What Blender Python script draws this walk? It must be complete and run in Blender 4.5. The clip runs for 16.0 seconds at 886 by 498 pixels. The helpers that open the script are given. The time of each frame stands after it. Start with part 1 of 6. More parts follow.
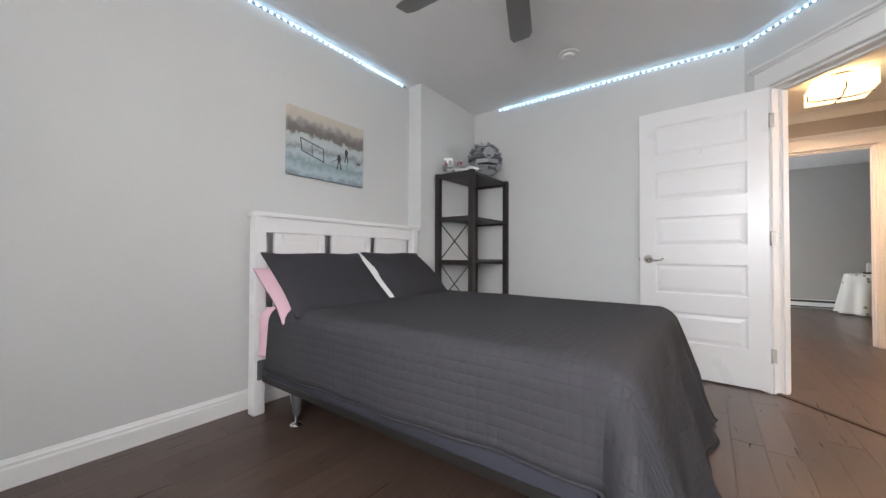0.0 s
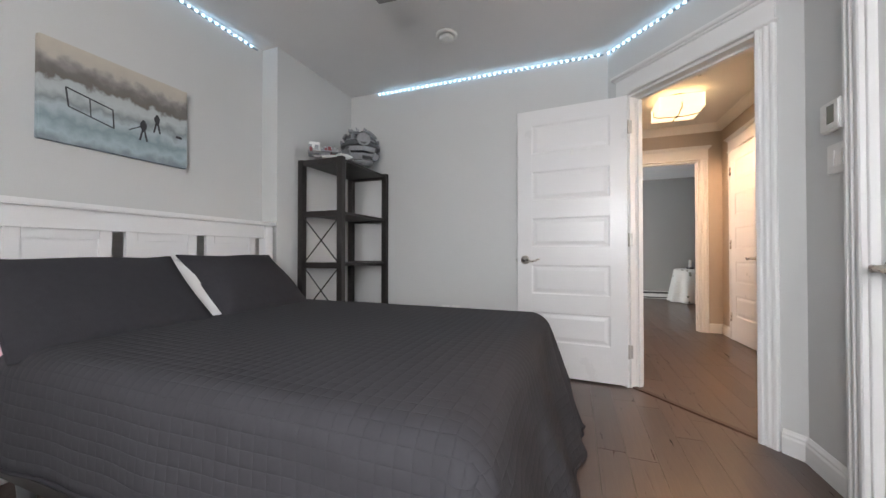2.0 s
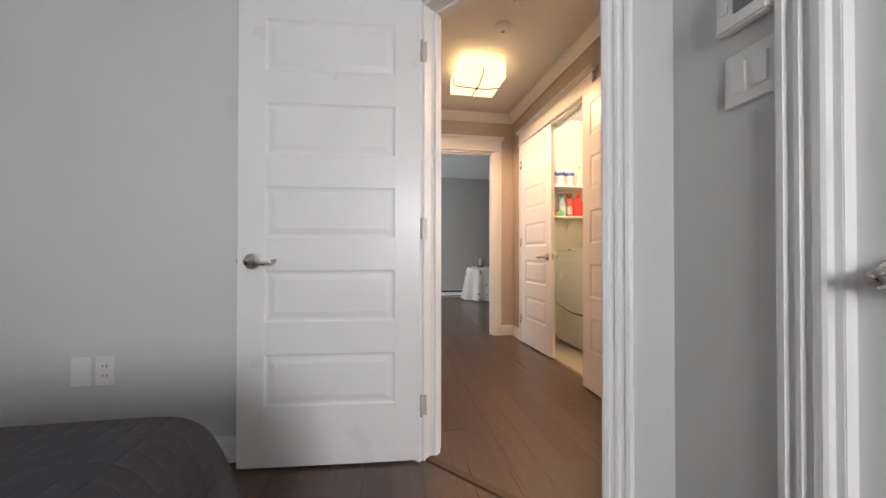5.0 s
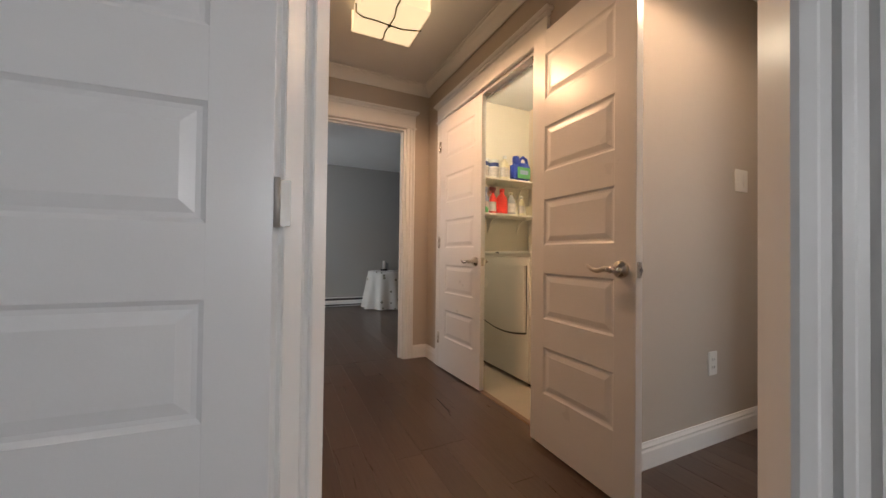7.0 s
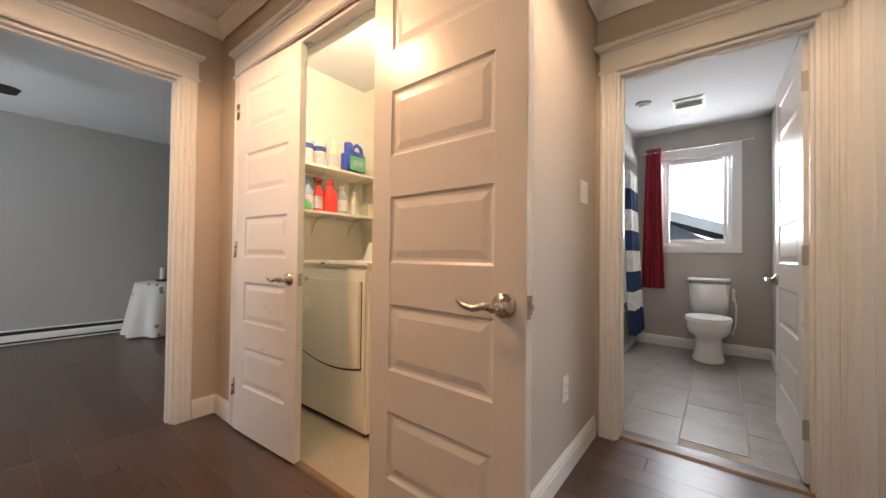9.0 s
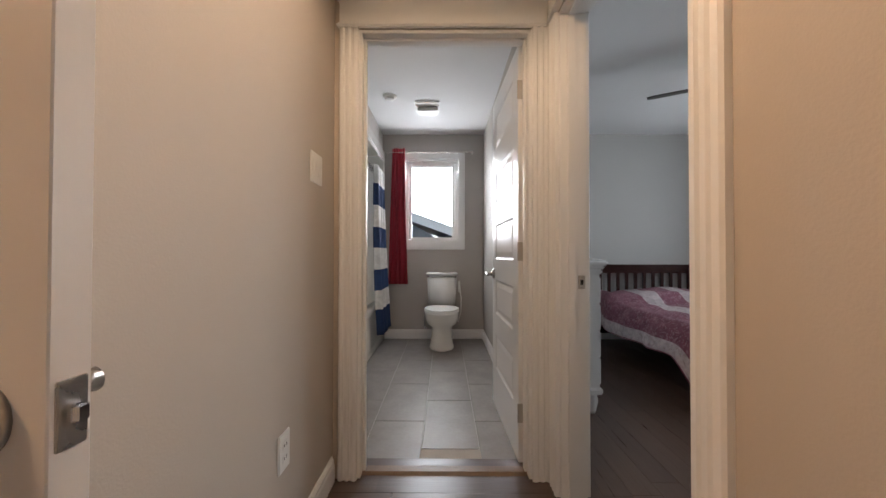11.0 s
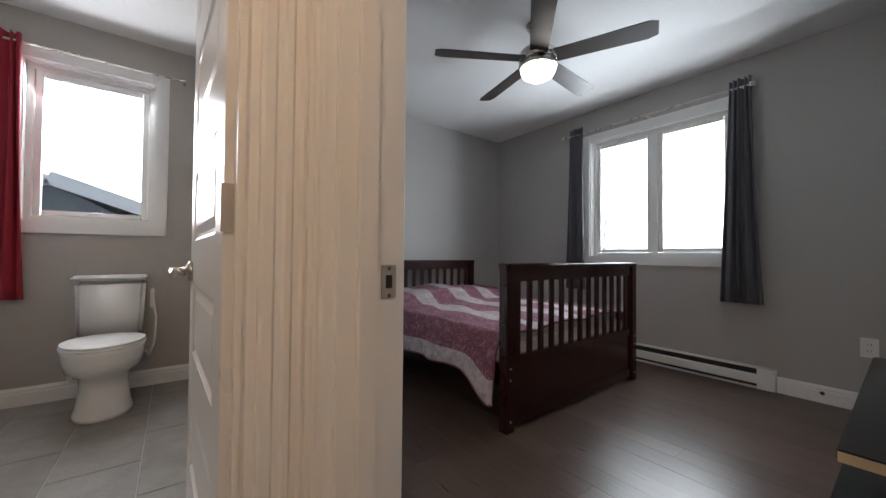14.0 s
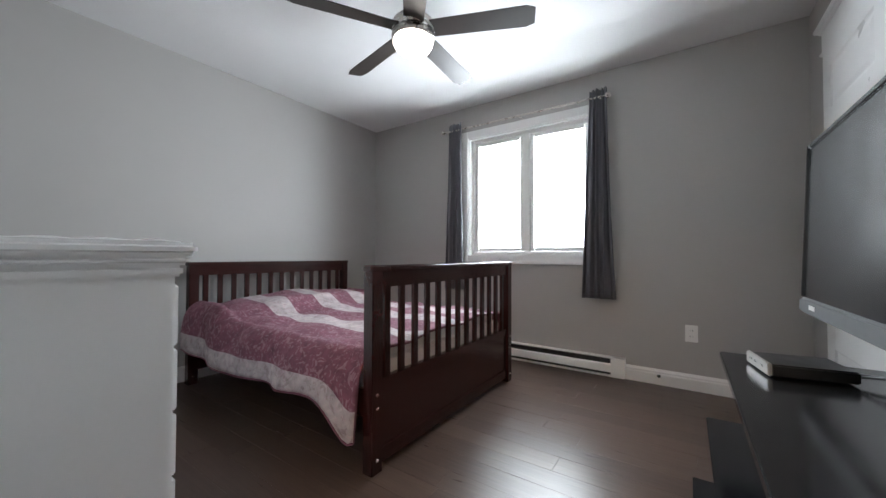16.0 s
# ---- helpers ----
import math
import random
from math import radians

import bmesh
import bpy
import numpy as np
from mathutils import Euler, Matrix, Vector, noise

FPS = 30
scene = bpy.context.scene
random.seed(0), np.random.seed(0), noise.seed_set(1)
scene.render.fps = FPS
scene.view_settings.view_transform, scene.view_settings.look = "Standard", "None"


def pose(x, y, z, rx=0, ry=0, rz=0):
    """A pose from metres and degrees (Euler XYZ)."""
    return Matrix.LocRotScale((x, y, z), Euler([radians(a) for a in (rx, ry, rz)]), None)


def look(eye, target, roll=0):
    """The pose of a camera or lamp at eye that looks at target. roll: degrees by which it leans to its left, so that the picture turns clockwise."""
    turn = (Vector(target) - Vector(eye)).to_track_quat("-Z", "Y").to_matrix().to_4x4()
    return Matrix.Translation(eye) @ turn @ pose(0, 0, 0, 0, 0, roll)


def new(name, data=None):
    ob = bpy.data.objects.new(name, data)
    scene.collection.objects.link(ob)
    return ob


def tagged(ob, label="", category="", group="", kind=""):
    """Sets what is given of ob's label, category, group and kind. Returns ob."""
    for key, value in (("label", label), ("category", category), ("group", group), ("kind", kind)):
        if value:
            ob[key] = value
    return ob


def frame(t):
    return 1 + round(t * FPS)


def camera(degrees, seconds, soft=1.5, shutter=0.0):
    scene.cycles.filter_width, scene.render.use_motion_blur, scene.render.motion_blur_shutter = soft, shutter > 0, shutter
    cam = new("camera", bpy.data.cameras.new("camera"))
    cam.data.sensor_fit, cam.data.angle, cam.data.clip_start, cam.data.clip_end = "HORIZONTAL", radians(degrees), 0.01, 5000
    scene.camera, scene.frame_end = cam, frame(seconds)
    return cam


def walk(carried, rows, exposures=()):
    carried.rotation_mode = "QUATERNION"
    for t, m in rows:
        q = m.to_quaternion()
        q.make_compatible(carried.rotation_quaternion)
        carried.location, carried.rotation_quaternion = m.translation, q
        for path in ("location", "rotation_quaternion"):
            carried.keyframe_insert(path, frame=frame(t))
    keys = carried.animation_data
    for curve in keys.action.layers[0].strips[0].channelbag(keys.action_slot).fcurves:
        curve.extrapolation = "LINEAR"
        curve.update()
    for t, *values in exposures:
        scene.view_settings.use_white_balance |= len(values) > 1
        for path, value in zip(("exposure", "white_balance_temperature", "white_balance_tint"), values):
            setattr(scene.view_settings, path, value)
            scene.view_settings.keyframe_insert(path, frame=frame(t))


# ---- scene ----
cam = camera(102.6, 16.0)
PATH = [
    (0, (0.085, -0.189, 0.914), (-1.107, 1.417, 0.946), 0.2),
    (0.5, (0.088, -0.166, 0.918), (-1.015, 1.502, 0.941), 0.1),
    (1, (0.081, -0.077, 0.905), (-0.921, 1.654, 0.931), 0.0),
    (1.5, (0.086, 0.08, 0.929), (-0.776, 1.885, 0.949), 0.0),
    (2, (0.086, 0.232, 0.938), (-0.616, 2.104, 0.961), 0.0),
    (2.5, (0.083, 0.435, 0.946), (-0.415, 2.371, 0.968), 0.1),
    (3, (0.102, 0.629, 0.942), (-0.137, 2.615, 0.963), 0.1),
    (3.5, (0.16, 0.837, 0.937), (0.146, 2.837, 0.957), 0.1),
    (4, (0.2, 1.037, 0.939), (0.324, 3.034, 0.957), 0.0),
    (4.2, (0.208, 1.127, 0.934), (0.381, 3.12, 0.952), 0.0),
    (6.3, (0.37, 1.967, 0.922), (0.995, 3.867, 0.948), 0.4),
    (6.5, (0.373, 2.07, 0.933), (1.073, 3.943, 0.962), 0.5),
    (7, (0.429, 2.25, 0.935), (1.281, 4.059, 0.963), 0.7),
    (7.5, (0.527, 2.401, 0.943), (1.539, 4.126, 0.97), 0.8),
    (8, (0.623, 2.518, 0.96), (1.786, 4.145, 0.987), 0.7),
    (8.5, (0.704, 2.63, 0.991), (2.047, 4.112, 1.015), 0.8),
    (9, (0.782, 2.731, 1.016), (2.357, 3.963, 1.045), 0.7),
    (9.5, (0.865, 2.772, 1.025), (2.648, 3.678, 1.054), 0.7),
    (10, (0.986, 2.798, 1.029), (2.895, 3.396, 1.056), 0.5),
    (10.2, (1.05, 2.807, 1.024), (2.994, 3.278, 1.051), 0.3),
    (12.5, (1.833, 2.692, 1.014), (3.728, 2.053, 1.045), 0.7),
    (13, (2.004, 2.638, 1.001), (3.828, 1.818, 1.034), 0.6),
    (13.5, (2.171, 2.576, 0.975), (3.897, 1.566, 1.011), 0.5),
    (14, (2.277, 2.508, 0.944), (3.872, 1.301, 0.982), 0.5),
    (14.5, (2.332, 2.436, 0.948), (3.798, 1.076, 0.984), 0.4),
    (15, (2.375, 2.362, 0.948), (3.706, 0.869, 0.985), 0.3),
    (15.5, (2.412, 2.274, 0.943), (3.614, 0.676, 0.983), 0.2),
    (16, (2.463, 2.186, 0.947), (3.595, 0.538, 0.986), 0.2),
]
EXPOSURES = [(0, 0.0), (1, -0.02), (2, -0.2), (3, -0.2), (4.2, -0.05), (6.3, -1.0), (7, -1.1), (7.5, -1.12), (8, -0.68), (9, -0.57), (10.2, -0.78), (12.5, -0.88), (13.5, -0.85), (14.5, -0.66), (15.2, -0.22), (16, -0.04)]
walk(cam, [(t, look(eye, target, roll)) for t, eye, target, roll in PATH], EXPOSURES)

# ---- light ----
world = bpy.data.worlds.new("world")
scene.world = world
world.use_nodes = True
wn = world.node_tree.nodes
sky = wn.new("ShaderNodeTexSky")
sky.sky_type, sky.sun_disc = "NISHITA", False
sky.sun_elevation, sky.sun_rotation = radians(28), radians(150)
wn["Background"].inputs["Strength"].default_value = 0.12
world.node_tree.links.new(sky.outputs[0], wn["Background"].inputs[0])


def lamp(name, kind, m, power, color=(1, 1, 1), size=0.1, size_y=None):
    data = bpy.data.lights.new(name, kind)
    data.energy, data.color = power, color
    if kind == "AREA":
        data.shape, data.size, data.size_y = "RECTANGLE", size, size_y or size
    elif kind == "POINT":
        data.shadow_soft_size = size
    elif kind == "SPOT":
        data.shadow_soft_size, data.spot_size, data.spot_blend = size, radians(176), 0.35
    ob = new(name, data)
    ob.matrix_world = m
    return ob


sun = bpy.data.lights.new("sun", "SUN")
sun.energy, sun.angle, sun.color = 0.8, radians(15), (1, 0.97, 0.93)
new("sun", sun).matrix_world = look((0, 0, 10), (-0.5, 1.0, 9.2))

lamp("window_light_bedroom", "AREA", look((0.3, -1.3, 1.5), (0.3, 1, 1.4)), 108, (1.0, 0.972, 0.985), 1.06, 1.16)
lamp("window_light_room", "AREA", look((3.685, -1.075, 1.53), (3.685, 1, 1.45)), 120, (0.85, 0.93, 1.0), 1.17, 1.18)
lamp("window_light_bath", "AREA", look((5.755, 2.955, 1.65), (4, 2.955, 1.05)), 56, (0.92, 0.94, 1.0), 0.65, 1.0)
lamp("window_light_living", "AREA", look((-1.05, 7.2, 1.5), (3, 7.2, 1.3)), 72, (0.9, 0.95, 1), 1.6, 1.2)
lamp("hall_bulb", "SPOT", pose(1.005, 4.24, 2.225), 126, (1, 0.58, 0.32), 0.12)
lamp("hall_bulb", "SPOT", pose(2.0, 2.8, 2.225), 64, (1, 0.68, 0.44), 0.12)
lamp("laundry_bulb", "POINT", pose(1.87, 4.36, 2.14), 52, (1, 0.83, 0.60), 0.08)
lamp("fan_bulb", "POINT", pose(3.738, 0.638, 2.06), 2.4, (1, 0.95, 0.9), 0.06)
# unseen warm fill added to brighten the bath; it has no fixture
lamp("vanity_bulb", "POINT", pose(3.5, 4.05, 2.0), 8, (1, 0.82, 0.62), 0.08)


# ---- materials ----
def material(name, col, rough=0.5, metal=0.0, var=0.06, scale=6, bump=0.0, bscale=80, emit=0.0, coat=0.0, spec=0.5):
    m = bpy.data.materials.new(name)
    m.use_nodes = True
    n, ln = m.node_tree.nodes, m.node_tree.links.new
    b = n["Principled BSDF"]
    tc = n.new("ShaderNodeTexCoord")
    big, small = n.new("ShaderNodeTexNoise"), n.new("ShaderNodeTexNoise")
    big.inputs["Scale"].default_value, big.inputs["Detail"].default_value = scale, 6
    small.inputs["Scale"].default_value, small.inputs["Detail"].default_value = bscale, 3
    info, shift = n.new("ShaderNodeObjectInfo"), n.new("ShaderNodeVectorMath")
    shift.operation = "MULTIPLY_ADD"
    shift.inputs[1].default_value = (23, 31, 17)
    ln(info.outputs["Random"], shift.inputs[0])
    ln(tc.outputs["Object"], shift.inputs[2])
    ln(shift.outputs[0], big.inputs["Vector"])
    ln(shift.outputs[0], small.inputs["Vector"])
    add = n.new("ShaderNodeMath")
    add.operation = "MULTIPLY_ADD"
    add.inputs[1].default_value = 0.3
    ln(small.outputs["Fac"], add.inputs[0])
    ln(big.outputs["Fac"], add.inputs[2])
    mix = n.new("ShaderNodeMix")
    mix.data_type = "RGBA"
    mix.inputs["A"].default_value = (*[c * (1 - var) for c in col], 1)
    mix.inputs["B"].default_value = (*[min(1, c * (1 + var)) for c in col], 1)
    ln(add.outputs[0], mix.inputs["Factor"])
    ln(mix.outputs["Result"], b.inputs["Base Color"])
    rr = n.new("ShaderNodeMapRange")
    rr.inputs["To Min"].default_value, rr.inputs["To Max"].default_value = max(0.02, rough - 0.07), min(1, rough + 0.07)
    ln(big.outputs["Fac"], rr.inputs["Value"])
    ln(rr.outputs[0], b.inputs["Roughness"])
    b.inputs["Metallic"].default_value = metal
    b.inputs["Coat Weight"].default_value = coat
    b.inputs["Specular IOR Level"].default_value = spec
    if bump:
        bp = n.new("ShaderNodeBump")
        bp.inputs["Strength"].default_value, bp.inputs["Distance"].default_value = bump, 0.004
        ln(small.outputs["Fac"], bp.inputs["Height"])
        ln(bp.outputs[0], b.inputs["Normal"])
    if emit:
        b.inputs["Emission Color"].default_value = (*col, 1)
        b.inputs["Emission Strength"].default_value = emit
    return m


def wood_planks(name, dark, light, rough=0.38):
    """Dark stained boards: tone by piece, grain along the piece's x."""
    m = bpy.data.materials.new(name)
    m.use_nodes = True
    n, ln = m.node_tree.nodes, m.node_tree.links.new
    b = n["Principled BSDF"]
    tc, info, geo = n.new("ShaderNodeTexCoord"), n.new("ShaderNodeObjectInfo"), n.new("ShaderNodeNewGeometry")
    one = n.new("ShaderNodeMath")
    ln(info.outputs["Random"], one.inputs[0])
    ln(geo.outputs["Random Per Island"], one.inputs[1])
    fr = n.new("ShaderNodeMath")
    fr.operation = "FRACT"
    ln(one.outputs[0], fr.inputs[0])
    off = n.new("ShaderNodeVectorMath")
    off.operation = "MULTIPLY_ADD"
    off.inputs[1].default_value = (1, 1, 1)
    sc = n.new("ShaderNodeMath")
    sc.operation = "MULTIPLY"
    sc.inputs[1].default_value = 40
    ln(fr.outputs[0], sc.inputs[0])
    ln(tc.outputs["Object"], off.inputs[0])
    ln(sc.outputs[0], off.inputs[2])
    mp = n.new("ShaderNodeMapping")
    mp.inputs["Scale"].default_value = (1.6, 26, 26)
    ln(off.outputs[0], mp.inputs["Vector"])
    g = n.new("ShaderNodeTexNoise")
    g.inputs["Scale"].default_value, g.inputs["Detail"].default_value, g.inputs["Distortion"].default_value = 2.0, 8, 1.2
    ln(mp.outputs[0], g.inputs["Vector"])
    tone = n.new("ShaderNodeMath")
    tone.operation = "MULTIPLY_ADD"
    tone.inputs[1].default_value = 0.32
    ln(fr.outputs[0], tone.inputs[0])
    half = n.new("ShaderNodeMath")
    half.operation = "MULTIPLY"
    half.inputs[1].default_value = 0.75
    ln(g.outputs["Fac"], half.inputs[0])
    ln(half.outputs[0], tone.inputs[2])
    mix = n.new("ShaderNodeMix")
    mix.data_type = "RGBA"
    mix.inputs["A"].default_value, mix.inputs["B"].default_value = (*dark, 1), (*light, 1)
    ln(tone.outputs[0], mix.inputs["Factor"])
    ln(mix.outputs["Result"], b.inputs["Base Color"])
    rr = n.new("ShaderNodeMapRange")
    rr.inputs["To Min"].default_value, rr.inputs["To Max"].default_value = rough - 0.08, rough + 0.1
    ln(g.outputs["Fac"], rr.inputs["Value"])
    ln(rr.outputs[0], b.inputs["Roughness"])
    bp = n.new("ShaderNodeBump")
    bp.inputs["Strength"].default_value, bp.inputs["Distance"].default_value = 0.35, 0.0025
    ln(g.outputs["Fac"], bp.inputs["Height"])
    ln(bp.outputs[0], b.inputs["Normal"])
    return m


def striped(name, axis, bands, bump=0.25, bscale=120, source="Object", grain=(0.62, 1.3)):
    """Cloth in bands along one local axis: (upper end, colour) rows."""
    m = material(name, (0.5, 0.5, 0.5), 0.85, 0, 0.1, 9, bump, bscale)
    n, ln = m.node_tree.nodes, m.node_tree.links.new
    b = n["Principled BSDF"]
    tc, sp = n.new("ShaderNodeTexCoord"), n.new("ShaderNodeSeparateXYZ")
    ln(tc.outputs[source], sp.inputs[0])
    lo, hi = bands[0][0] - 1, bands[-1][0]
    mr = n.new("ShaderNodeMapRange")
    mr.inputs["From Min"].default_value, mr.inputs["From Max"].default_value = lo, hi
    ln(sp.outputs[axis], mr.inputs["Value"])
    ramp = n.new("ShaderNodeValToRGB")
    ramp.color_ramp.interpolation = "CONSTANT"
    els = ramp.color_ramp.elements
    while len(els) < len(bands):
        els.new(1.0)
    start = lo
    for e, (top, col) in zip(els, bands):
        e.position, e.color = (start - lo) / (hi - lo), (*col, 1)
        start = top
    ln(mr.outputs[0], ramp.inputs[0])
    nz = n.new("ShaderNodeTexNoise")
    nz.inputs["Scale"].default_value, nz.inputs["Detail"].default_value, nz.inputs["Distortion"].default_value = 16, 6, 1.0
    ln(tc.outputs["Object"], nz.inputs["Vector"])
    mr2 = n.new("ShaderNodeMapRange")
    mr2.inputs["To Min"].default_value, mr2.inputs["To Max"].default_value = grain
    ln(nz.outputs["Fac"], mr2.inputs["Value"])
    mul = n.new("ShaderNodeMix")
    mul.data_type, mul.blend_type = "RGBA", "MULTIPLY"
    mul.inputs["Factor"].default_value = 1
    ln(ramp.outputs[0], mul.inputs["A"])
    ln(mr2.outputs[0], mul.inputs["B"])
    ln(mul.outputs["Result"], b.inputs["Base Color"])
    return m


M_WALL1 = material("paint_pale_grey", (0.625, 0.63, 0.622), 0.6, 0, 0.03, 3, 0.12, 220)
M_WALLH = material("paint_beige", (0.50, 0.445, 0.385), 0.55, 0, 0.03, 3, 0.12, 220)
M_WALL2 = material("paint_warm_grey", (0.41, 0.40, 0.385), 0.55, 0, 0.03, 3, 0.12, 220)
M_WALLB = material("paint_bath_grey", (0.43, 0.405, 0.375), 0.5, 0, 0.03, 3, 0.12, 220)
M_WALLL = material("paint_living_grey", (0.36, 0.35, 0.335), 0.6, 0, 0.03, 3, 0.12, 220)
M_CREAM = material("paint_cream", (0.82, 0.765, 0.66), 0.6, 0, 0.03, 3, 0.1, 200)
M_CEIL = material("paint_ceiling", (0.76, 0.76, 0.76), 0.85, 0, 0.03, 4, 0.35, 120)
M_TRIM = material("paint_white_trim", (0.80, 0.80, 0.79), 0.32, 0, 0.025, 5)
M_DOOR = material("paint_white_door", (0.80, 0.80, 0.80), 0.3, 0, 0.025, 4, 0.03, 150)
M_PLANK = wood_planks("stained_boards", (0.038, 0.023, 0.017), (0.125, 0.083, 0.065), 0.30)
M_TILE = material("grey_stone_tile", (0.20, 0.185, 0.17), 0.42, 0, 0.55, 5.5, 0.2, 45)
M_GROUT = material("grout", (0.46, 0.44, 0.41), 0.9, 0, 0.1, 20, 0.3, 200)
M_VINYL = material("laundry_vinyl", (0.36, 0.31, 0.24), 0.45, 0, 0.12, 7, 0.1, 60)
M_UNDER = material("subfloor", (0.02, 0.014, 0.011), 0.8, 0, 0.2, 8)
M_NICKEL = material("satin_nickel", (0.56, 0.53, 0.49), 0.28, 1, 0.05, 30)
M_HINGE = material("brushed_hinge", (0.5, 0.48, 0.45), 0.5, 0.5, 0.05, 30)
M_CHROME = material("chrome", (0.8, 0.8, 0.8), 0.12, 1, 0.02, 30)
M_BLACKM = material("black_metal", (0.03, 0.028, 0.027), 0.45, 0.3, 0.1, 20)
M_PLASTIC = material("white_plastic", (0.8, 0.8, 0.78), 0.35, 0, 0.02, 10)
M_DARKP = material("dark_plastic", (0.02, 0.02, 0.022), 0.35, 0, 0.05, 20)
M_GREYP = material("grey_plastic", (0.27, 0.28, 0.29), 0.42, 0, 0.2, 40)
M_MIDP = material("mid_grey_plastic", (0.1, 0.105, 0.11), 0.45, 0, 0.12, 40)
M_REDP = material("dark_red_plastic", (0.2, 0.03, 0.035), 0.4, 0, 0.1, 30)
M_ESPRESSO = material("espresso_wood", (0.019, 0.016, 0.015), 0.45, 0, 0.25, 10, 0.15, 90)
M_CHERRY = material("dark_cherry_wood", (0.026, 0.0075, 0.0065), 0.2, 0, 0.3, 9, spec=0.4)
M_CHEST = material("walnut_chest_wood", (0.03, 0.018, 0.013), 0.4, 0, 0.3, 9, 0.12, 70)
M_WHITEW = material("white_lacquer_wood", (0.82, 0.82, 0.82), 0.35, 0, 0.02, 6)
M_NAVYB = material("navy_box_spring", (0.042, 0.044, 0.06), 0.85, 0, 0.15, 30, 0.4, 260)
M_PINK = material("pink_cotton", (0.78, 0.52, 0.6), 0.85, 0, 0.06, 12, 0.25, 160)
M_PILLOW = material("charcoal_cotton", (0.042, 0.041, 0.047), 0.9, 0, 0.18, 40, 0.35, 220, spec=0.2)
M_WHITEC = material("white_cotton", (0.75, 0.75, 0.74), 0.9, 0, 0.06, 12, 0.25, 160)
M_REDC = material("crimson_curtain", (0.30, 0.018, 0.035), 0.75, 0, 0.12, 20, 0.3, 220)
M_GREYC = material("slate_curtain", (0.115, 0.115, 0.13), 0.8, 0, 0.1, 20, 0.3, 220)
M_PORC = material("porcelain", (0.82, 0.82, 0.80), 0.12, 0, 0.015, 6)
M_ACRYL = material("tub_acrylic", (0.86, 0.855, 0.82), 0.16, 0, 0.02, 5)
M_APPL = material("appliance_enamel", (0.84, 0.82, 0.75), 0.25, 0, 0.02, 5)
M_TV = material("tv_screen", (0.016, 0.017, 0.020), 0.24, 0, 0.05, 8)
M_TVB = material("tv_bezel", (0.03, 0.03, 0.032), 0.25, 0, 0.05, 20)
M_BGLASS = material("black_glass", (0.014, 0.014, 0.016), 0.16, 0, 0.05, 8, spec=0.3)
M_EDGE = material("bare_wood_edge", (0.42, 0.32, 0.2), 0.6, 0, 0.15, 20, 0.2, 90)
M_BLADE = material("dark_fan_blade", (0.03, 0.024, 0.021), 0.42, 0, 0.3, 12, 0.1, 60)
M_GLOBE = material("lit_opal_globe", (1.0, 0.95, 0.88), 0.3, 0, 0.01, 4, emit=7)
M_GBLADE = material("grey_fan_blade", (0.2, 0.2, 0.2), 0.4, 0, 0.1, 12)
M_SHADE = material("lit_fabric_shade", (1.0, 0.76, 0.46), 0.8, 0, 0.1, 5, 0.2, 200, emit=2.0)
M_LAUNLITE = material("lit_laundry_globe", (1.0, 0.9, 0.62), 0.4, 0, 0.02, 5, emit=8)
M_LED = material("led_bead", (0.46, 0.76, 1.0), 0.4, 0, 0.01, 5, emit=13)
M_TAPE = material("led_tape", (0.22, 0.27, 0.3), 0.5, 0, 0.02, 9)
M_BLUE = material("blue_plastic", (0.03, 0.06, 0.38), 0.3, 0, 0.08, 10)
M_REDB = material("red_plastic", (0.65, 0.03, 0.02), 0.3, 0, 0.08, 10)
M_CREAMP = material("cream_plastic", (0.75, 0.68, 0.5), 0.35, 0, 0.05, 10)
M_ORANGE = material("orange_plastic", (0.7, 0.15, 0.04), 0.4, 0, 0.08, 10)
M_GREENL = material("green_label", (0.1, 0.35, 0.12), 0.45, 0, 0.3, 30)
M_LILAC = material("lilac_plastic", (0.30, 0.36, 0.5), 0.35, 0, 0.1, 10)
M_LABEL = material("paper_label", (0.55, 0.5, 0.48), 0.5, 0, 0.35, 40)
M_NAVYL = material("navy_label", (0.03, 0.05, 0.2), 0.5, 0, 0.3, 40)
M_LCD = material("lcd", (0.2, 0.22, 0.2), 0.2, 0, 0.05, 20)
M_OAK = material("oak_threshold", (0.16, 0.095, 0.055), 0.4, 0, 0.25, 20, 0.2, 90)
M_THRESH = material("dark_threshold_wood", (0.06, 0.034, 0.022), 0.4, 0, 0.25, 20, 0.1, 90)
M_ROOF = material("snowy_shingles", (0.62, 0.64, 0.67), 0.9, 0, 0.15, 3, 0.4, 30)
M_SIDING = material("grey_siding", (0.19, 0.21, 0.23), 0.7, 0, 0.1, 4)
M_BARK = material("pale_bark", (0.74, 0.74, 0.75), 0.9, 0, 0.25, 9, 0.5, 60)
M_SNOW = material("snow", (0.78, 0.80, 0.82), 0.8, 0, 0.06, 0.8, 0.3, 12)
M_SKY = material("overcast_sky", (0.88, 0.94, 1.0), 1, 0, 0.01, 0.05, emit=6)

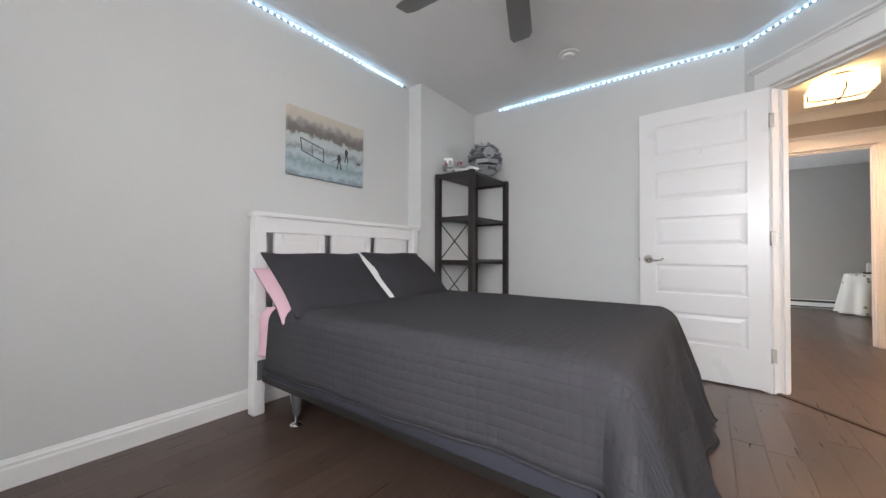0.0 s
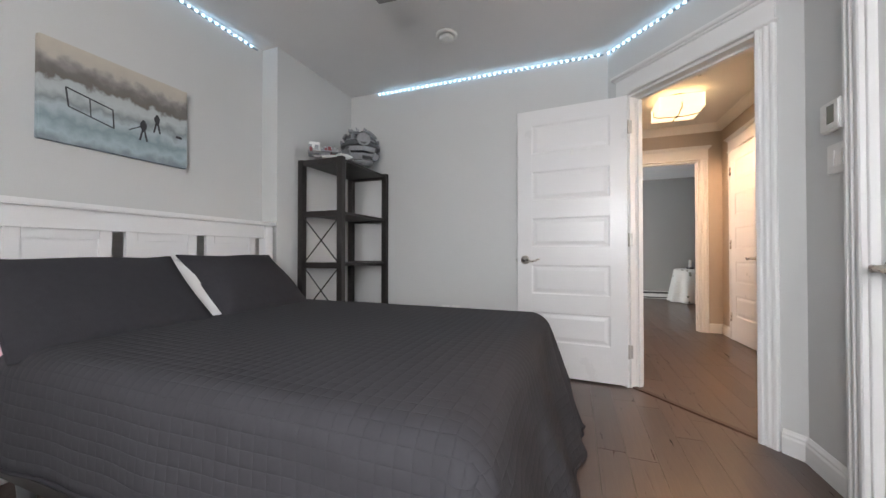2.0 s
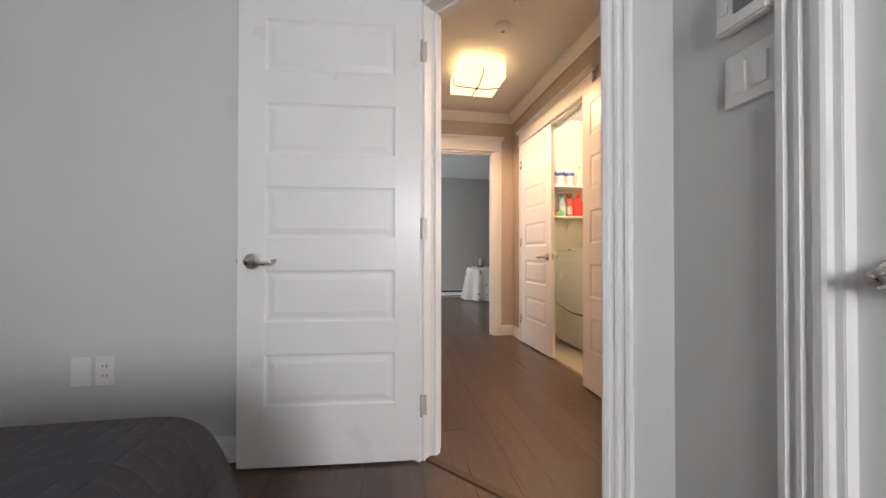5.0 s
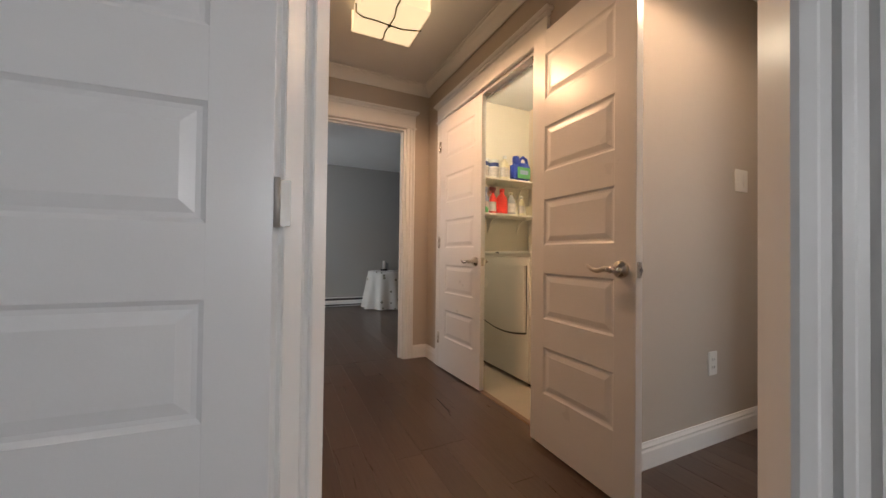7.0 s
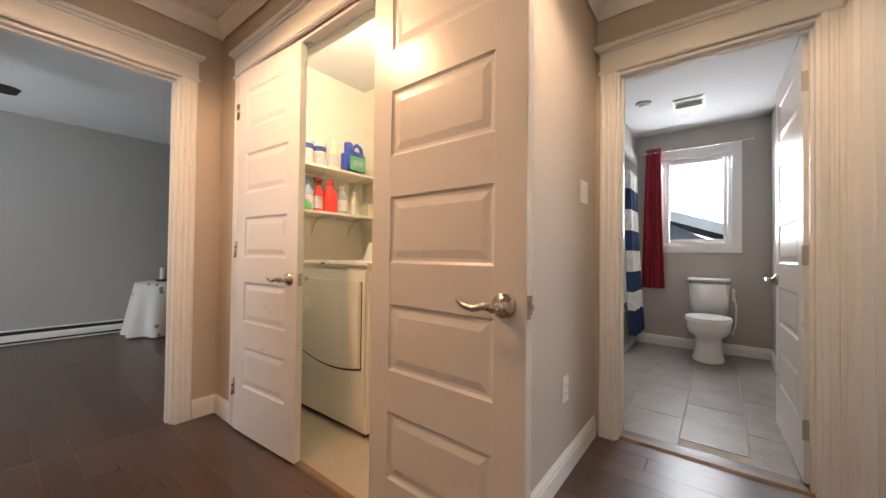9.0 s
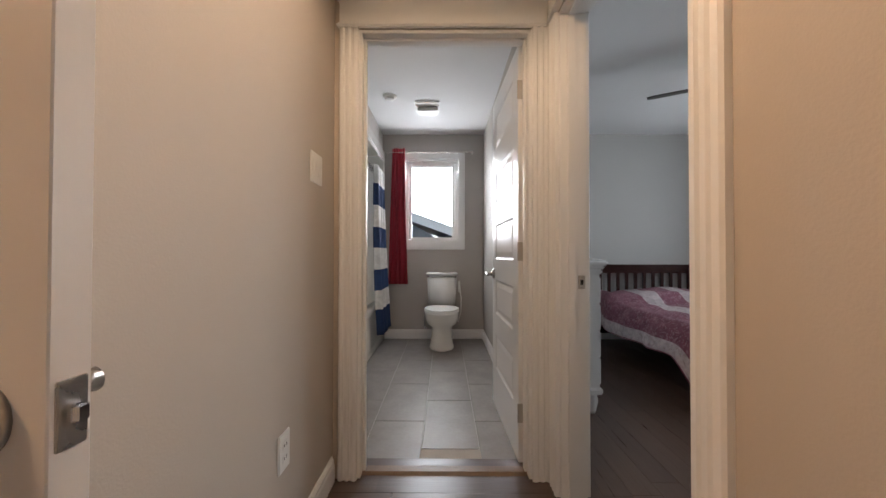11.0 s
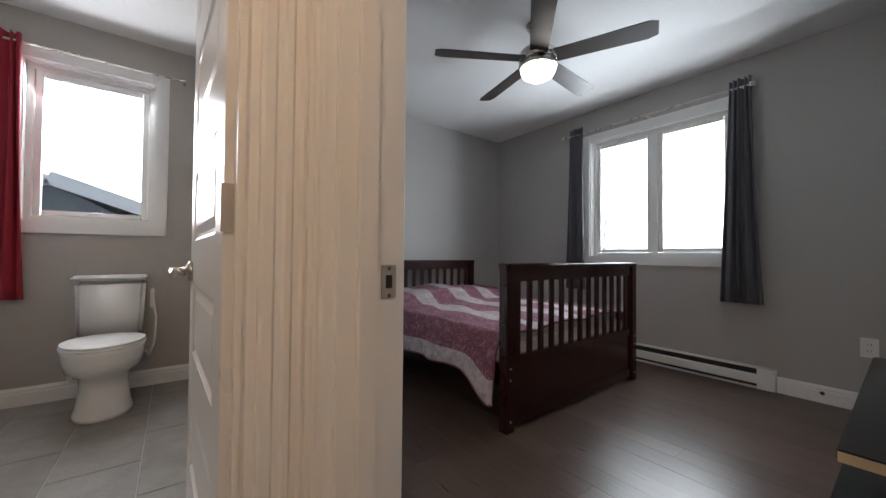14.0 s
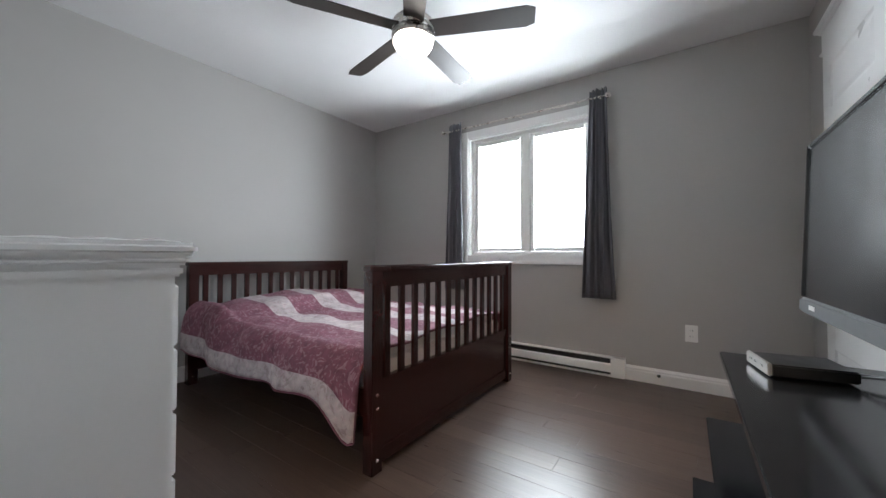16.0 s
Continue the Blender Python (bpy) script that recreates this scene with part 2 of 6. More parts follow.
M_GLASS = bpy.data.materials.new("window_glass")
M_GLASS.use_nodes = True
gn = M_GLASS.node_tree.nodes
g1, g2, gm, gf = gn.new("ShaderNodeBsdfTransparent"), gn.new("ShaderNodeBsdfGlossy"), gn.new("ShaderNodeMixShader"), gn.new("ShaderNodeFresnel")
g2.inputs["Roughness"].default_value = 0.02
gf.inputs["IOR"].default_value = 1.3
for a, b in ((gf.outputs[0], gm.inputs[0]), (g1.outputs[0], gm.inputs[1]), (g2.outputs[0], gm.inputs[2]), (gm.outputs[0], gn["Material Output"].inputs[0])):
    M_GLASS.node_tree.links.new(a, b)


def quilt_material():
    m = material("charcoal_quilt", (0.050, 0.049, 0.055), 0.88, 0, 0.15, 30, 0.0, 200, spec=0.25)
    n, ln = m.node_tree.nodes, m.node_tree.links.new
    tc, sp = n.new("ShaderNodeTexCoord"), n.new("ShaderNodeSeparateXYZ")
    ln(tc.outputs["UV"], sp.inputs[0])
    hs = []
    for a in "XY":
        w = n.new("ShaderNodeMath")
        w.operation = "MULTIPLY"
        w.inputs[1].default_value = math.pi / 0.036
        ln(sp.outputs[a], w.inputs[0])
        s = n.new("ShaderNodeMath")
        s.operation = "SINE"
        ln(w.outputs[0], s.inputs[0])
        ab = n.new("ShaderNodeMath")
        ab.operation = "ABSOLUTE"
        ln(s.outputs[0], ab.inputs[0])
        pw = n.new("ShaderNodeMath")
        pw.operation = "POWER"
        pw.inputs[1].default_value = 0.35
        ln(ab.outputs[0], pw.inputs[0])
        hs.append(pw)
    mn = n.new("ShaderNodeMath")
    mn.operation = "MULTIPLY"
    ln(hs[0].outputs[0], mn.inputs[0])
    ln(hs[1].outputs[0], mn.inputs[1])
    bp = n.new("ShaderNodeBump")
    bp.inputs["Strength"].default_value, bp.inputs["Distance"].default_value = 0.55, 0.005
    ln(mn.outputs[0], bp.inputs["Height"])
    ln(bp.outputs[0], n["Principled BSDF"].inputs["Normal"])
    return m


M_QUILT = quilt_material()


# ---- mesh helpers ----
def part(name, bm, mat, parent=None, label="", smooth=False):
    me = bpy.data.meshes.new(name)
    bm.normal_update()
    bm.to_mesh(me)
    bm.free()
    if smooth:
        me.polygons.foreach_set("use_smooth", [True] * len(me.polygons))
    me.materials.append(mat)
    ob = new(name, me)
    if parent:
        ob.parent = parent
    if label:
        ob["label"] = label
    return ob


def thing(name, m, label, category, group="", kind=""):
    ob = new(name)
    ob.empty_display_size = 0.1
    ob.matrix_world = m
    return tagged(ob, label, category, group, kind)


def B():
    return bmesh.new()


def box(bm, x0, x1, y0, y1, z0, z1, bev=0.0, seg=2, m=None):
    vs = [bm.verts.new((x, y, z)) for z in (z0, z1) for y in (y0, y1) for x in (x0, x1)]
    fs = [bm.faces.new([vs[i] for i in f]) for f in ((0, 2, 3, 1), (4, 5, 7, 6), (0, 1, 5, 4), (2, 6, 7, 3), (0, 4, 6, 2), (1, 3, 7, 5))]
    if m:
        for v in vs:
            v.co = m @ v.co
    if bev:
        es = list({e for f in fs for e in f.edges})
        bmesh.ops.bevel(bm, geom=es, offset=bev, segments=seg, affect="EDGES", clamp_overlap=True)
    return bm


def bx(*a, **k):
    return box(B(), *a, **k)


def lathe(bm, prof, seg=24, c=(0, 0, 0), m=None, cap=True):
    rings = []
    for r, z in prof:
        ring = []
        for i in range(seg):
            a = 2 * math.pi * i / seg
            p = Vector((c[0] + r * math.cos(a), c[1] + r * math.sin(a), c[2] + z))
            ring.append(bm.verts.new(m @ p if m else p))
        rings.append(ring)
    for a, b in zip(rings, rings[1:]):
        for i in range(seg):
            bm.faces.new((a[i], a[(i + 1) % seg], b[(i + 1) % seg], b[i]))
    if cap:
        bm.faces.new(rings[0][::-1])
        bm.faces.new(rings[-1])
    return bm


def sweep(bm, pts, r, seg=8, cap=True):
    """A round tube along points; r a number or one for each point."""
    pts = [Vector(p) for p in pts]
    rs = r if isinstance(r, (list, tuple)) else [r] * len(pts)
    rings, side = [], None
    for i, p in enumerate(pts):
        d = (pts[min(i + 1, len(pts) - 1)] - pts[max(i - 1, 0)]).normalized()
        if side is None:
            side = d.orthogonal().normalized()
        side = (side - d * side.dot(d)).normalized()
        up = d.cross(side)
        rings.append([bm.verts.new(p + rs[i] * (math.cos(2 * math.pi * k / seg) * side + math.sin(2 * math.pi * k / seg) * up)) for k in range(seg)])
    for a, b in zip(rings, rings[1:]):
        for i in range(seg):
            bm.faces.new((a[i], a[(i + 1) % seg], b[(i + 1) % seg], b[i]))
    if cap:
        bm.faces.new(rings[0][::-1])
        bm.faces.new(rings[-1])
    return bm


def extrude(bm, prof, p0, p1, out):
    """A profile of (outwards, up) pairs drawn from p0 to p1; out: the way outwards. Closed at both ends."""
    p0, p1, out = Vector(p0), Vector(p1), Vector(out).normalized()
    up = Vector((0, 0, 1))
    a = [bm.verts.new(p0 + out * d + up * h) for d, h in prof]
    b = [bm.verts.new(p1 + out * d + up * h) for d, h in prof]
    k = len(prof)
    for i in range(k):
        bm.faces.new((a[i], b[i], b[(i + 1) % k], a[(i + 1) % k]))
    bm.faces.new(a[::-1])
    bm.faces.new(b)
    bmesh.ops.recalc_face_normals(bm, faces=bm.faces)
    return bm


def sheet(bm, nu, nv, fn, thick=0.0, uv=None):
    """A grid of fn(u, v), u and v from 0 to 1, given a thickness along its normals."""
    lay = bm.loops.layers.uv.new("UVMap") if uv else None
    g = [[bm.verts.new(fn(i / nu, j / nv)) for j in range(nv + 1)] for i in range(nu + 1)]
    for i in range(nu):
        for j in range(nv):
            f = bm.faces.new((g[i][j], g[i + 1][j], g[i + 1][j + 1], g[i][j + 1]))
            if uv:
                for lp, (a, b) in zip(f.loops, ((i, j), (i + 1, j), (i + 1, j + 1), (i, j + 1))):
                    lp[lay].uv = uv(a / nu, b / nv)
    if thick:
        bm.normal_update()
        nb = [[bm.verts.new(v.co - v.normal * thick) for v in col] for col in g]
        quads = [(nb[i][j], nb[i][j + 1], nb[i + 1][j + 1], nb[i + 1][j]) for i in range(nu) for j in range(nv)]
        for i in range(nu):
            quads += [(g[i + 1][0], g[i][0], nb[i][0], nb[i + 1][0]), (g[i][nv], g[i + 1][nv], nb[i + 1][nv], nb[i][nv])]
        for j in range(nv):
            quads += [(g[0][j], g[0][j + 1], nb[0][j + 1], nb[0][j]), (g[nu][j + 1], g[nu][j], nb[nu][j], nb[nu][j + 1])]
        for q in quads:
            bm.faces.new(q)
    return bm


# ---- plan ----
H = 2.455
XL, YB, XR, YF = -2.11, 3.15, 1.06, -1.15          # bedroom with the dark bedspread
A, Bc = Vector((0.315, 3.15, 0)), Vector((1.06, 2.305, 0))   # the slanting wall
U = (Bc - A).normalized()
N = Vector((U.y, -U.x, 0))                            # into that bedroom
HX0, HX1, HY1 = -0.08, 1.69, 5.26                     # hall
WY, BX, RY = 3.30, 2.935, 2.31                         # switch wall, bath wall, second bedroom's wall
X2, E, Y2 = 1.82, 5.59, -0.91                         # second bedroom: west, east, south
R2N, BS, BN, BW = 2.20, 2.33, 4.27, 3.05              # second bedroom north; bath south, north, west
LY0, LY1, LX0, LX1 = 5.37, 8.62, -1.1, 4.2            # living room
T = 0.05


def wall(name, p0, p1, mat, openings=(), h=H, t=T, side=1):
    """A slab from p0 to p1 whose face lies on that line; the slab is to the right of the way walked (side=1). openings: (from, to, z0, z1)."""
    p0, p1 = Vector((*p0[:2], 0)), Vector((*p1[:2], 0))
    d = p1 - p0
    length = d.length
    ang = math.atan2(d.y, d.x)
    bm = B()
    cuts = sorted(openings)
    s = 0
    for a, b, z0, z1 in cuts:
        if a > s:
            box(bm, s, a, -t * side, 0, 0, h)
        if z0 > 0:
            box(bm, a, b, -t * side, 0, 0, z0)
        if z1 < h:
            box(bm, a, b, -t * side, 0, z1, h)
        s = b
    if s < length:
        box(bm, s, length, -t * side, 0, 0, h)
    bmesh.ops.recalc_face_normals(bm, faces=bm.faces)
    ob = part(name, bm, mat)
    ob.matrix_world = pose(p0.x, p0.y, 0, 0, 0, math.degrees(ang))
    return tagged(ob, kind="structure", label="painted plaster wall", category="wall")


BASE = [(0, 0), (0.016, 0), (0.016, 0.075), (0.012, 0.085), (0.013, 0.094), (0.007, 0.104), (0.004, 0.112), (0, 0.112)]
CROWN = [(0, 0), (0.008, -0.085), (0.014, -0.085), (0.02, -0.07), (0.045, -0.035), (0.06, -0.02), (0.066, -0.008), (0.08, -0.008), (0.08, 0)]


def baseboard(p0, p1, out):
    ob = part("baseboard", extrude(B(), BASE, (*p0, 0), (*p1, 0), (*out, 0)), M_TRIM)
    return tagged(ob, "white moulded baseboard along the wall", "baseboard", kind="structure")


def casing(m, w, h, name="trim", left=True, right=True, deep=0.11, cas=0.085, header=True):
    """Fluted casing and header round an opening w wide and h high, with its jamb. m: opening's lower corner on the wall face, x along the wall, y out of the wall."""
    t = thing(name, m, "white fluted door casing with a stepped header", "door casing", kind="structure")
    prof = [(0, 0), (0, 0.016), (0.006, 0.02), (0.02, 0.02), (0.025, 0.014), (0.034, 0.014), (0.039, 0.02), (0.048, 0.02), (0.053, 0.014), (0.062, 0.014), (0.067, 0.02), (0.079, 0.02), (0.085, 0.014), (0.085, 0)]

    def post(x, flip):
        bm = B()
        a = [bm.verts.new((x + (-d if flip else d) * cas / 0.085, o, 0)) for d, o in prof]
        b = [bm.verts.new((x + (-d if flip else d) * cas / 0.085, o, h + 0.004)) for d, o in prof]
        k = len(prof)
        for i in range(k):
            bm.faces.new((a[i], a[(i + 1) % k], b[(i + 1) % k], b[i]))
        bm.faces.new(a)
        bm.faces.new(b)
        bmesh.ops.recalc_face_normals(bm, faces=bm.faces)
        part("side_casing", bm, M_TRIM, t)

    if left:
        post(0, True)
    if right:
        post(w, False)
    x0, x1 = (-cas if left else 0), (w + cas if right else w)
    if header:
        part("bead", bx(x0 - 0.012, x1 + 0.012, 0, 0.03, h + 0.004, h + 0.02, bev=0.005), M_TRIM, t)
        part("frieze", bx(x0, x1, 0, 0.022, h + 0.02, h + 0.125, bev=0.002), M_TRIM, t)
        bm = box(B(), x0 - 0.012, x1 + 0.012, 0, 0.034, h + 0.125, h + 0.14, bev=0.004)
        box(bm, x0 - 0.028, x1 + 0.028, 0, 0.05, h + 0.14, h + 0.162, bev=0.005)
        part("cap", bm, M_TRIM, t)
    return t


def jamb(m, w, h, y0, y1, stop=None, name="door_jamb"):
    t = thing(name, m, "white painted door jamb with stop", "door jamb", kind="structure")
    part("side_jamb", bx(-0.004, 0.014, y0, y1, 0, h + 0.004, bev=0.002), M_TRIM, t)
    part("side_jamb", bx(w - 0.014, w + 0.004, y0, y1, 0, h + 0.004, bev=0.002), M_TRIM, t)
    part("head_jamb", bx(0.014, w - 0.014, y0, y1, h - 0.014, h + 0.004, bev=0.002), M_TRIM, t)
    if stop is not None:
        part("door_stop", bx(0.014, 0.026, stop, stop + 0.035, 0, h - 0.014, bev=0.002), M_TRIM, t)
        part("door_stop", bx(w - 0.026, w - 0.014, stop, stop + 0.035, 0, h - 0.014, bev=0.002), M_TRIM, t)
        part("door_stop", bx(0.026, w - 0.026, stop, stop + 0.035, h - 0.026, h - 0.014, bev=0.002), M_TRIM, t)
    return t


def lever(t, x, z, y, out, to):
    """A rose with a waved lever on one face; out: +1 or -1 along y; to: which way the lever points along x."""
    rot = pose(x, y, z, -90 * out, 0, 0)
    hd = part("door_handle", lathe(B(), [(0.0, 0), (0.034, 0), (0.034, 0.006), (0.028, 0.014), (0.014, 0.018), (0.012, 0.045), (0.0135, 0.06), (0.0, 0.062)], 20, m=rot, cap=False), M_NICKEL, t, "satin nickel lever handle", True)
    pts = [(x, y + out * 0.05, z), (x + to * 0.03, y + out * 0.054, z + 0.001), (x + to * 0.06, y + out * 0.055, z - 0.008), (x + to * 0.085, y + out * 0.054, z - 0.004), (x + to * 0.115, y + out * 0.05, z + 0.009)]
    part("lever", sweep(B(), pts, [0.0115, 0.0105, 0.0095, 0.0085, 0.006], 10), M_NICKEL, hd, "", True)


def door(name, m, w, label, h=2.03, t=0.035, hinges=0, knob=True, handle_z=0.885, faces=(1, -1)):
    """A leaf of five raised panels; hinge edge at x = 0, y = 0 the middle of its thickness."""
    d = thing(name, m, label, "door", kind="structure")
    st, z0 = 0.112 if w > 0.7 else 0.095, 0.012
    ph, gap = 0.222, 0.137
    zs = []
    z = z0 + 0.255
    for i in range(5):
        zs.append((z, z + ph))
        z += ph + gap
    top = z0 + h
    bm = B()
    box(bm, 0, st, -t / 2, t / 2, z0, top, bev=0.0015, seg=1)
    box(bm, w - st, w, -t / 2, t / 2, z0, top, bev=0.0015, seg=1)
    lo = z0
    for a, b in zs + [(top, top)]:
        box(bm, st - 0.001, w - st + 0.001, -t / 2 + 0.0002, t / 2 - 0.0002, lo, a)
        lo = b
    part("door_frame", bm, M_DOOR, d)
    for a, b in zs:
        bm = B()
        x0, x1 = st - 0.001, w - st + 0.001
        box(bm, x0, x1, -t / 2 + 0.011, t / 2 - 0.011, a - 0.001, b + 0.001)
        for s in (1, -1):
            lip = [(x0, a, t / 2 - 0.0015), (x0 + 0.009, a + 0.009, t / 2 - 0.0065), (x0 + 0.018, a + 0.018, t / 2 - 0.007), (x0 + 0.042, a + 0.042, t / 2 - 0.0018)]
            rings = []
            for lx, lz, y in lip:
                rx, rz = x0 + x1 - lx, a + b - lz
                rings.append([bm.verts.new((p, s * y, q)) for p, q in ((lx, lz), (rx, lz), (rx, rz), (lx, rz))])
            for q, r in zip(rings, rings[1:]):
                for i in range(4):
                    f = (q[i], q[(i + 1) % 4], r[(i + 1) % 4], r[i])
                    bm.faces.new(f if s < 0 else f[::-1])
            bm.faces.new(rings[-1] if s < 0 else rings[-1][::-1])
        part("panel", bm, M_DOOR, d)
    if knob:
        for s in faces:
            lever(d, w - 0.062, handle_z, s * t / 2, s, -1)
        lp = part("latch_plate", bx(w - 0.001, w + 0.0025, -0.0125, 0.0125, handle_z - 0.029, handle_z + 0.029, bev=0.001), M_NICKEL, d, "nickel latch plate on the door's edge")
        part("latch_bolt", bx(w + 0.002, w + 0.012, -0.007, 0.007, handle_z - 0.009, handle_z + 0.009, bev=0.003), M_CHROME, lp)
    for z in (0.25, 1.03, 1.82):
        if hinges:
            s = hinges
            hg = part("hinge", bx(-0.022, 0.014, s * t / 2 - 0.002, s * t / 2 + 0.002, z - 0.045, z + 0.045), M_NICKEL, d, "nickel butt hinge")
            part("hinge_pin", lathe(B(), [(0.006, -0.048), (0.006, 0.048)], 10, (-0.004, s * (t / 2 + 0.005), z)), M_NICKEL, hg, "", True)
    return d


def plate(name, m, w, h, label, category, toggles=0, sockets=0):
    """A wall plate; x along the wall, y out."""
    t = thing(name, m, label, category)
    part("cover", bx(-w / 2, w / 2, 0, 0.007, -h / 2, h / 2, bev=0.003), M_PLASTIC, t)
    for i in range(toggles):
        x = (i - (toggles - 1) / 2) * 0.046
        part("rocker", bx(x - 0.016, x + 0.016, 0.006, 0.011, -0.033, 0.033, bev=0.002), M_PLASTIC, t)
    for i in range(sockets):
        z = 0.02 if i else -0.02
        so = part("socket", bx(-0.017, 0.017, 0.006, 0.009, z - 0.014, z + 0.014, bev=0.002), M_PLASTIC, t)
        part("slot", bx(-0.009, -0.006, 0.008, 0.0095, z - 0.004, z + 0.006), M_DARKP, so)
        part("slot", bx(0.006, 0.009, 0.008, 0.0095, z - 0.004, z + 0.006), M_DARKP, so)
    return t


def facing(p, out, z=0):
    """A pose on a wall at p: y points along out, x runs along the wall."""
    return pose(p[0], p[1], z, 0, 0, math.degrees(math.atan2(out[1], out[0])) - 90)


# ---- structure ----
SL = (Bc - A).length
wall("wall_south", (XL, YF), (XR, YF), M_WALL1, [(XL * -1 - 0.25, XL * -1 + 0.85, 0.9, 2.1)])
wall("wall_east", (XR, YF), (XR, Bc.y), M_WALL1, [(1.19 - YF, 1.95 - YF, 0, 2.045)])
wall("wall_slanted", Bc, A, M_WALL1, [(SL - 0.956, SL - 0.178, 0, 2.045)])
wall("wall_north", A, (XL, YB), M_WALL1)
wall("wall_west", (XL, YB), (XL, YF), M_WALL1)
tagged(part("wall_chase", bx(XL - 0.01, -1.965, 2.235, YB + 0.01, 0, H), M_WALL1), "pale grey boxed-in chase in the corner", "wall", kind="structure")

wall("wall_slanted_hall", (0.365, 3.26), (1.202, RY), M_WALLH, [(0.228, 1.028, 0, 2.045)])
wall("wall_hall_south", (1.202, RY), (BX, RY), M_WALLH, [(2.0 - 1.202, 2.82 - 1.202, 0, 2.045)])
wall("wall_hall_east", (BX, RY), (BX, WY), M_WALLH, [(2.398 - RY, 3.189 - RY, 0, 2.045)])
wall("wall_switches", (BX, WY), (HX1 + T, WY), M_WALLH)
wall("wall_laundry_front", (HX1, WY), (HX1, HY1), M_WALLH, [(3.745 - WY, 4.94 - WY, 0, 2.045)])
wall("wall_hall_north", (HX1, HY1), (HX0, HY1), M_WALLH, [(HX1 - 1.465, HX1 - 0.712, 0, 2.045)])
wall("wall_hall_west", (HX0, HY1), (HX0, 3.26), M_WALLH)
wall("wall_hall_back", (HX0, 3.26), (0.365, 3.26), M_WALLH)

wall("wall_bath_south", (BW, BS), (E, BS), M_WALLB)
wall("wall_bath_east", (E, BS), (E, BN), M_WALLB, [(2.626 - BS, 3.283 - BS, 1.136, 2.162)])
wall("wall_bath_north", (E, BN), (BW, BN), M_WALLB)
wall("wall_bath_west", (BW, BN), (BW, BS), M_WALLB, [(BN - 3.189, BN - 2.398, 0, 2.045)])
tagged(part("wall_tub_end", bx(3.985, 4.065, 3.542, BN + 0.01, 0, H), M_WALLB), "warm grey partition at the tub's end", "wall", kind="structure")
tagged(part("wall_tub_head", bx(4.065, E + 0.01, 3.542, 3.59, 2.245, H), M_WALLB), "warm grey wall above the tub surround", "wall", kind="structure")

wall("wall_room_south", (X2, Y2), (E, Y2), M_WALL2, [(3.09 - X2, 4.28 - X2, 0.945, 2.13)])
wall("wall_room_east", (E, Y2), (E, R2N), M_WALL2)
wall("wall_room_north", (E, R2N), (X2, R2N), M_WALL2, [(E - 2.82, E - 2.0, 0, 2.045)], t=0.035)
wall("wall_room_west", (X2, R2N), (X2, Y2), M_WALL2)

wall("wall_laundry_south", (1.79, 3.41), (2.83, 3.41), M_CREAM)
wall("wall_laundry_east", (2.83, 3.41), (2.83, 5.25), M_CREAM)
wall("wall_laundry_north", (2.83, 5.25), (1.79, 5.25), M_CREAM)
wall("wall_laundry_west", (1.79, 5.25), (1.79, 3.41), M_CREAM, [(5.25 - 4.94, 5.25 - 3.745, 0, 2.045)])

wall("wall_living_south", (LX0, LY0), (LX1, LY0), M_WALLL, [(0.712 - LX0, 1.465 - LX0, 0, 2.045)])
wall("wall_living_east", (LX1, LY0), (LX1, LY1), M_WALLL)
wall("wall_living_north", (LX1, LY1), (LX0, LY1), M_WALLL)
wall("wall_living_west", (LX0, LY1), (LX0, LY0), M_WALLL, [(LY1 - 8.0, LY1 - 6.4, 0.9, 2.1)])

tagged(part("ceiling", bx(XL - 0.1, E + 0.1, YF - 0.1, LY1 + 0.1, H, H + 0.08), M_CEIL), "white stippled ceiling", "ceiling", kind="structure")

# baseboards
for p0, p1, out in (
    ((XL, YF), (XL, 2.235), (1, 0)), ((XL, 2.235), (-1.965, 2.235), (0, -1)), ((-1.965, 2.235), (-1.965, YB), (1, 0)), ((-1.965, YB), (0.29, YB), (0, -1)),
    ((XR, YF), (XR, 1.10), (-1, 0)), ((XR, 2.04), (XR, 2.30), (-1, 0)),
    ((HX0, HY1), (0.622, HY1), (0, -1)), ((1.555, HY1), (HX1, HY1), (0, -1)), ((HX1, 5.03), (HX1, HY1), (-1, 0)), ((HX0, 3.26), (HX0, HY1), (1, 0)),
    ((HX1, WY), (BX - 0.02, WY), (0, -1)), ((HX1, WY), (HX1, 3.655), (-1, 0)), ((1.2, RY), (1.91, RY), (0, 1)),
    ((BW + 0.02, BS), (E, BS), (0, 1)), ((E, BS), (E, 3.53), (-1, 0)), ((3.985, 3.542), (3.985, BN), (-1, 0)), ((BW, BN), (3.985, BN), (0, -1)),
    ((X2, Y2), (2.86, Y2), (0, 1)), ((4.9, Y2), (E, Y2), (0, 1)), ((E, Y2), (E, R2N), (-1, 0)), ((2.91, R2N), (E, R2N), (0, -1)), ((X2, Y2), (X2, 0.0), (1, 0)),
    ((1.79, 5.25), (2.83, 5.25), (0, -1)), ((LX0, LY0), (0.622, LY0), (0, 1)), ((1.555, LY0), (LX1, LY0), (0, 1)), ((2.9, LY1), (LX1, LY1), (0, -1)),
):
    baseboard(p0, p1, out)
for s0, s1 in ((0.0, 0.085), (1.035, SL)):
    p, q = A + U * s0, A + U * s1
    baseboard(p[:2], q[:2], N[:2])

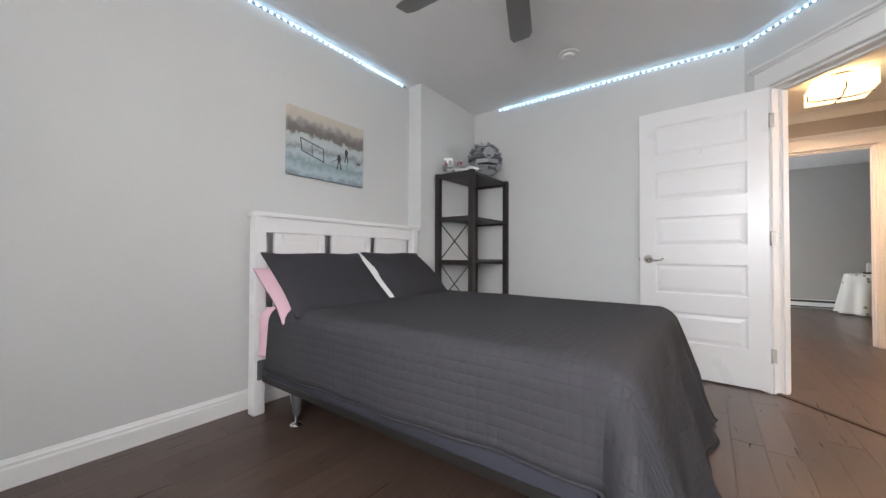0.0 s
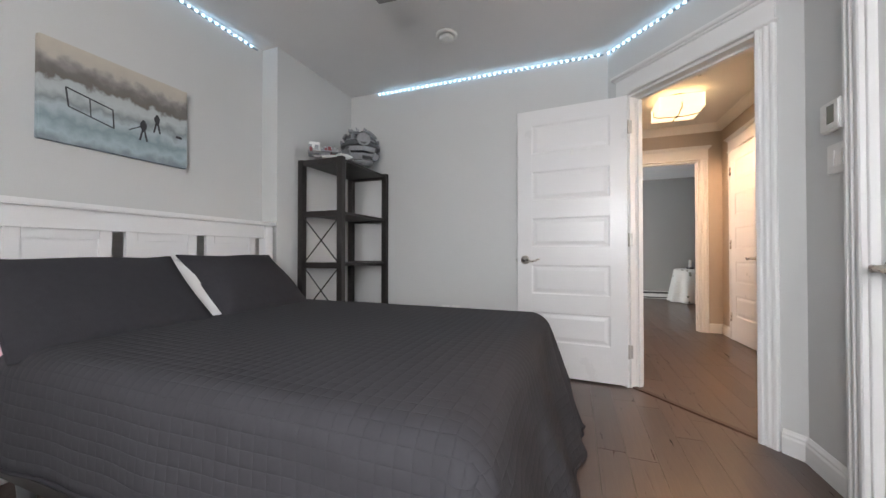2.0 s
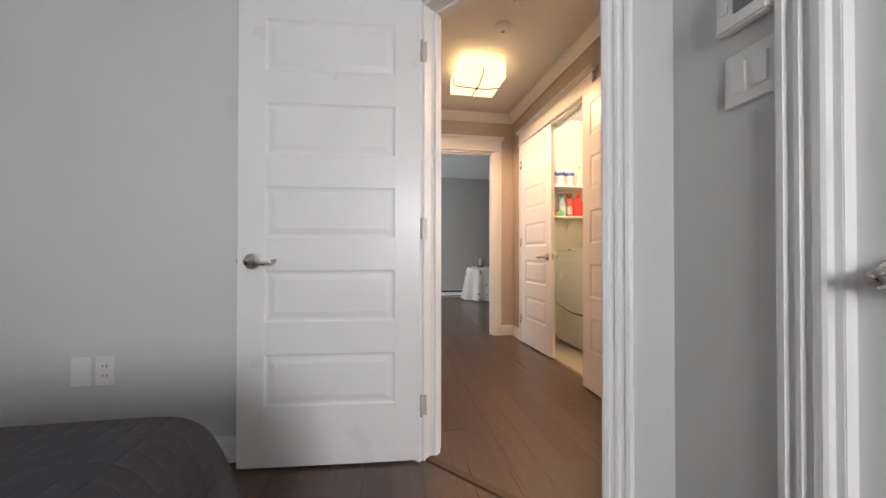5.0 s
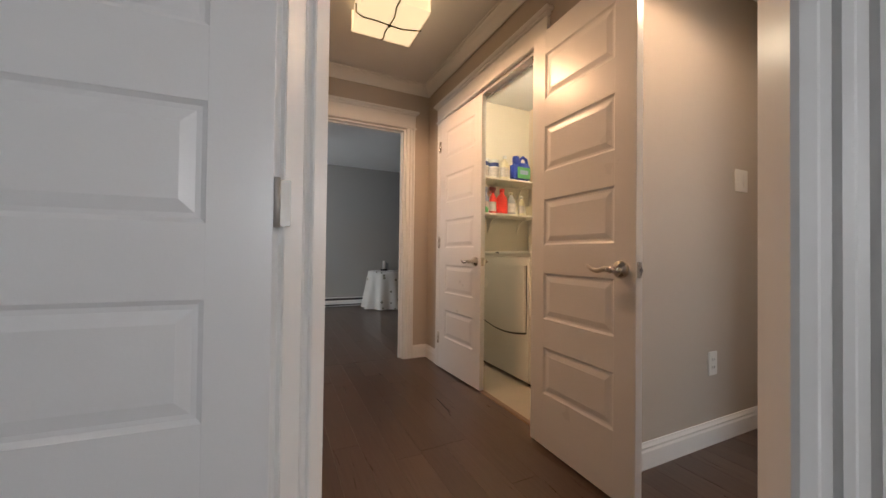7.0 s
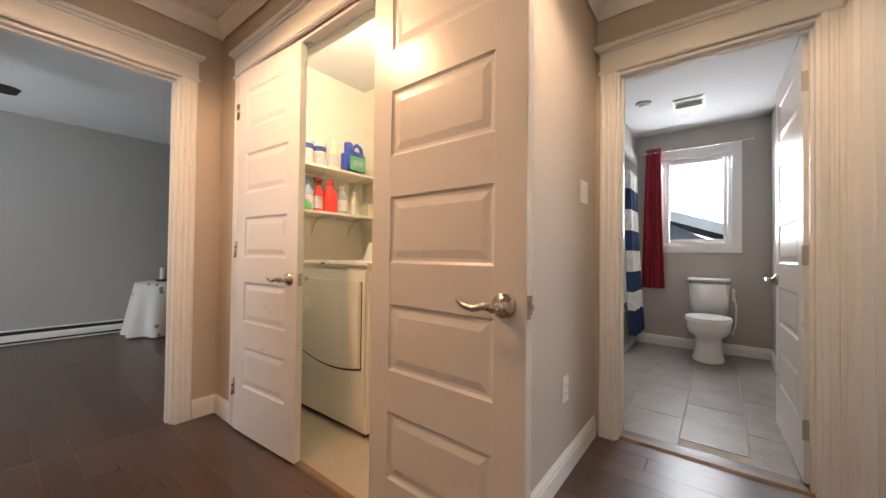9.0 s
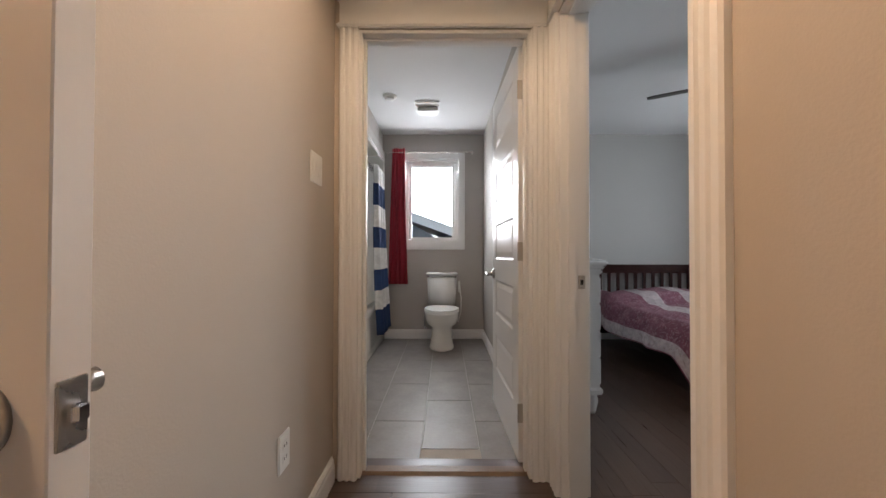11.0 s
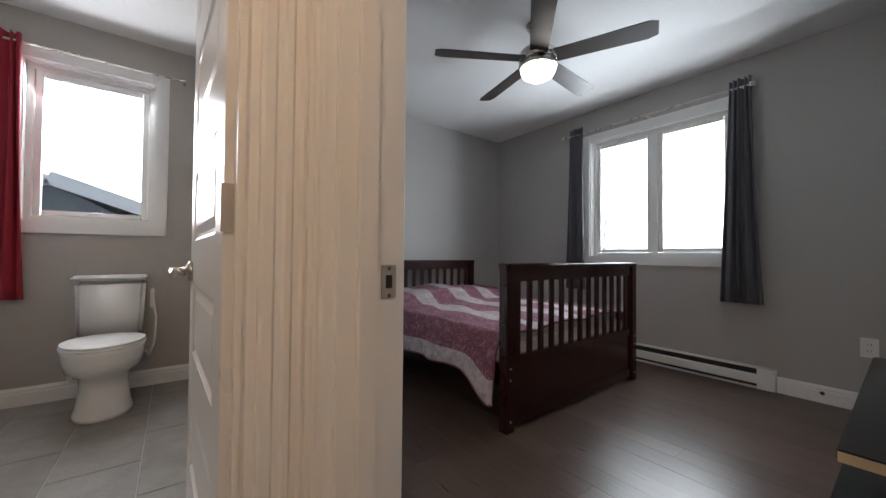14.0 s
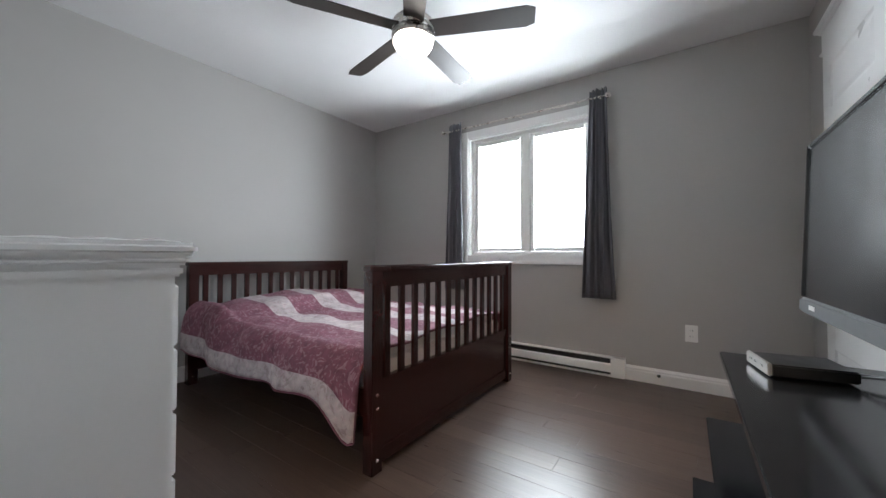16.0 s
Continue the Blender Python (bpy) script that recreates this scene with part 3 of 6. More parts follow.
# crown moulding of the hall
for p0, p1, out in (((HX0, HY1), (HX1, HY1), (0, -1)), ((HX1, WY), (HX1, HY1), (-1, 0)), ((HX1, WY), (BX, WY), (0, -1)), ((BX, RY), (BX, WY), (-1, 0)), ((1.202, RY), (BX, RY), (0, 1)), ((HX0, 3.26), (HX0, HY1), (1, 0))):
    tagged(part("trim", extrude(B(), CROWN, (*p0, H), (*p1, H), (*out, 0)), M_TRIM), "white crown moulding under the hall ceiling", "crown moulding", kind="structure")

# door casings and jambs
ang = math.degrees(math.atan2(U.y, U.x))
p = A + U * 0.178
sl = pose(p.x, p.y, 0, 0, 0, ang + 180) @ pose(-0.762, 0, 0)   # x runs from the right jamb to the hinge jamb, y into the bedroom
casing(sl, 0.762, 2.045)
jamb(sl @ pose(-0.016, 0, 0), 0.778, 2.045, -0.05, 0)
jamb(sl @ pose(-0.036, 0, 0), 0.798, 2.045, -0.112, -0.052, -0.1)
q = A - N * 0.118 + U * 0.178
casing(pose(q.x, q.y, 0, 0, 0, ang), 0.798, 2.045)
casing(pose(XR, 1.19, 0, 0, 0, 90), 0.76, 2.045)
jamb(pose(XR, 1.19, 0, 0, 0, 90), 0.76, 2.045, -0.11, 0, -0.11)
casing(pose(2.0, RY, 0), 0.82, 2.045)
jamb(pose(2.0, RY, 0), 0.82, 2.045, -0.11, 0, -0.065)
casing(pose(2.82, R2N, 0, 0, 0, 180), 0.82, 2.045)
casing(pose(BX, 2.398, 0, 0, 0, 90), 0.791, 2.045)
jamb(pose(BX, 2.398, 0, 0, 0, 90), 0.791, 2.045, -0.11, 0, -0.075)
casing(pose(BW, 3.189, 0, 0, 0, -90), 0.791, 2.045)
casing(pose(HX1, 3.745, 0, 0, 0, 90), 1.195, 2.045)
jamb(pose(HX1, 3.745, 0, 0, 0, 90), 1.195, 2.045, -0.1, 0, -0.085)
casing(pose(1.465, HY1, 0, 0, 0, 180), 0.753, 2.045)
jamb(pose(1.465, HY1, 0, 0, 0, 180), 0.753, 2.045, -0.11, 0, -0.075)
casing(pose(0.712, LY0, 0), 0.753, 2.045)
# closet on the second bedroom's west wall: casing round a closed pair of doors
casing(pose(X2, 1.0, 0, 0, 0, -90), 1.5, 2.045)

# strike plates
for m, lb in ((sl @ pose(-0.0215, -0.075, 0.885), "nickel strike plate on the bedroom jamb"), (pose(2.8055, RY - 0.088, 0.90, 0, 0, 180), "nickel strike plate on the jamb")):
    t = thing("strike_plate", m, lb, "strike plate")
    part("cover", bx(0, 0.002, -0.014, 0.014, -0.028, 0.028, bev=0.001), M_HINGE, t)
    part("bolt_hole", bx(0.0015, 0.0024, -0.006, 0.006, -0.011, 0.011), M_DARKP, t)
    for z in (-0.022, 0.022):
        part("screw", lathe(B(), [(0.004, 0), (0.003, 0.0015)], 10, m=pose(0.0018, 0, z, 0, 90, 0)), M_CHROME, t)

# doors
h1 = Vector((0.425, 3.02, 0))
f1 = Vector((-0.346, 3.075, 0))
a1 = math.degrees(math.atan2(f1.y - h1.y, f1.x - h1.x))
door("door_1", pose(h1.x, h1.y, 0, 0, 0, a1), 0.772, "white five-panel door standing open against the wall", hinges=0)
d1 = bpy.data.objects["door_1"]
for z in (0.25, 1.03, 1.82):
    hg = part("hinge", bx(-0.03, -0.002, 0.010, 0.014, z - 0.045, z + 0.045, bev=0.001), M_HINGE, d1, "nickel butt hinge")
    part("hinge_pin", lathe(B(), [(0.006, -0.048), (0.006, 0.048)], 10, (-0.006, 0.020, z)), M_HINGE, hg, "", True)
hk = part("coat_hook", bx(0.355, 0.375, 0.0175, 0.021, 1.665, 1.715, bev=0.004), M_PLASTIC, d1, "small white adhesive hook")
part("hook", sweep(B(), [(0.365, 0.02, 1.695), (0.365, 0.034, 1.682), (0.365, 0.04, 1.672), (0.365, 0.036, 1.664)], 0.004, 8), M_PLASTIC, hk)
door("door_2", pose(XR + 0.045, 1.945, 0, 0, 0, -90) @ pose(0.75, 0, 0, 0, 0, 180), 0.745, "white five-panel closet door, shut", faces=(-1, 1))
part("strike_gap", bx(0.742, 0.758, -0.0185, 0.0, 0.845, 0.925), M_DARKP, bpy.data.objects["door_2"], "small dark block at the latch")
door("door_3", pose(1.674, 4.924, 0, 0, 0, -86.9), 0.60, "white five-panel laundry door, nearly shut", hinges=-1)
door("door_4", pose(1.634, 3.703, 0, 0, 0, -91.5), 0.595, "white five-panel laundry door folded back against the wall", hinges=0)
door("door_5", pose(3.045, 2.420, 0, 0, 0, 1.8), 0.745, "white five-panel bathroom door standing open", hinges=0)
d5 = bpy.data.objects["door_5"]
for z in (0.25, 1.03, 1.82):
    part("hinge", bx(-0.005, -0.0005, -0.0165, 0.022, z - 0.045, z + 0.045), M_HINGE, d5, "nickel butt hinge leaf")
for i, y in enumerate((0.985, 0.235)):
    door("closet_door", pose(X2 + 0.02, y, 0, 0, 0, -90), 0.735, "white panelled closet door behind the television", knob=False)
# living-room door's hinges on the jamb
for z in (0.25, 1.03, 1.82):
    tagged(part("hinge", bx(0.726, 0.729, 5.30, 5.34, z - 0.045, z + 0.045), M_NICKEL), "nickel hinge on the door jamb", "hinge")
# ball catches in the laundry head jamb
for y in (4.31, 3.80):
    t = thing("ball_catch", pose(1.72, y, 2.031), "small nickel ball catch in the head jamb", "door catch")
    part("cover", bx(-0.014, 0.014, -0.025, 0.025, -0.006, 0, bev=0.002), M_NICKEL, t)

# thresholds
t = part("threshold", extrude(B(), [(-0.022, 0), (0.022, 0), (0.016, 0.008), (-0.016, 0.008)], tuple(A + U * 0.184 - N * 0.03), tuple(A + U * 0.926 - N * 0.03), tuple(N)), M_THRESH)
tagged(t, "brown wooden floor threshold strip in the doorway", "threshold", kind="structure")
t = part("threshold", extrude(B(), [(-0.035, 0), (0.035, 0), (0.022, 0.012), (-0.022, 0.012)], (BX + 0.06, 2.413, 0), (BX + 0.06, 3.174, 0), (1, 0, 0)), M_OAK)
tagged(t, "oak threshold between floor boards and tiles", "threshold", kind="structure")
t = part("threshold", extrude(B(), [(-0.02, 0), (0.02, 0), (0.014, 0.007), (-0.014, 0.007)], (HX1 + 0.03, 3.759, 0), (HX1 + 0.03, 4.926, 0), (1, 0, 0)), M_OAK)
tagged(t, "brown threshold strip at the laundry", "threshold", kind="structure")


def window(name, m, w, z0, z1, label, mullion=False, deep=0.14, cas=0.07):
    """A casement window in an opening; x along the wall seen from inside, y into the room."""
    t = thing(name, m, label, "window", kind="structure")
    fw = 0.045
    bm = B()
    for a in ((0, fw, z0, z1), (w - fw, w, z0, z1), (fw, w - fw, z0, z0 + fw), (fw, w - fw, z1 - fw, z1)):
        box(bm, a[0], a[1], -0.11, -0.05, a[2], a[3], bev=0.004)
    part("window_frame", bm, M_PLASTIC, t)
    spans = [(fw, w - fw)] if not mullion else [(fw, w / 2 - 0.03), (w / 2 + 0.03, w - fw)]
    if mullion:
        part("mullion", bx(w / 2 - 0.03, w / 2 + 0.03, -0.11, -0.045, z0 + fw, z1 - fw, bev=0.004), M_PLASTIC, t)
    for a, b in spans:
        s = 0.038
        bm = B()
        for q in ((a, a + s, z0 + fw, z1 - fw), (b - s, b, z0 + fw, z1 - fw), (a + s, b - s, z0 + fw, z0 + fw + s), (a + s, b - s, z1 - fw - s, z1 - fw)):
            box(bm, q[0] + 0.002, q[1] - 0.002, -0.1, -0.062, q[2] + 0.002, q[3] - 0.002, bev=0.004)
        sash = part("sash", bm, M_PLASTIC, t)
        pane = part("pane", bx(a + s - 0.004, b - s + 0.004, -0.084, -0.08, z0 + fw + s - 0.004, z1 - fw - s + 0.004), M_GLASS, sash)
        pane.visible_shadow = False
        bm = box(B(), (a + b) / 2 - 0.04, (a + b) / 2 + 0.04, -0.062, -0.035, z0 + fw + 0.002, z0 + fw + 0.018, bev=0.005)
        part("crank", sweep(bm, [((a + b) / 2 + 0.02, -0.04, z0 + fw + 0.02), ((a + b) / 2, -0.035, z0 + fw + 0.028), ((a + b) / 2 - 0.05, -0.035, z0 + fw + 0.03)], 0.006, 8), M_PLASTIC, t, "white casement crank")
    if mullion:
        part("sash_lock", bx(w / 2 - 0.012, w / 2 + 0.012, -0.045, -0.03, z0 + 0.32, z0 + 0.40, bev=0.004), M_PLASTIC, t)
    for q in ((-0.002, 0.012, z0, z1), (w - 0.012, w + 0.002, z0, z1), (0.012, w - 0.012, z0 - 0.002, z0 + 0.012), (0.012, w - 0.012, z1 - 0.012, z1 + 0.002)):
        part("window_sill" if q[3] < z0 + 0.1 else "reveal", bx(q[0], q[1], -0.11, 0.0, q[2], q[3]), M_TRIM, t)
    for q in ((-cas, 0.004, z0 - cas, z1 + cas), (w - 0.004, w + cas, z0 - cas, z1 + cas), (0.004, w - 0.004, z0 - cas, z0 + 0.004), (0.004, w - 0.004, z1 - 0.004, z1 + cas)):
        part("window_casing", bx(q[0], q[1], 0.0005, 0.02, q[2], q[3], bev=0.004), M_TRIM, t)
    bm = B()
    for q in ((-0.02, 0, z0 - 0.02, z1 + 0.02), (w, w + 0.02, z0 - 0.02, z1 + 0.02)):
        box(bm, q[0], q[1], -0.16, -0.05, q[2], q[3])
    for q in ((z0 - 0.02, z0), (z1, z1 + 0.02)):
        box(bm, 0, w, -0.16, -0.05, *q)
    part("outer_reveal", bm, M_PLASTIC, t)
    return t


window("window_1", pose(3.09, Y2, 0), 1.19, 0.945, 2.13, "white double casement window, bright overcast sky outside", True)
window("window_2", pose(E, 2.626, 0, 0, 0, 90), 0.657, 1.136, 2.162, "white casement window with a snowy roof outside")
window("window_3", pose(-0.25, YF, 0), 1.1, 0.9, 2.1, "white double casement window", True)
window("window_4", pose(LX0, 8.0, 0, 0, 0, -90), 1.6, 0.9, 2.1, "white double casement window", True)

# outside: ground, bright overcast distance, neighbour's house
tagged(part("ground", bx(-400, 400, -400, 400, -0.7, -0.5), M_SNOW), "snow-covered ground", "ground", kind="structure")
tagged(part("backdrop", bx(-40, 60, -60.2, -60, -0.5, 60), M_SKY), "bright overcast sky in the distance", "sky", kind="structure")
tagged(part("backdrop", bx(60, 60.2, -40, 50, -0.5, 60), M_SKY), "bright overcast sky in the distance", "sky", kind="structure")
hs = thing("house", pose(12.2, 0, -0.5), "grey neighbouring house with a snow-covered gable roof", "house")
bm = B()
pts = [(-3.0, 0.0), (8.2, 0.0), (8.2, 0.9), (4.4, 2.75), (2.6, 1.75), (-3.0, -1.0 + 1.2)]
a = [bm.verts.new((0, y, z)) for y, z in pts]
b = [bm.verts.new((7, y, z)) for y, z in pts]
for i in range(len(pts)):
    bm.faces.new((a[i], a[(i + 1) % 6], b[(i + 1) % 6], b[i]))
bm.faces.new(a[::-1])
bm.faces.new(b)
bmesh.ops.recalc_face_normals(bm, faces=bm.faces)
part("wall", bm, M_SIDING, hs)
for i, (p, q) in enumerate((((-3.3, 0.02), (4.4, 2.8)), ((4.4, 2.8), (8.8, 0.62)))):
    dd = Vector((0, q[0] - p[0], q[1] - p[1]))
    roof = part("roof", bx(-0.35, 7.2, 0, dd.length, 0, 0.16, bev=0.02), M_ROOF, hs, "snow-covered roof slope")
    roof.matrix_local = pose(0, p[0], p[1], math.degrees(math.atan2(dd.z, dd.y)), 0, 0)
    part("fascia", bx(-0.4, -0.35, 0, dd.length, -0.1, 0.15), M_TRIM, roof, "white fascia board")


def tree(m, h, seed):
    """A bare winter tree."""
    rnd = random.Random(seed)
    t = thing("tree", m, "bare leafless winter tree in snow", "tree")
    bm = B()
    sweep(bm, [(0, 0, 0), (0.04, 0.02, h * 0.3), (0.0, 0.06, h * 0.65), (0.05, 0.0, h)], [0.05, 0.04, 0.025, 0.006], 7)
    part("trunk", bm, M_BARK, t)
    bm = B()
    for i in range(26):
        z = h * (0.25 + 0.7 * rnd.random())
        a, r = rnd.random() * 6.283, (1.15 - z / h) * h * 0.35
        d = Vector((math.cos(a), math.sin(a), 0.7))
        p0 = Vector((0.02, 0.03, z))
        p1, p2 = p0 + d * r * 0.5, p0 + d * r + Vector((0, 0, 0.2))
        sweep(bm, [p0, p1, p2], [0.022, 0.013, 0.004], 5)
        for k in range(4):
            q = p1.lerp(p2, k / 4)
            e = Vector((rnd.uniform(-1, 1), rnd.uniform(-1, 1), rnd.uniform(0.2, 1))).normalized()
            sweep(bm, [q, q + e * r * 0.35], [0.008, 0.002], 4)
    part("limbs", bm, M_BARK, t)
    return t


tree(pose(9.4, -9.5, -0.5), 5.2, 3)
tree(pose(9.6, -11.0, -0.5, 0, 0, 60), 4.4, 5)


# ---- bedroom with the dark bedspread ----
def pillow(name, m, w, h, t, mat, label, category="pillow", flange=0.0, seed=1):
    ph = seed * 1.7

    def side(s):
        def fn(u, v):
            a, b = 2 * u - 1, 2 * v - 1
            k = max(0.0, (1 - abs(a) ** 3.2)) * max(0.0, (1 - abs(b) ** 3.2))
            pinch = 1 - 0.05 * (1 - abs(a) ** 2) * abs(b) ** 4 - 0.0
            x, z = a * w / 2 * (1 - 0.04 * (1 - b * b) * abs(a) ** 4), b * h / 2 * pinch
            return (x, s * (t / 2 * k ** 0.55 + 0.004) + 0.006 * math.sin(5 * a + ph) * math.cos(4 * b + ph), z)
        return fn
    bm = sheet(B(), 26, 20, side(1))
    sheet(bm, 26, 20, side(-1))
    bmesh.ops.remove_doubles(bm, verts=bm.verts, dist=0.0005)
    bmesh.ops.recalc_face_normals(bm, faces=bm.faces)
    ob = part(name, bm, mat, None, "", True)
    ob.matrix_world = m
    if flange:
        f = side(1)
        loop = [f(i / 26, 0) for i in range(26)] + [f(1, j / 20) for j in range(20)] + [f(1 - i / 26, 1) for i in range(26)] + [f(0, 1 - j / 20) for j in range(21)]
        part("piping", sweep(B(), [(x, y - 0.004, z) for x, y, z in loop], flange, 6), mat, ob, "stitched edge piping", True)
    return tagged(ob, label, category)


def headboard():
    t = thing("headboard", pose(-2.0, 1.4925, 0), "white painted wooden headboard with three panels", "headboard")
    w = 1.41
    for y in (-w / 2, w / 2 - 0.065):
        part("post", bx(-0.025, 0.04, y, y + 0.065, 0, 1.13, bev=0.003), M_WHITEW, t)
    part("cap", bx(-0.04, 0.055, -w / 2 - 0.02, w / 2 + 0.02, 1.13, 1.158, bev=0.006), M_WHITEW, t)
    part("top_rail", bx(-0.015, 0.03, -w / 2 + 0.065, w / 2 - 0.065, 1.042, 1.13, bev=0.002), M_WHITEW, t)
    part("bottom_rail", bx(-0.015, 0.03, -w / 2 + 0.065, w / 2 - 0.065, 0.36, 0.47, bev=0.002), M_WHITEW, t)
    pw = 0.348
    for c in (-0.405, 0.0, 0.405):
        bm = B()
        for q in ((c - pw / 2, c - pw / 2 + 0.05), (c + pw / 2 - 0.05, c + pw / 2)):
            box(bm, -0.008, 0.016, q[0], q[1], 0.47, 1.042, bev=0.002)
        box(bm, -0.008, 0.016, c - pw / 2 + 0.05, c + pw / 2 - 0.05, 1.0, 1.042)
        box(bm, -0.004, 0.008, c - pw / 2 + 0.05, c + pw / 2 - 0.05, 0.47, 1.0)
        part("panel", bm, M_WHITEW, t)
    for y in (-w / 2 + 0.04, w / 2 - 0.04):
        part("bracket", bx(0.04, 0.052, y - 0.022, y + 0.022, 0.2, 0.31, bev=0.002), M_MIDP, t, "dark steel bed bracket")


headboard()

bf = thing("metal_bedstead", pose(-1.03, 1.5, 0), "dark steel bed frame on chrome glides", "bedstead")
for y in (-0.65, 0.65):
    bm = box(B(), -0.915, 0.9, y - 0.02 if y < 0 else y - 0.015, y + 0.015 if y < 0 else y + 0.02, 0.19, 0.195)
    s = -1 if y < 0 else 1
    box(bm, -0.915, 0.9, y + s * 0.018, y + s * 0.022, 0.19, 0.225)
    part("rail", bm, M_BLACKM, bf)
for x in (-0.65, 0.78):
    part("cross_bar", bx(x - 0.018, x + 0.018, -0.62, 0.62, 0.18, 0.188), M_BLACKM, bf)
    for y in (-0.62, 0.62):
        lg = part("leg", lathe(B(), [(0.012, 0.055), (0.02, 0.07), (0.03, 0.185), (0.032, 0.19)], 14, (x, y, 0)), M_MIDP, bf, "tapered grey leg", True)
        part("glide", lathe(B(), [(0.034, 0.001), (0.034, 0.008), (0.02, 0.016), (0.009, 0.02), (0.008, 0.06)], 16, (x, y, 0)), M_CHROME, lg, "chrome glide foot", True)
        part("brace", sweep(B(), [(x - 0.05, y - 0.01, 0.185), (x - 0.012, y - 0.01, 0.08)], 0.006, 6), M_CHROME, lg)

tagged(part("box_spring", bx(-1.945, -0.13, 0.835, 2.165, 0.197, 0.375, bev=0.025, seg=3), M_NAVYB), "navy fabric box spring on the steel frame", "box spring")
tagged(part("mattress", bx(-1.945, -0.12, 0.84, 2.16, 0.376, 0.6, bev=0.06, seg=4), M_PINK), "mattress in a pale pink fitted sheet", "mattress")


def bedspread():
    x0, xf, ya, yb, zt = -1.80, -0.105, 0.835, 2.165, 0.63
    la, near, far, foot = xf - x0, 0.335, 0.36, 0.645
    wid = yb - ya

    def arc(d, r=0.075):
        """Out and down along a rounded edge after d metres of cloth."""
        q = r * math.pi / 2
        if d <= 0:
            return 0.0, 0.0
        if d < q:
            return r * math.sin(d / r), r * (1 - math.cos(d / r))
        return r, r + d - q

    def fn(u, v):
        s = u * (la + foot)
        c = -near + v * (wid + near + far)
        da = max(0.0, s - la + 0.03)
        dn, df = max(0.0, -c + 0.03), max(0.0, c - wid + 0.03)
        dc = max(dn, df)
        sgn = -1 if dn > 0 else 1
        k = max(da, dc)
        out, down = arc(k)
        th = math.atan2(dc, da) if k > 0 else 0.0
        x = x0 + min(s, la - 0.03)
        y = ya + min(max(c, 0.03), wid - 0.03)
        z = zt - down
        if k > 0:
            foot_share, side_share = math.cos(th), math.sin(th)
            g = min(1, down / 0.35)
            flare = foot_share * 0.15 * (down / 0.6) ** 1.2 + side_share * 0.02 * g + 0.10 * g * (2 * foot_share * side_share) ** 2
            fold = foot_share * (0.02 * math.sin(c * 11 + 0.8) + 0.008 * math.sin(c * 23)) + side_share * (0.010 * math.sin(s * 8) + 0.005 * math.sin(s * 21 + 1))
            fold += 0.03 * (2 * foot_share * side_share) * math.sin(7 * th)
            o = out + flare + fold * g
            x += foot_share * o
            y += sgn * side_share * o
            z -= 0.012 * math.sin(s * 3.1) * g * side_share
        else:
            z += 0.005 * math.sin(s * 5 + 1) * math.sin(c * 4) + 0.014 * math.exp(-((s - 0.03) / 0.12) ** 2)
        return (x, y, max(z, 0.012 + 0.004 * math.sin(9 * c)))
    bm = sheet(B(), 90, 80, fn, 0.008, uv=lambda u, v: (u * (la + foot), v * (wid + near + far)))
    sp = tagged(part("bedspread", bm, M_QUILT, None, "", True), "charcoal quilted bedspread hanging to the floor", "bedspread")
    for edge in (lambda q: fn(q, 0.0), lambda q: fn(q, 1.0), lambda q: fn(1.0, q)):
        part("hem", sweep(B(), [edge(i / 80) for i in range(81)], 0.006, 6), M_PILLOW, sp, "bound dark hem", True)


bedspread()
# pink sheet hanging at the head's side
bm = sheet(B(), 12, 16, lambda u, v: (-1.94 + 0.17 * u, 0.82 - 0.006 * math.sin(9 * u) - 0.012 * v + (0.03 if v < 0.1 else 0), 0.61 - 0.27 * v + 0.015 * u), 0.006)
tagged(part("bed_sheet", bm, M_PINK, None, "", True), "pale pink sheet hanging beside the headboard", "bed sheet")
for i, (y, mat, lb) in enumerate(((1.14, M_PINK, "pink pillow under a dark sham"), (1.80, M_WHITEC, "white pillow under a dark sham"))):
    if i:
        pillow("pillow", pose(-1.735, y - 0.065, 0.748, 48, 0, -89), 0.64, 0.45, 0.07, mat, lb, seed=6)
        continue
    pillow("pillow", pose(-1.80, y - 0.035, 0.695, 50, 0, -90), 0.66, 0.42, 0.12, mat, lb, seed=i + 3)
for i, (y, w) in enumerate(((1.115, 0.67), (1.805, 0.62))):
    pillow("pillow_sham", pose(-1.70 - 0.02 * i, y, 0.76 + 0.006 * i, 48, 0, -90 + 2 * i), w, 0.47, 0.10, M_PILLOW, "charcoal quilted pillow sham leaning on the headboard", "pillow", flange=0.006, seed=i + 1)


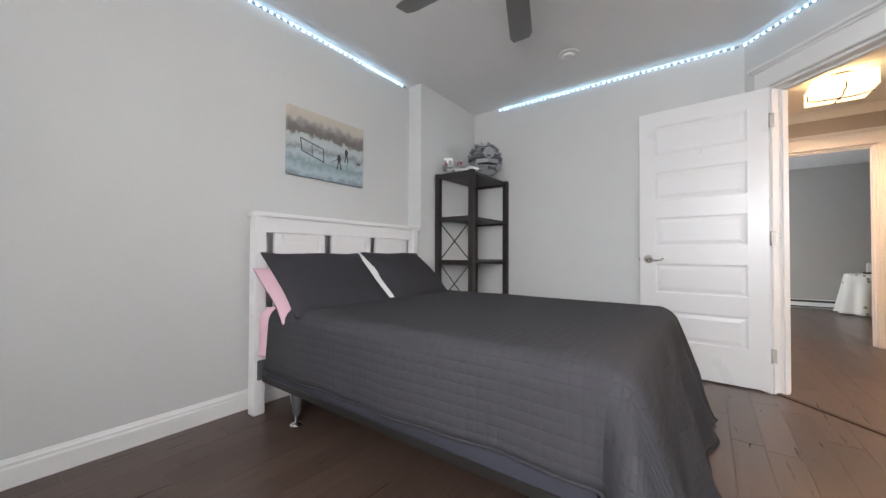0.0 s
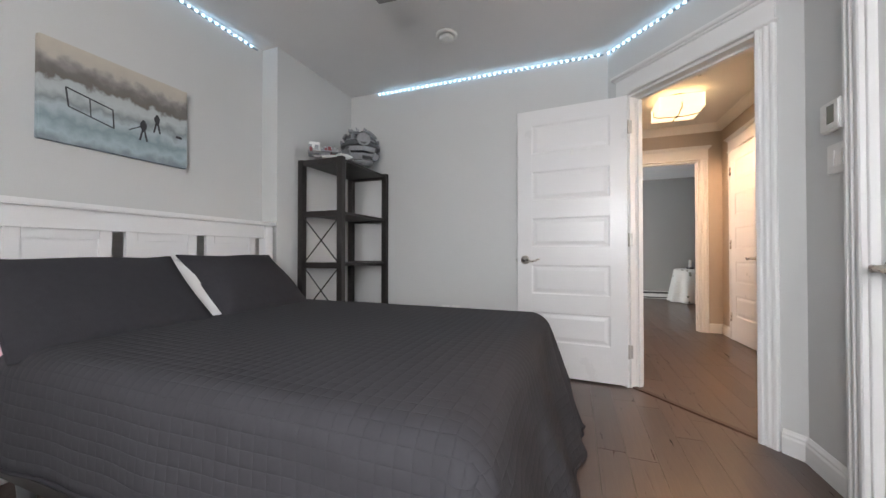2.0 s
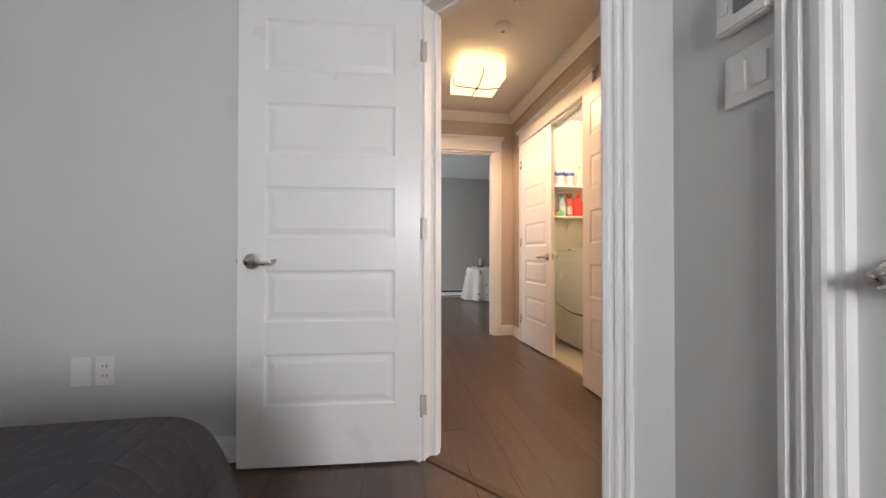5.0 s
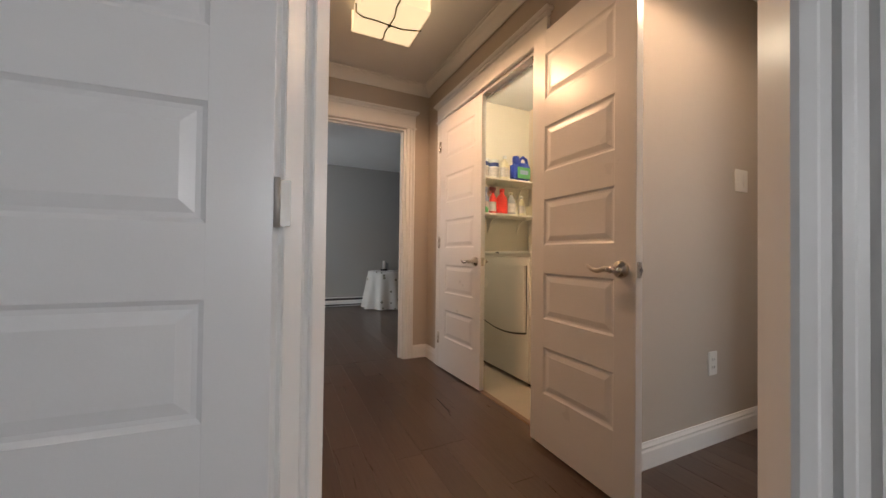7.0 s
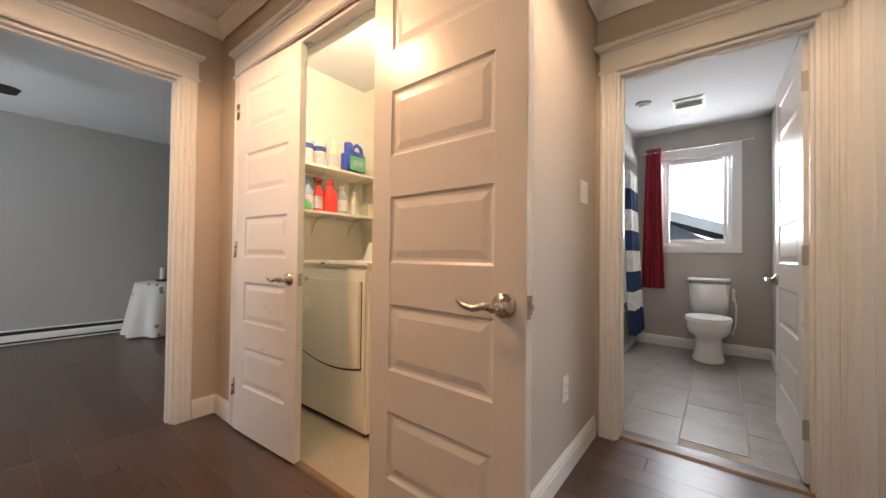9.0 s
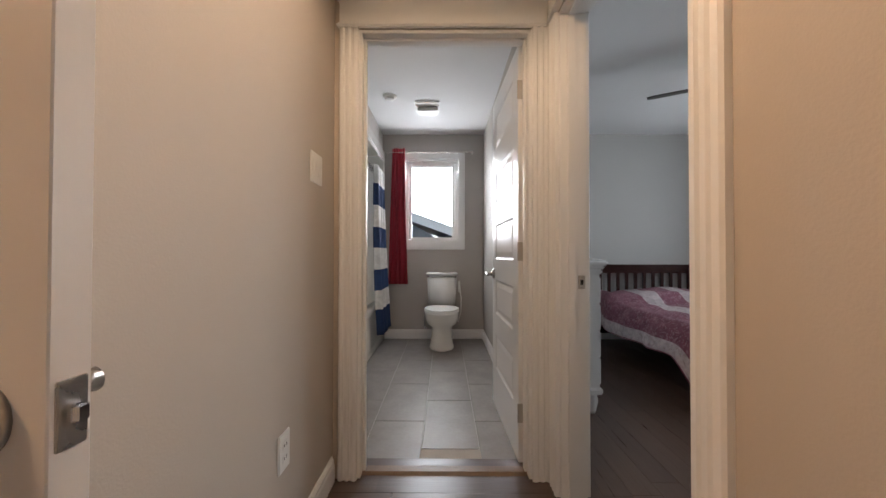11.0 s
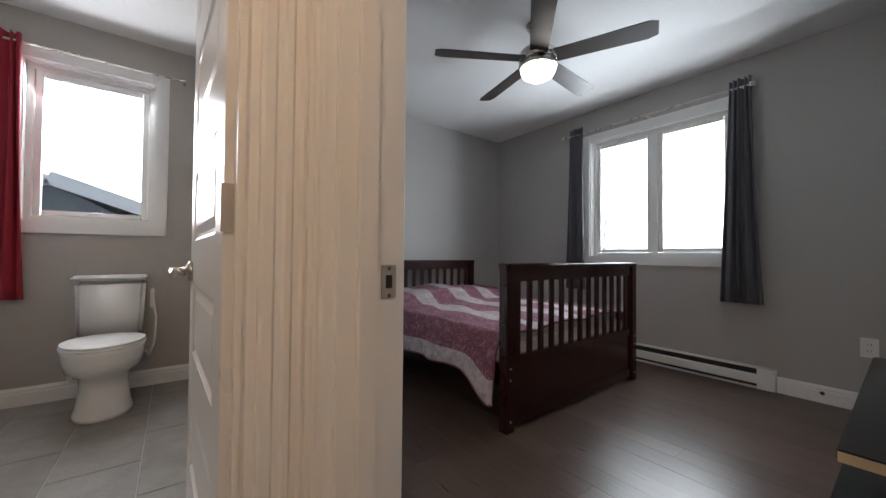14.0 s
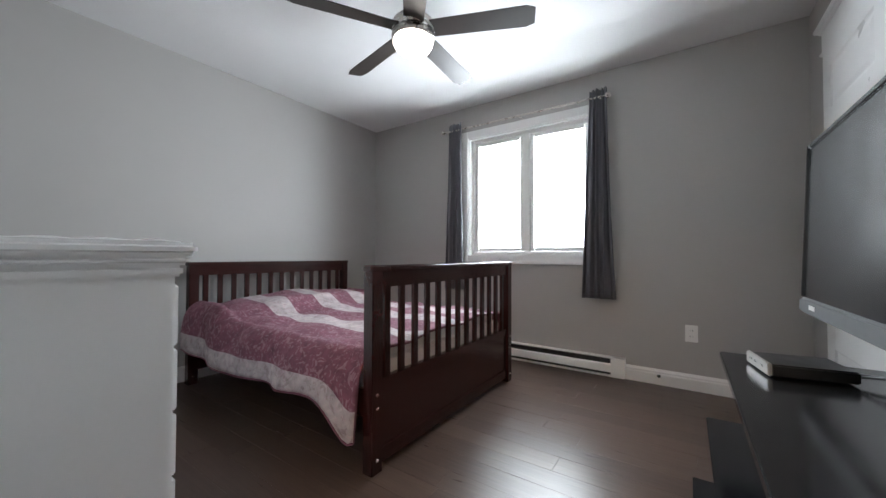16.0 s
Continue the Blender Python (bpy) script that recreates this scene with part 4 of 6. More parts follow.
def canvas():
    t = thing("canvas_picture", pose(XL, 1.355, 1.437), "unframed canvas painting of a snowy outdoor rink below dark trees", "painting")
    m = material("painted_snow_scene", (0.5, 0.5, 0.5), 0.7, 0, 0.1, 10, 0.25, 160)
    n, ln = m.node_tree.nodes, m.node_tree.links.new
    tc, sp, nz = n.new("ShaderNodeTexCoord"), n.new("ShaderNodeSeparateXYZ"), n.new("ShaderNodeTexNoise")
    ln(tc.outputs["Object"], sp.inputs[0])
    mp = n.new("ShaderNodeMapping")
    mp.inputs["Scale"].default_value = (1, 1.5, 1.3)
    ln(tc.outputs["Object"], mp.inputs[0])
    ln(mp.outputs[0], nz.inputs["Vector"])
    nz.inputs["Scale"].default_value, nz.inputs["Detail"].default_value = 12, 9
    w = n.new("ShaderNodeMath")
    w.operation = "MULTIPLY_ADD"
    w.inputs[1].default_value = 0.13
    ln(nz.outputs["Fac"], w.inputs[0])
    ln(sp.outputs["Z"], w.inputs[2])
    mr = n.new("ShaderNodeMapRange")
    mr.inputs["From Min"].default_value, mr.inputs["From Max"].default_value = 0.07, 0.52
    ln(w.outputs[0], mr.inputs["Value"])
    rp = n.new("ShaderNodeValToRGB")
    els = rp.color_ramp.elements
    cols = [(0.0, (0.25, 0.30, 0.33)), (0.10, (0.42, 0.52, 0.55)), (0.22, (0.26, 0.34, 0.37)), (0.33, (0.46, 0.54, 0.56)), (0.42, (0.27, 0.30, 0.31)), (0.52, (0.5, 0.55, 0.55)), (0.60, (0.46, 0.50, 0.50)), (0.64, (0.17, 0.15, 0.135)), (0.72, (0.19, 0.18, 0.165)), (0.79, (0.30, 0.28, 0.26)), (0.86, (0.52, 0.48, 0.42)), (1.0, (0.58, 0.53, 0.45))]
    while len(els) < len(cols):
        els.new(1)
    for e, (p, c) in zip(els, cols):
        e.position, e.color = p, (*c, 1)
    ln(mr.outputs[0], rp.inputs[0])
    ln(rp.outputs[0], n["Principled BSDF"].inputs["Base Color"])
    part("canvas", bx(0.002, 0.032, -0.313, 0.313, 0, 0.455, bev=0.003), m, t)
    ink = material("dark_paint", (0.05, 0.05, 0.055), 0.7, 0, 0.2, 30)
    bm = B()
    rod = lambda p, q, r=0.0022: sweep(bm, [(0.0335, *p), (0.0335, *q)], r, 5)
    c = [(-0.225, 0.255), (-0.05, 0.215), (-0.045, 0.125), (-0.215, 0.17)]
    for i in range(4):
        rod(c[i], c[(i + 1) % 4], 0.003)
    rod((-0.14, 0.235), (-0.135, 0.15))
    part("goal", bm, ink, t, "painted goal net")
    bm = B()
    for y, z, k in ((0.085, 0.17, 1.0), (0.15, 0.225, 0.9)):
        lathe(bm, [(0.004 * k, -0.022 * k), (0.015 * k, 0.0), (0.016 * k, 0.02 * k), (0.007 * k, 0.036 * k), (0.002 * k, 0.042 * k)], 8, m=pose(0.0325, y, z) @ Matrix.Diagonal((0.08, 1, 1, 1)))
        for f in (-1, 1):
            sweep(bm, [(0.0332, y + f * 0.004, z - 0.01 * k), (0.0332, y + f * 0.017 * k, z - 0.07 * k)], 0.0045 * k, 5)
    sweep(bm, [(0.0332, 0.075, 0.175), (0.0332, 0.02, 0.14)], 0.0025, 5)
    box(bm, 0.031, 0.0335, 0.25, 0.28, 0.165, 0.178)
    tagged(part("figures", bm, ink, t, "plain dark painted shapes"), kind="stuff")


canvas()


def shelf_unit():
    x0, x1, y0, y1, zt = -1.955, -1.54, 2.43, 3.13, 1.665
    t = thing("shelf_unit", pose(x0, y0, 0), "tall black-brown open wooden shelf unit with crossed braces", "shelf unit")
    w, d, q = x1 - x0, y1 - y0, 0.048
    for x in (0, w - q):
        for y in (0, d - q):
            part("post", bx(x, x + q, y, y + q, 0, zt, bev=0.003), M_ESPRESSO, t)
    for z in (0.07, 0.45, 0.84, 1.235, zt - 0.03):
        s = part("shelf", bx(q * 0.3, w - q * 0.3, q, d - q, z, z + 0.018, bev=0.002), M_ESPRESSO, t)
        for y in (0.006, d - 0.036):
            part("shelf_rail", bx(q, w - q, y, y + 0.03, z - 0.018, z + 0.026, bev=0.002), M_ESPRESSO, s)
    for z0, z1 in ((0.1, 0.44), (0.48, 0.83), (0.87, 1.21)):
        for a, b in (((q, z0), (w - q, z1)), ((q, z1), (w - q, z0))):
            part("cross_brace", sweep(B(), [(a[0], 0.03 if a[1] == z0 else 0.02, a[1]), (b[0], 0.03 if a[1] == z0 else 0.02, b[1])], 0.005, 6), M_ESPRESSO, t)


shelf_unit()


def station_model():
    t = thing("toy_model", pose(-1.665, 2.86, 1.666, 0, 0, -30), "half-open grey spherical toy space station built of bricks", "toy model")
    r = 0.17
    rnd = random.Random(4)
    c = Vector((0, 0, r + 0.012))
    part("stand", lathe(B(), [(0.07, 0), (0.07, 0.008), (0.03, 0.012), (0.028, 0.03)], 14), M_MIDP, t)

    def shell(name, a0, a1, e0, e1, rr, mat, n=5):
        bm = B()
        k = 0
        for i in range(n):
            for j in range(n):
                if rnd.random() < 0.3:
                    continue
                b0, b1 = a0 + (a1 - a0) * i / n, a0 + (a1 - a0) * (i + 1) / n
                f0, f1 = e0 + (e1 - e0) * j / n, e0 + (e1 - e0) * (j + 1) / n
                o = rr + rnd.uniform(0, 0.006)
                P = lambda a, e, q: c + Vector((math.cos(radians(e)) * math.cos(radians(a)), math.cos(radians(e)) * math.sin(radians(a)), math.sin(radians(e)))) * q
                vs = [bm.verts.new(P(a, e, q)) for q in (o - 0.014, o) for a, e in ((b0, f0), (b1, f0), (b1, f1), (b0, f1))]
                for f in ((3, 2, 1, 0), (4, 5, 6, 7), (0, 1, 5, 4), (1, 2, 6, 5), (2, 3, 7, 6), (3, 0, 4, 7)):
                    bm.faces.new([vs[x] for x in f])
        tagged(part(name, bm, mat, t), kind="stuff")

    shell("lower_shell", -180, 180, -65, -8, r, M_GREYP, 9)
    shell("upper_shell", 60, 250, 8, 70, r, M_GREYP, 7)
    shell("inner_shell", -180, 180, -60, 60, r - 0.03, M_MIDP, 8)
    part("equator", lathe(B(), [(r - 0.03, r + 0.002), (r - 0.002, r + 0.002), (r - 0.002, r + 0.022), (r - 0.03, r + 0.022)], 26), M_MIDP, t)
    for z in (0.05, 0.10, 0.225, 0.275):
        rr = math.sqrt(max(0.01, (r - 0.03) ** 2 - (z - r - 0.012) ** 2))
        fl = part("deck", lathe(B(), [(rr, z), (rr, z + 0.008)], 20), M_GREYP, t)
        bm = B()
        for i in range(9):
            a, q = rnd.random() * 6.283, rr * rnd.uniform(0.3, 0.9)
            x, y, s = q * math.cos(a), q * math.sin(a), rnd.uniform(0.008, 0.016)
            box(bm, x - s, x + s, y - s, y + s, z + 0.008, z + 0.008 + rnd.uniform(0.015, 0.035), bev=0.002, seg=1)
        tagged(part("bricks", bm, rnd.choice((M_GREYP, M_DARKP, M_MIDP)), fl), kind="stuff")
    dish = Matrix.Translation(c) @ pose(0, 0, 0, 0, 0, -18) @ pose(r - 0.012, 0, 0.03, 0, 90, 0)
    part("dish", lathe(B(), [(0.055, 0.022), (0.05, 0.014), (0.02, 0.002), (0.0, 0.0), (0.018, -0.004), (0.05, 0.008), (0.055, 0.018)], 20, m=dish, cap=False), M_GREYP, t)
    bm = B()
    for i in range(14):
        a, e = radians(60 + rnd.random() * 200), radians(rnd.uniform(50, 80))
        d = Vector((math.cos(e) * math.cos(a), math.cos(e) * math.sin(a), math.sin(e)))
        sweep(bm, [c + d * (r - 0.01), c + d * (r + rnd.uniform(0.01, 0.03))], 0.005, 5)
    tagged(part("spikes", bm, M_GREYP, t), kind="stuff")


def ship_model():
    t = thing("toy_model", pose(-1.79, 2.60, 1.666, 0, 0, 38), "white and dark red brick-built toy spaceship", "toy model")
    part("hull", bx(-0.13, 0.09, -0.025, 0.025, 0.045, 0.085, bev=0.012, seg=2), M_PLASTIC, t)
    part("nose", lathe(B(), [(0.028, 0), (0.024, 0.05), (0.012, 0.09), (0.003, 0.1)], 12, m=pose(0.085, 0, 0.064, 0, 90, 0)), M_PLASTIC, t, "", True)
    part("canopy", bx(-0.03, 0.04, -0.016, 0.016, 0.083, 0.1, bev=0.006), M_DARKP, t)
    for s in (-1, 1):
        w = part("wing", bx(-0.12, 0.01, s * 0.025 if s > 0 else -0.13, 0.13 if s > 0 else s * 0.025, 0.06, 0.068, bev=0.002, seg=1), M_PLASTIC, t)
        part("stripe", bx(-0.09, -0.04, s * 0.05 if s > 0 else -0.11, 0.11 if s > 0 else s * 0.05, 0.068, 0.072), M_REDP, w, "dark red stripe")
        part("engine", lathe(B(), [(0.02, 0), (0.024, 0.02), (0.022, 0.08), (0.014, 0.1)], 12, m=pose(-0.16, s * 0.05, 0.075, 0, 90, 0)), M_GREYP, t)
        part("cannon", sweep(B(), [(-0.06, s * 0.128, 0.064), (0.09, s * 0.128, 0.064)], 0.006, 6), M_GREYP, w)
        part("landing_leg", sweep(B(), [(-0.06, s * 0.02, 0.05), (-0.06, s * 0.06, 0.0)], 0.007, 6), M_GREYP, t)
    part("landing_leg", sweep(B(), [(0.07, 0, 0.05), (0.085, 0, 0.0)], 0.007, 6), M_GREYP, t)
    rs = random.Random(9)
    bm = B()
    for i in range(26):
        x, y, s = rs.uniform(-0.15, 0.08), rs.uniform(-0.07, 0.07), rs.uniform(0.006, 0.014)
        box(bm, x - s, x + s * 1.6, y - s, y + s, 0.066, 0.09 + rs.uniform(0.0, 0.04), bev=0.0015, seg=1)
    tagged(part("bricks", bm, M_GREYP, t, "small grey bricks"), kind="stuff")
    bm = B()
    for i in range(10):
        x, y, s = rs.uniform(-0.14, 0.06), rs.uniform(-0.11, 0.11), rs.uniform(0.006, 0.012)
        box(bm, x - s, x + s * 2, y - s, y + s, 0.066, 0.085 + rs.uniform(0.0, 0.03), bev=0.0015, seg=1)
    tagged(part("red_bricks", bm, M_REDP, t, "small dark red bricks"), kind="stuff")
    for sx in (-1, 1):
        part("tail_fin", bx(-0.15, -0.07, sx * 0.055 - 0.004, sx * 0.055 + 0.004, 0.07, 0.15, bev=0.003), M_PLASTIC, t)
    part("astromech_dome", lathe(B(), [(0.016, 0), (0.016, 0.01), (0.01, 0.02), (0.002, 0.023)], 10, (-0.06, 0, 0.085)), M_GREENL, t)


station_model()
ship_model()


def led_strip():
    t = thing("led_strip", pose(0, 0, 0), "lit bluish-white LED strip along the top of the walls", "light strip")
    z = H - 0.022
    runs = [((XL + 0.004, -1.1), (XL + 0.004, 2.19), (1, 0)), ((-1.66, YB - 0.004), (0.285, YB - 0.004), (0, -1))]
    a, b = A + N * 0.004, A + U * (SL - 0.01) + N * 0.004
    runs.append(((a.x, a.y), (b.x, b.y), (N.x, N.y)))
    runs.append(((XR - 0.004, 2.29), (XR - 0.004, -1.1), (-1, 0)))
    for p0, p1, out in runs:
        p0, p1, o = Vector(p0), Vector(p1), Vector(out)
        d = (p1 - p0).normalized()
        tape = part("tape", extrude(B(), [(0, -0.006), (0.003, -0.006), (0.003, 0.006), (0, 0.006)], (*(p0 - o * 0.003), z), (*(p1 - o * 0.003), z), (*o, 0)), M_TAPE, t)
        bm = B()
        k = int((p1 - p0).length / 0.044)
        for i in range(k):
            q = p0 + d * (0.016 + i * 0.044) + o * 0.002
            e, f = d * 0.006, o * 0.005
            ps = [q - e, q + e, q + e + f, q - e + f]
            vs = [bm.verts.new((*p, zz)) for zz in (z - 0.005, z + 0.005) for p in ps]
            for fa in ((3, 2, 1, 0), (4, 5, 6, 7), (0, 1, 5, 4), (1, 2, 6, 5), (2, 3, 7, 6), (3, 0, 4, 7)):
                bm.faces.new([vs[x] for x in fa])
        bmesh.ops.recalc_face_normals(bm, faces=bm.faces)
        tagged(part("diodes", bm, M_LED, tape, "row of small lit diodes"), kind="stuff")


led_strip()


def ceiling_fan(m, r, blade_mat, label, angles, metal, lit, drop=0.13):
    t = thing("ceiling_fan", m, label, "ceiling fan")
    part("canopy", lathe(B(), [(0.075, 0), (0.07, -0.02), (0.045, -0.05)], 24), metal, t, "", True)
    part("down_rod", lathe(B(), [(0.014, -0.045), (0.014, -drop)], 12), metal, t)
    hz = -drop
    part("motor", lathe(B(), [(0.05, hz), (0.1, hz - 0.012), (0.118, hz - 0.03), (0.12, hz - 0.075), (0.112, hz - 0.085)], 32), metal, t, "", True)
    part("vent_ring", lathe(B(), [(0.112, hz - 0.082), (0.121, hz - 0.086), (0.121, hz - 0.094), (0.112, hz - 0.098)], 32), M_CHROME, t)
    for i in range(20):
        q = 2 * math.pi * i / 20
        part("vent_hole", box(B(), -0.006, 0.006, -0.003, 0.003, -0.004, 0.004, m=pose(0.1205 * math.cos(q), 0.1205 * math.sin(q), hz - 0.066, 0, 0, math.degrees(q) + 90)), M_CHROME, t)
    col = part("light_collar", lathe(B(), [(0.112, hz - 0.096), (0.123, hz - 0.1), (0.123, hz - 0.12), (0.116, hz - 0.128)], 32), metal, t, "", True)
    part("globe", lathe(B(), [(0.112, hz - 0.126), (0.111, hz - 0.15), (0.097, hz - 0.178), (0.066, hz - 0.197), (0.025, hz - 0.206), (0.001, hz - 0.207)], 28), lit, col, "opal glass globe", True)
    for a in angles:
        rot = pose(0, 0, hz - 0.07, 0, 0, a) @ pose(0, 0, 0, -12, 0, 0)
        bm = B()
        n = 12
        prof = []
        for i in range(n + 1):
            u = i / n
            x = 0.10 + (r - 0.10) * u
            wd = 0.056 + 0.012 * u
            if u > 0.9:
                wd *= math.sqrt(max(0.0, 1 - ((u - 0.9) / 0.1) ** 2 * 0.5))
            prof.append((x, wd))
        up = [bm.verts.new(rot @ Vector((x, s * w, zz))) for zz in (0.003, -0.003) for x, w in prof for s in (1, -1)]
        k = 2 * (n + 1)
        for i in range(n):
            j = 2 * i
            bm.faces.new((up[j], up[j + 1], up[j + 3], up[j + 2]))
            bm.faces.new((up[k + j], up[k + j + 2], up[k + j + 3], up[k + j + 1]))
            for s in (0, 1):
                bm.faces.new((up[j + s], up[j + 2 + s], up[k + j + 2 + s], up[k + j + s]))
        bm.faces.new((up[0], up[1], up[k + 1], up[k]))
        bm.faces.new((up[k - 2], up[k - 1], up[2 * k - 1], up[2 * k - 2]))
        bmesh.ops.recalc_face_normals(bm, faces=bm.faces)
        bl = part("blade", bm, blade_mat, t)
        part("blade_iron", box(B(), 0.06, 0.17, -0.022, 0.022, 0.003, 0.008, bev=0.002, seg=1, m=rot), metal, bl)
    return t


M_OFFGLOBE = material("unlit_opal_globe", (0.8, 0.8, 0.78), 0.3, 0, 0.01, 4)
ceiling_fan(pose(-0.60, 1.25, H), 0.65, M_GBLADE, "grey five-blade ceiling fan at rest", [38.8 + 72 * i for i in range(5)], M_NICKEL, M_OFFGLOBE)


def round_vent(m, label, category="ceiling vent", r=0.075):
    t = thing("ceiling_vent", m, label, category)
    part("rim", lathe(B(), [(r, 0), (r, -0.008), (r - 0.012, -0.018), (r - 0.02, -0.012)], 28), M_PLASTIC, t, "", True)
    part("disc", lathe(B(), [(0.02, -0.01), (r - 0.025, -0.014), (r - 0.022, -0.028), (r - 0.04, -0.036), (0.001, -0.038)], 28), M_PLASTIC, t, "", True)


round_vent(pose(-0.75, 2.535, H), "round white plastic ceiling air vent")
plate("outlet", facing((-0.89, YB), (0, -1), 0.425), 0.075, 0.12, "white duplex wall outlet", "outlet", sockets=2)
plate("cable_plate", facing((-0.98, YB), (0, -1), 0.425), 0.075, 0.12, "white blank wall plate", "wall plate")
plate("light_switch", facing((XR, 2.09), (-1, 0), 1.315), 0.118, 0.12, "white double light switch plate", "light switch", toggles=2)
th = thing("thermostat", facing((XR, 2.097), (-1, 0), 1.484), "white wall thermostat with a small grey display", "thermostat")
part("body", bx(-0.058, 0.058, 0, 0.026, -0.06, 0.06, bev=0.006), M_PLASTIC, th)
part("display", bx(-0.032, 0.012, 0.0255, 0.0275, -0.03, 0.042, bev=0.002), M_LCD, th, "grey display")
part("button", bx(0.024, 0.044, 0.0255, 0.029, -0.02, 0.02, bev=0.002), M_PLASTIC, th)

# ---- hall ----
def hall_lamp(m):
    t = thing("ceiling_lamp", m, "lit square fabric-shade flush lamp with dark metal straps", "ceiling lamp")
    part("canopy", lathe(B(), [(0.08, 0), (0.08, -0.015), (0.05, -0.03)], 24), M_BLACKM, t, "", True)
    part("stem", lathe(B(), [(0.01, -0.03), (0.01, -0.06)], 10), M_BLACKM, t)
    w, top, bot = 0.185, -0.05, -0.175
    bm = B()
    n = 12

    def side(k):
        m = Matrix.Rotation(k * math.pi / 2, 4, "Z")

        def fn(u, v):
            a = 2 * u - 1
            bow = 0.012 * (1 - a * a)
            return m @ Vector((a * w, -w - bow + 0.012, bot + (top - bot) * v))
        return fn
    for k in range(4):
        sheet(bm, n, 2, side(k))
    sheet(bm, n, n, lambda u, v: ((2 * u - 1) * w, (2 * v - 1) * w, bot - 0.012 * (1 - (2 * u - 1) ** 2) * (1 - (2 * v - 1) ** 2)))
    bmesh.ops.remove_doubles(bm, verts=bm.verts, dist=0.0008)
    bmesh.ops.recalc_face_normals(bm, faces=bm.faces)
    part("shade", bm, M_SHADE, t, "glowing cream fabric shade", True)
    for k in range(4):
        m = Matrix.Rotation(k * math.pi / 2 , 4, "Z")
        pts = [m @ Vector(p) for p in ((0, 0, bot - 0.02), (0.08, 0.006, bot - 0.018), (0.15, -0.006, bot - 0.012), (w + 0.008, 0, bot + 0.0), (w + 0.008, 0.0, bot + 0.05))]
        part("strap", sweep(B(), pts, 0.0045, 6), M_BLACKM, t, "dark bronze strap")
    part("finial", lathe(B(), [(0.002, bot - 0.034), (0.012, bot - 0.026), (0.012, bot - 0.018), (0.004, bot - 0.012)], 12), M_BLACKM, t, "", True)


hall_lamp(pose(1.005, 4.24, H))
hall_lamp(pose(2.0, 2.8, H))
sd = thing("smoke_detector", pose(1.053, 3.725, H), "small round white smoke detector", "smoke detector")
part("base", lathe(B(), [(0.055, 0), (0.055, -0.012), (0.045, -0.03), (0.02, -0.034), (0.001, -0.034)], 24), M_PLASTIC, sd, "", True)
part("sensor", lathe(B(), [(0.012, -0.044), (0.012, -0.04), (0.001, -0.042)], 12), M_GREYP, sd)
round_vent(pose(1.064, 3.464, H), "small round white ceiling cover in the hall", r=0.05)
plate("light_switch", facing((0.545, HY1), (0, -1), 1.368), 0.118, 0.12, "white double light switch plate", "light switch", toggles=2)
ou = plate("outlet", facing((0.555, HY1), (0, -1), 0.39), 0.075, 0.12, "white outlet with a plug-in charger", "outlet", sockets=2)
part("charger", bx(-0.02, 0.025, 0.009, 0.04, -0.045, -0.005, bev=0.004), M_PLASTIC, ou, "small white plug")
plate("light_switch", facing((2.70, WY), (0, -1), 1.35), 0.118, 0.12, "white double light switch plate", "light switch", toggles=2)
plate("outlet", facing((2.435, WY), (0, -1), 0.40), 0.075, 0.12, "white duplex wall outlet", "outlet", sockets=2)


def chest():
    x0, x1, y0, y1, h = -0.03, 0.42, 4.20, 5.06, 1.12
    t = thing("chest_of_drawers", pose(x0, y0, 0), "dark walnut chest of drawers with round-capped posts", "chest of drawers")
    w, d = y1 - y0, x1 - x0
    part("side_panel", bx(0.02, d - 0.03, 0.0, 0.025, 0.06, 1.04, bev=0.003), M_CHEST, t)
    part("side_panel", bx(0.02, d - 0.03, w - 0.025, w, 0.06, 1.04, bev=0.003), M_CHEST, t)
    part("back_panel", bx(0.0, 0.02, 0.01, w - 0.01, 0.06, 1.04), M_CHEST, t)
    bm = box(B(), -0.01, d + 0.02, -0.02, w + 0.02, 1.035, 1.06, bev=0.008)
    box(bm, 0.0, d + 0.035, -0.035, w + 0.035, 1.06, 1.125, bev=0.03, seg=4)
    part("top", bm, M_CHEST, t, "thick rounded top moulding")
    for y in (-0.022, w - 0.012):
        part("side_moulding", bx(0.0, d + 0.02, y, y + 0.034, 0.87, 0.9, bev=0.011, seg=3), M_CHEST, t)
    part("plinth", bx(0.0, d, 0.0, w, 0.0, 0.07, bev=0.005), M_CHEST, t)
    for y in (-0.012, w - 0.05):
        ps = part("post", bx(d - 0.06, d + 0.01, y, y + 0.062, 0.0, 1.034, bev=0.006), M_CHEST, t)
        part("post_moulding", bx(d - 0.075, d + 0.024, y - 0.014, y + 0.076, 0.875, 0.9, bev=0.01, seg=3), M_CHEST, ps)
    for z0, z1 in ((0.08, 0.33), (0.345, 0.595), (0.61, 0.85), (0.90, 1.03)):
        dr = part("drawer", bx(0.05, d + 0.004, 0.055, w - 0.055, z0, z1, bev=0.006), M_CHEST, t)
        for y in (0.25 * w, 0.75 * w):
            part("pull", sweep(B(), [(d, y - 0.045, (z0 + z1) / 2), (d + 0.03, y - 0.04, (z0 + z1) / 2), (d + 0.034, y, (z0 + z1) / 2 - 0.005), (d + 0.03, y + 0.04, (z0 + z1) / 2), (d, y + 0.045, (z0 + z1) / 2)], 0.006, 8), M_NICKEL, dr, "nickel drawer pull", True)


chest()

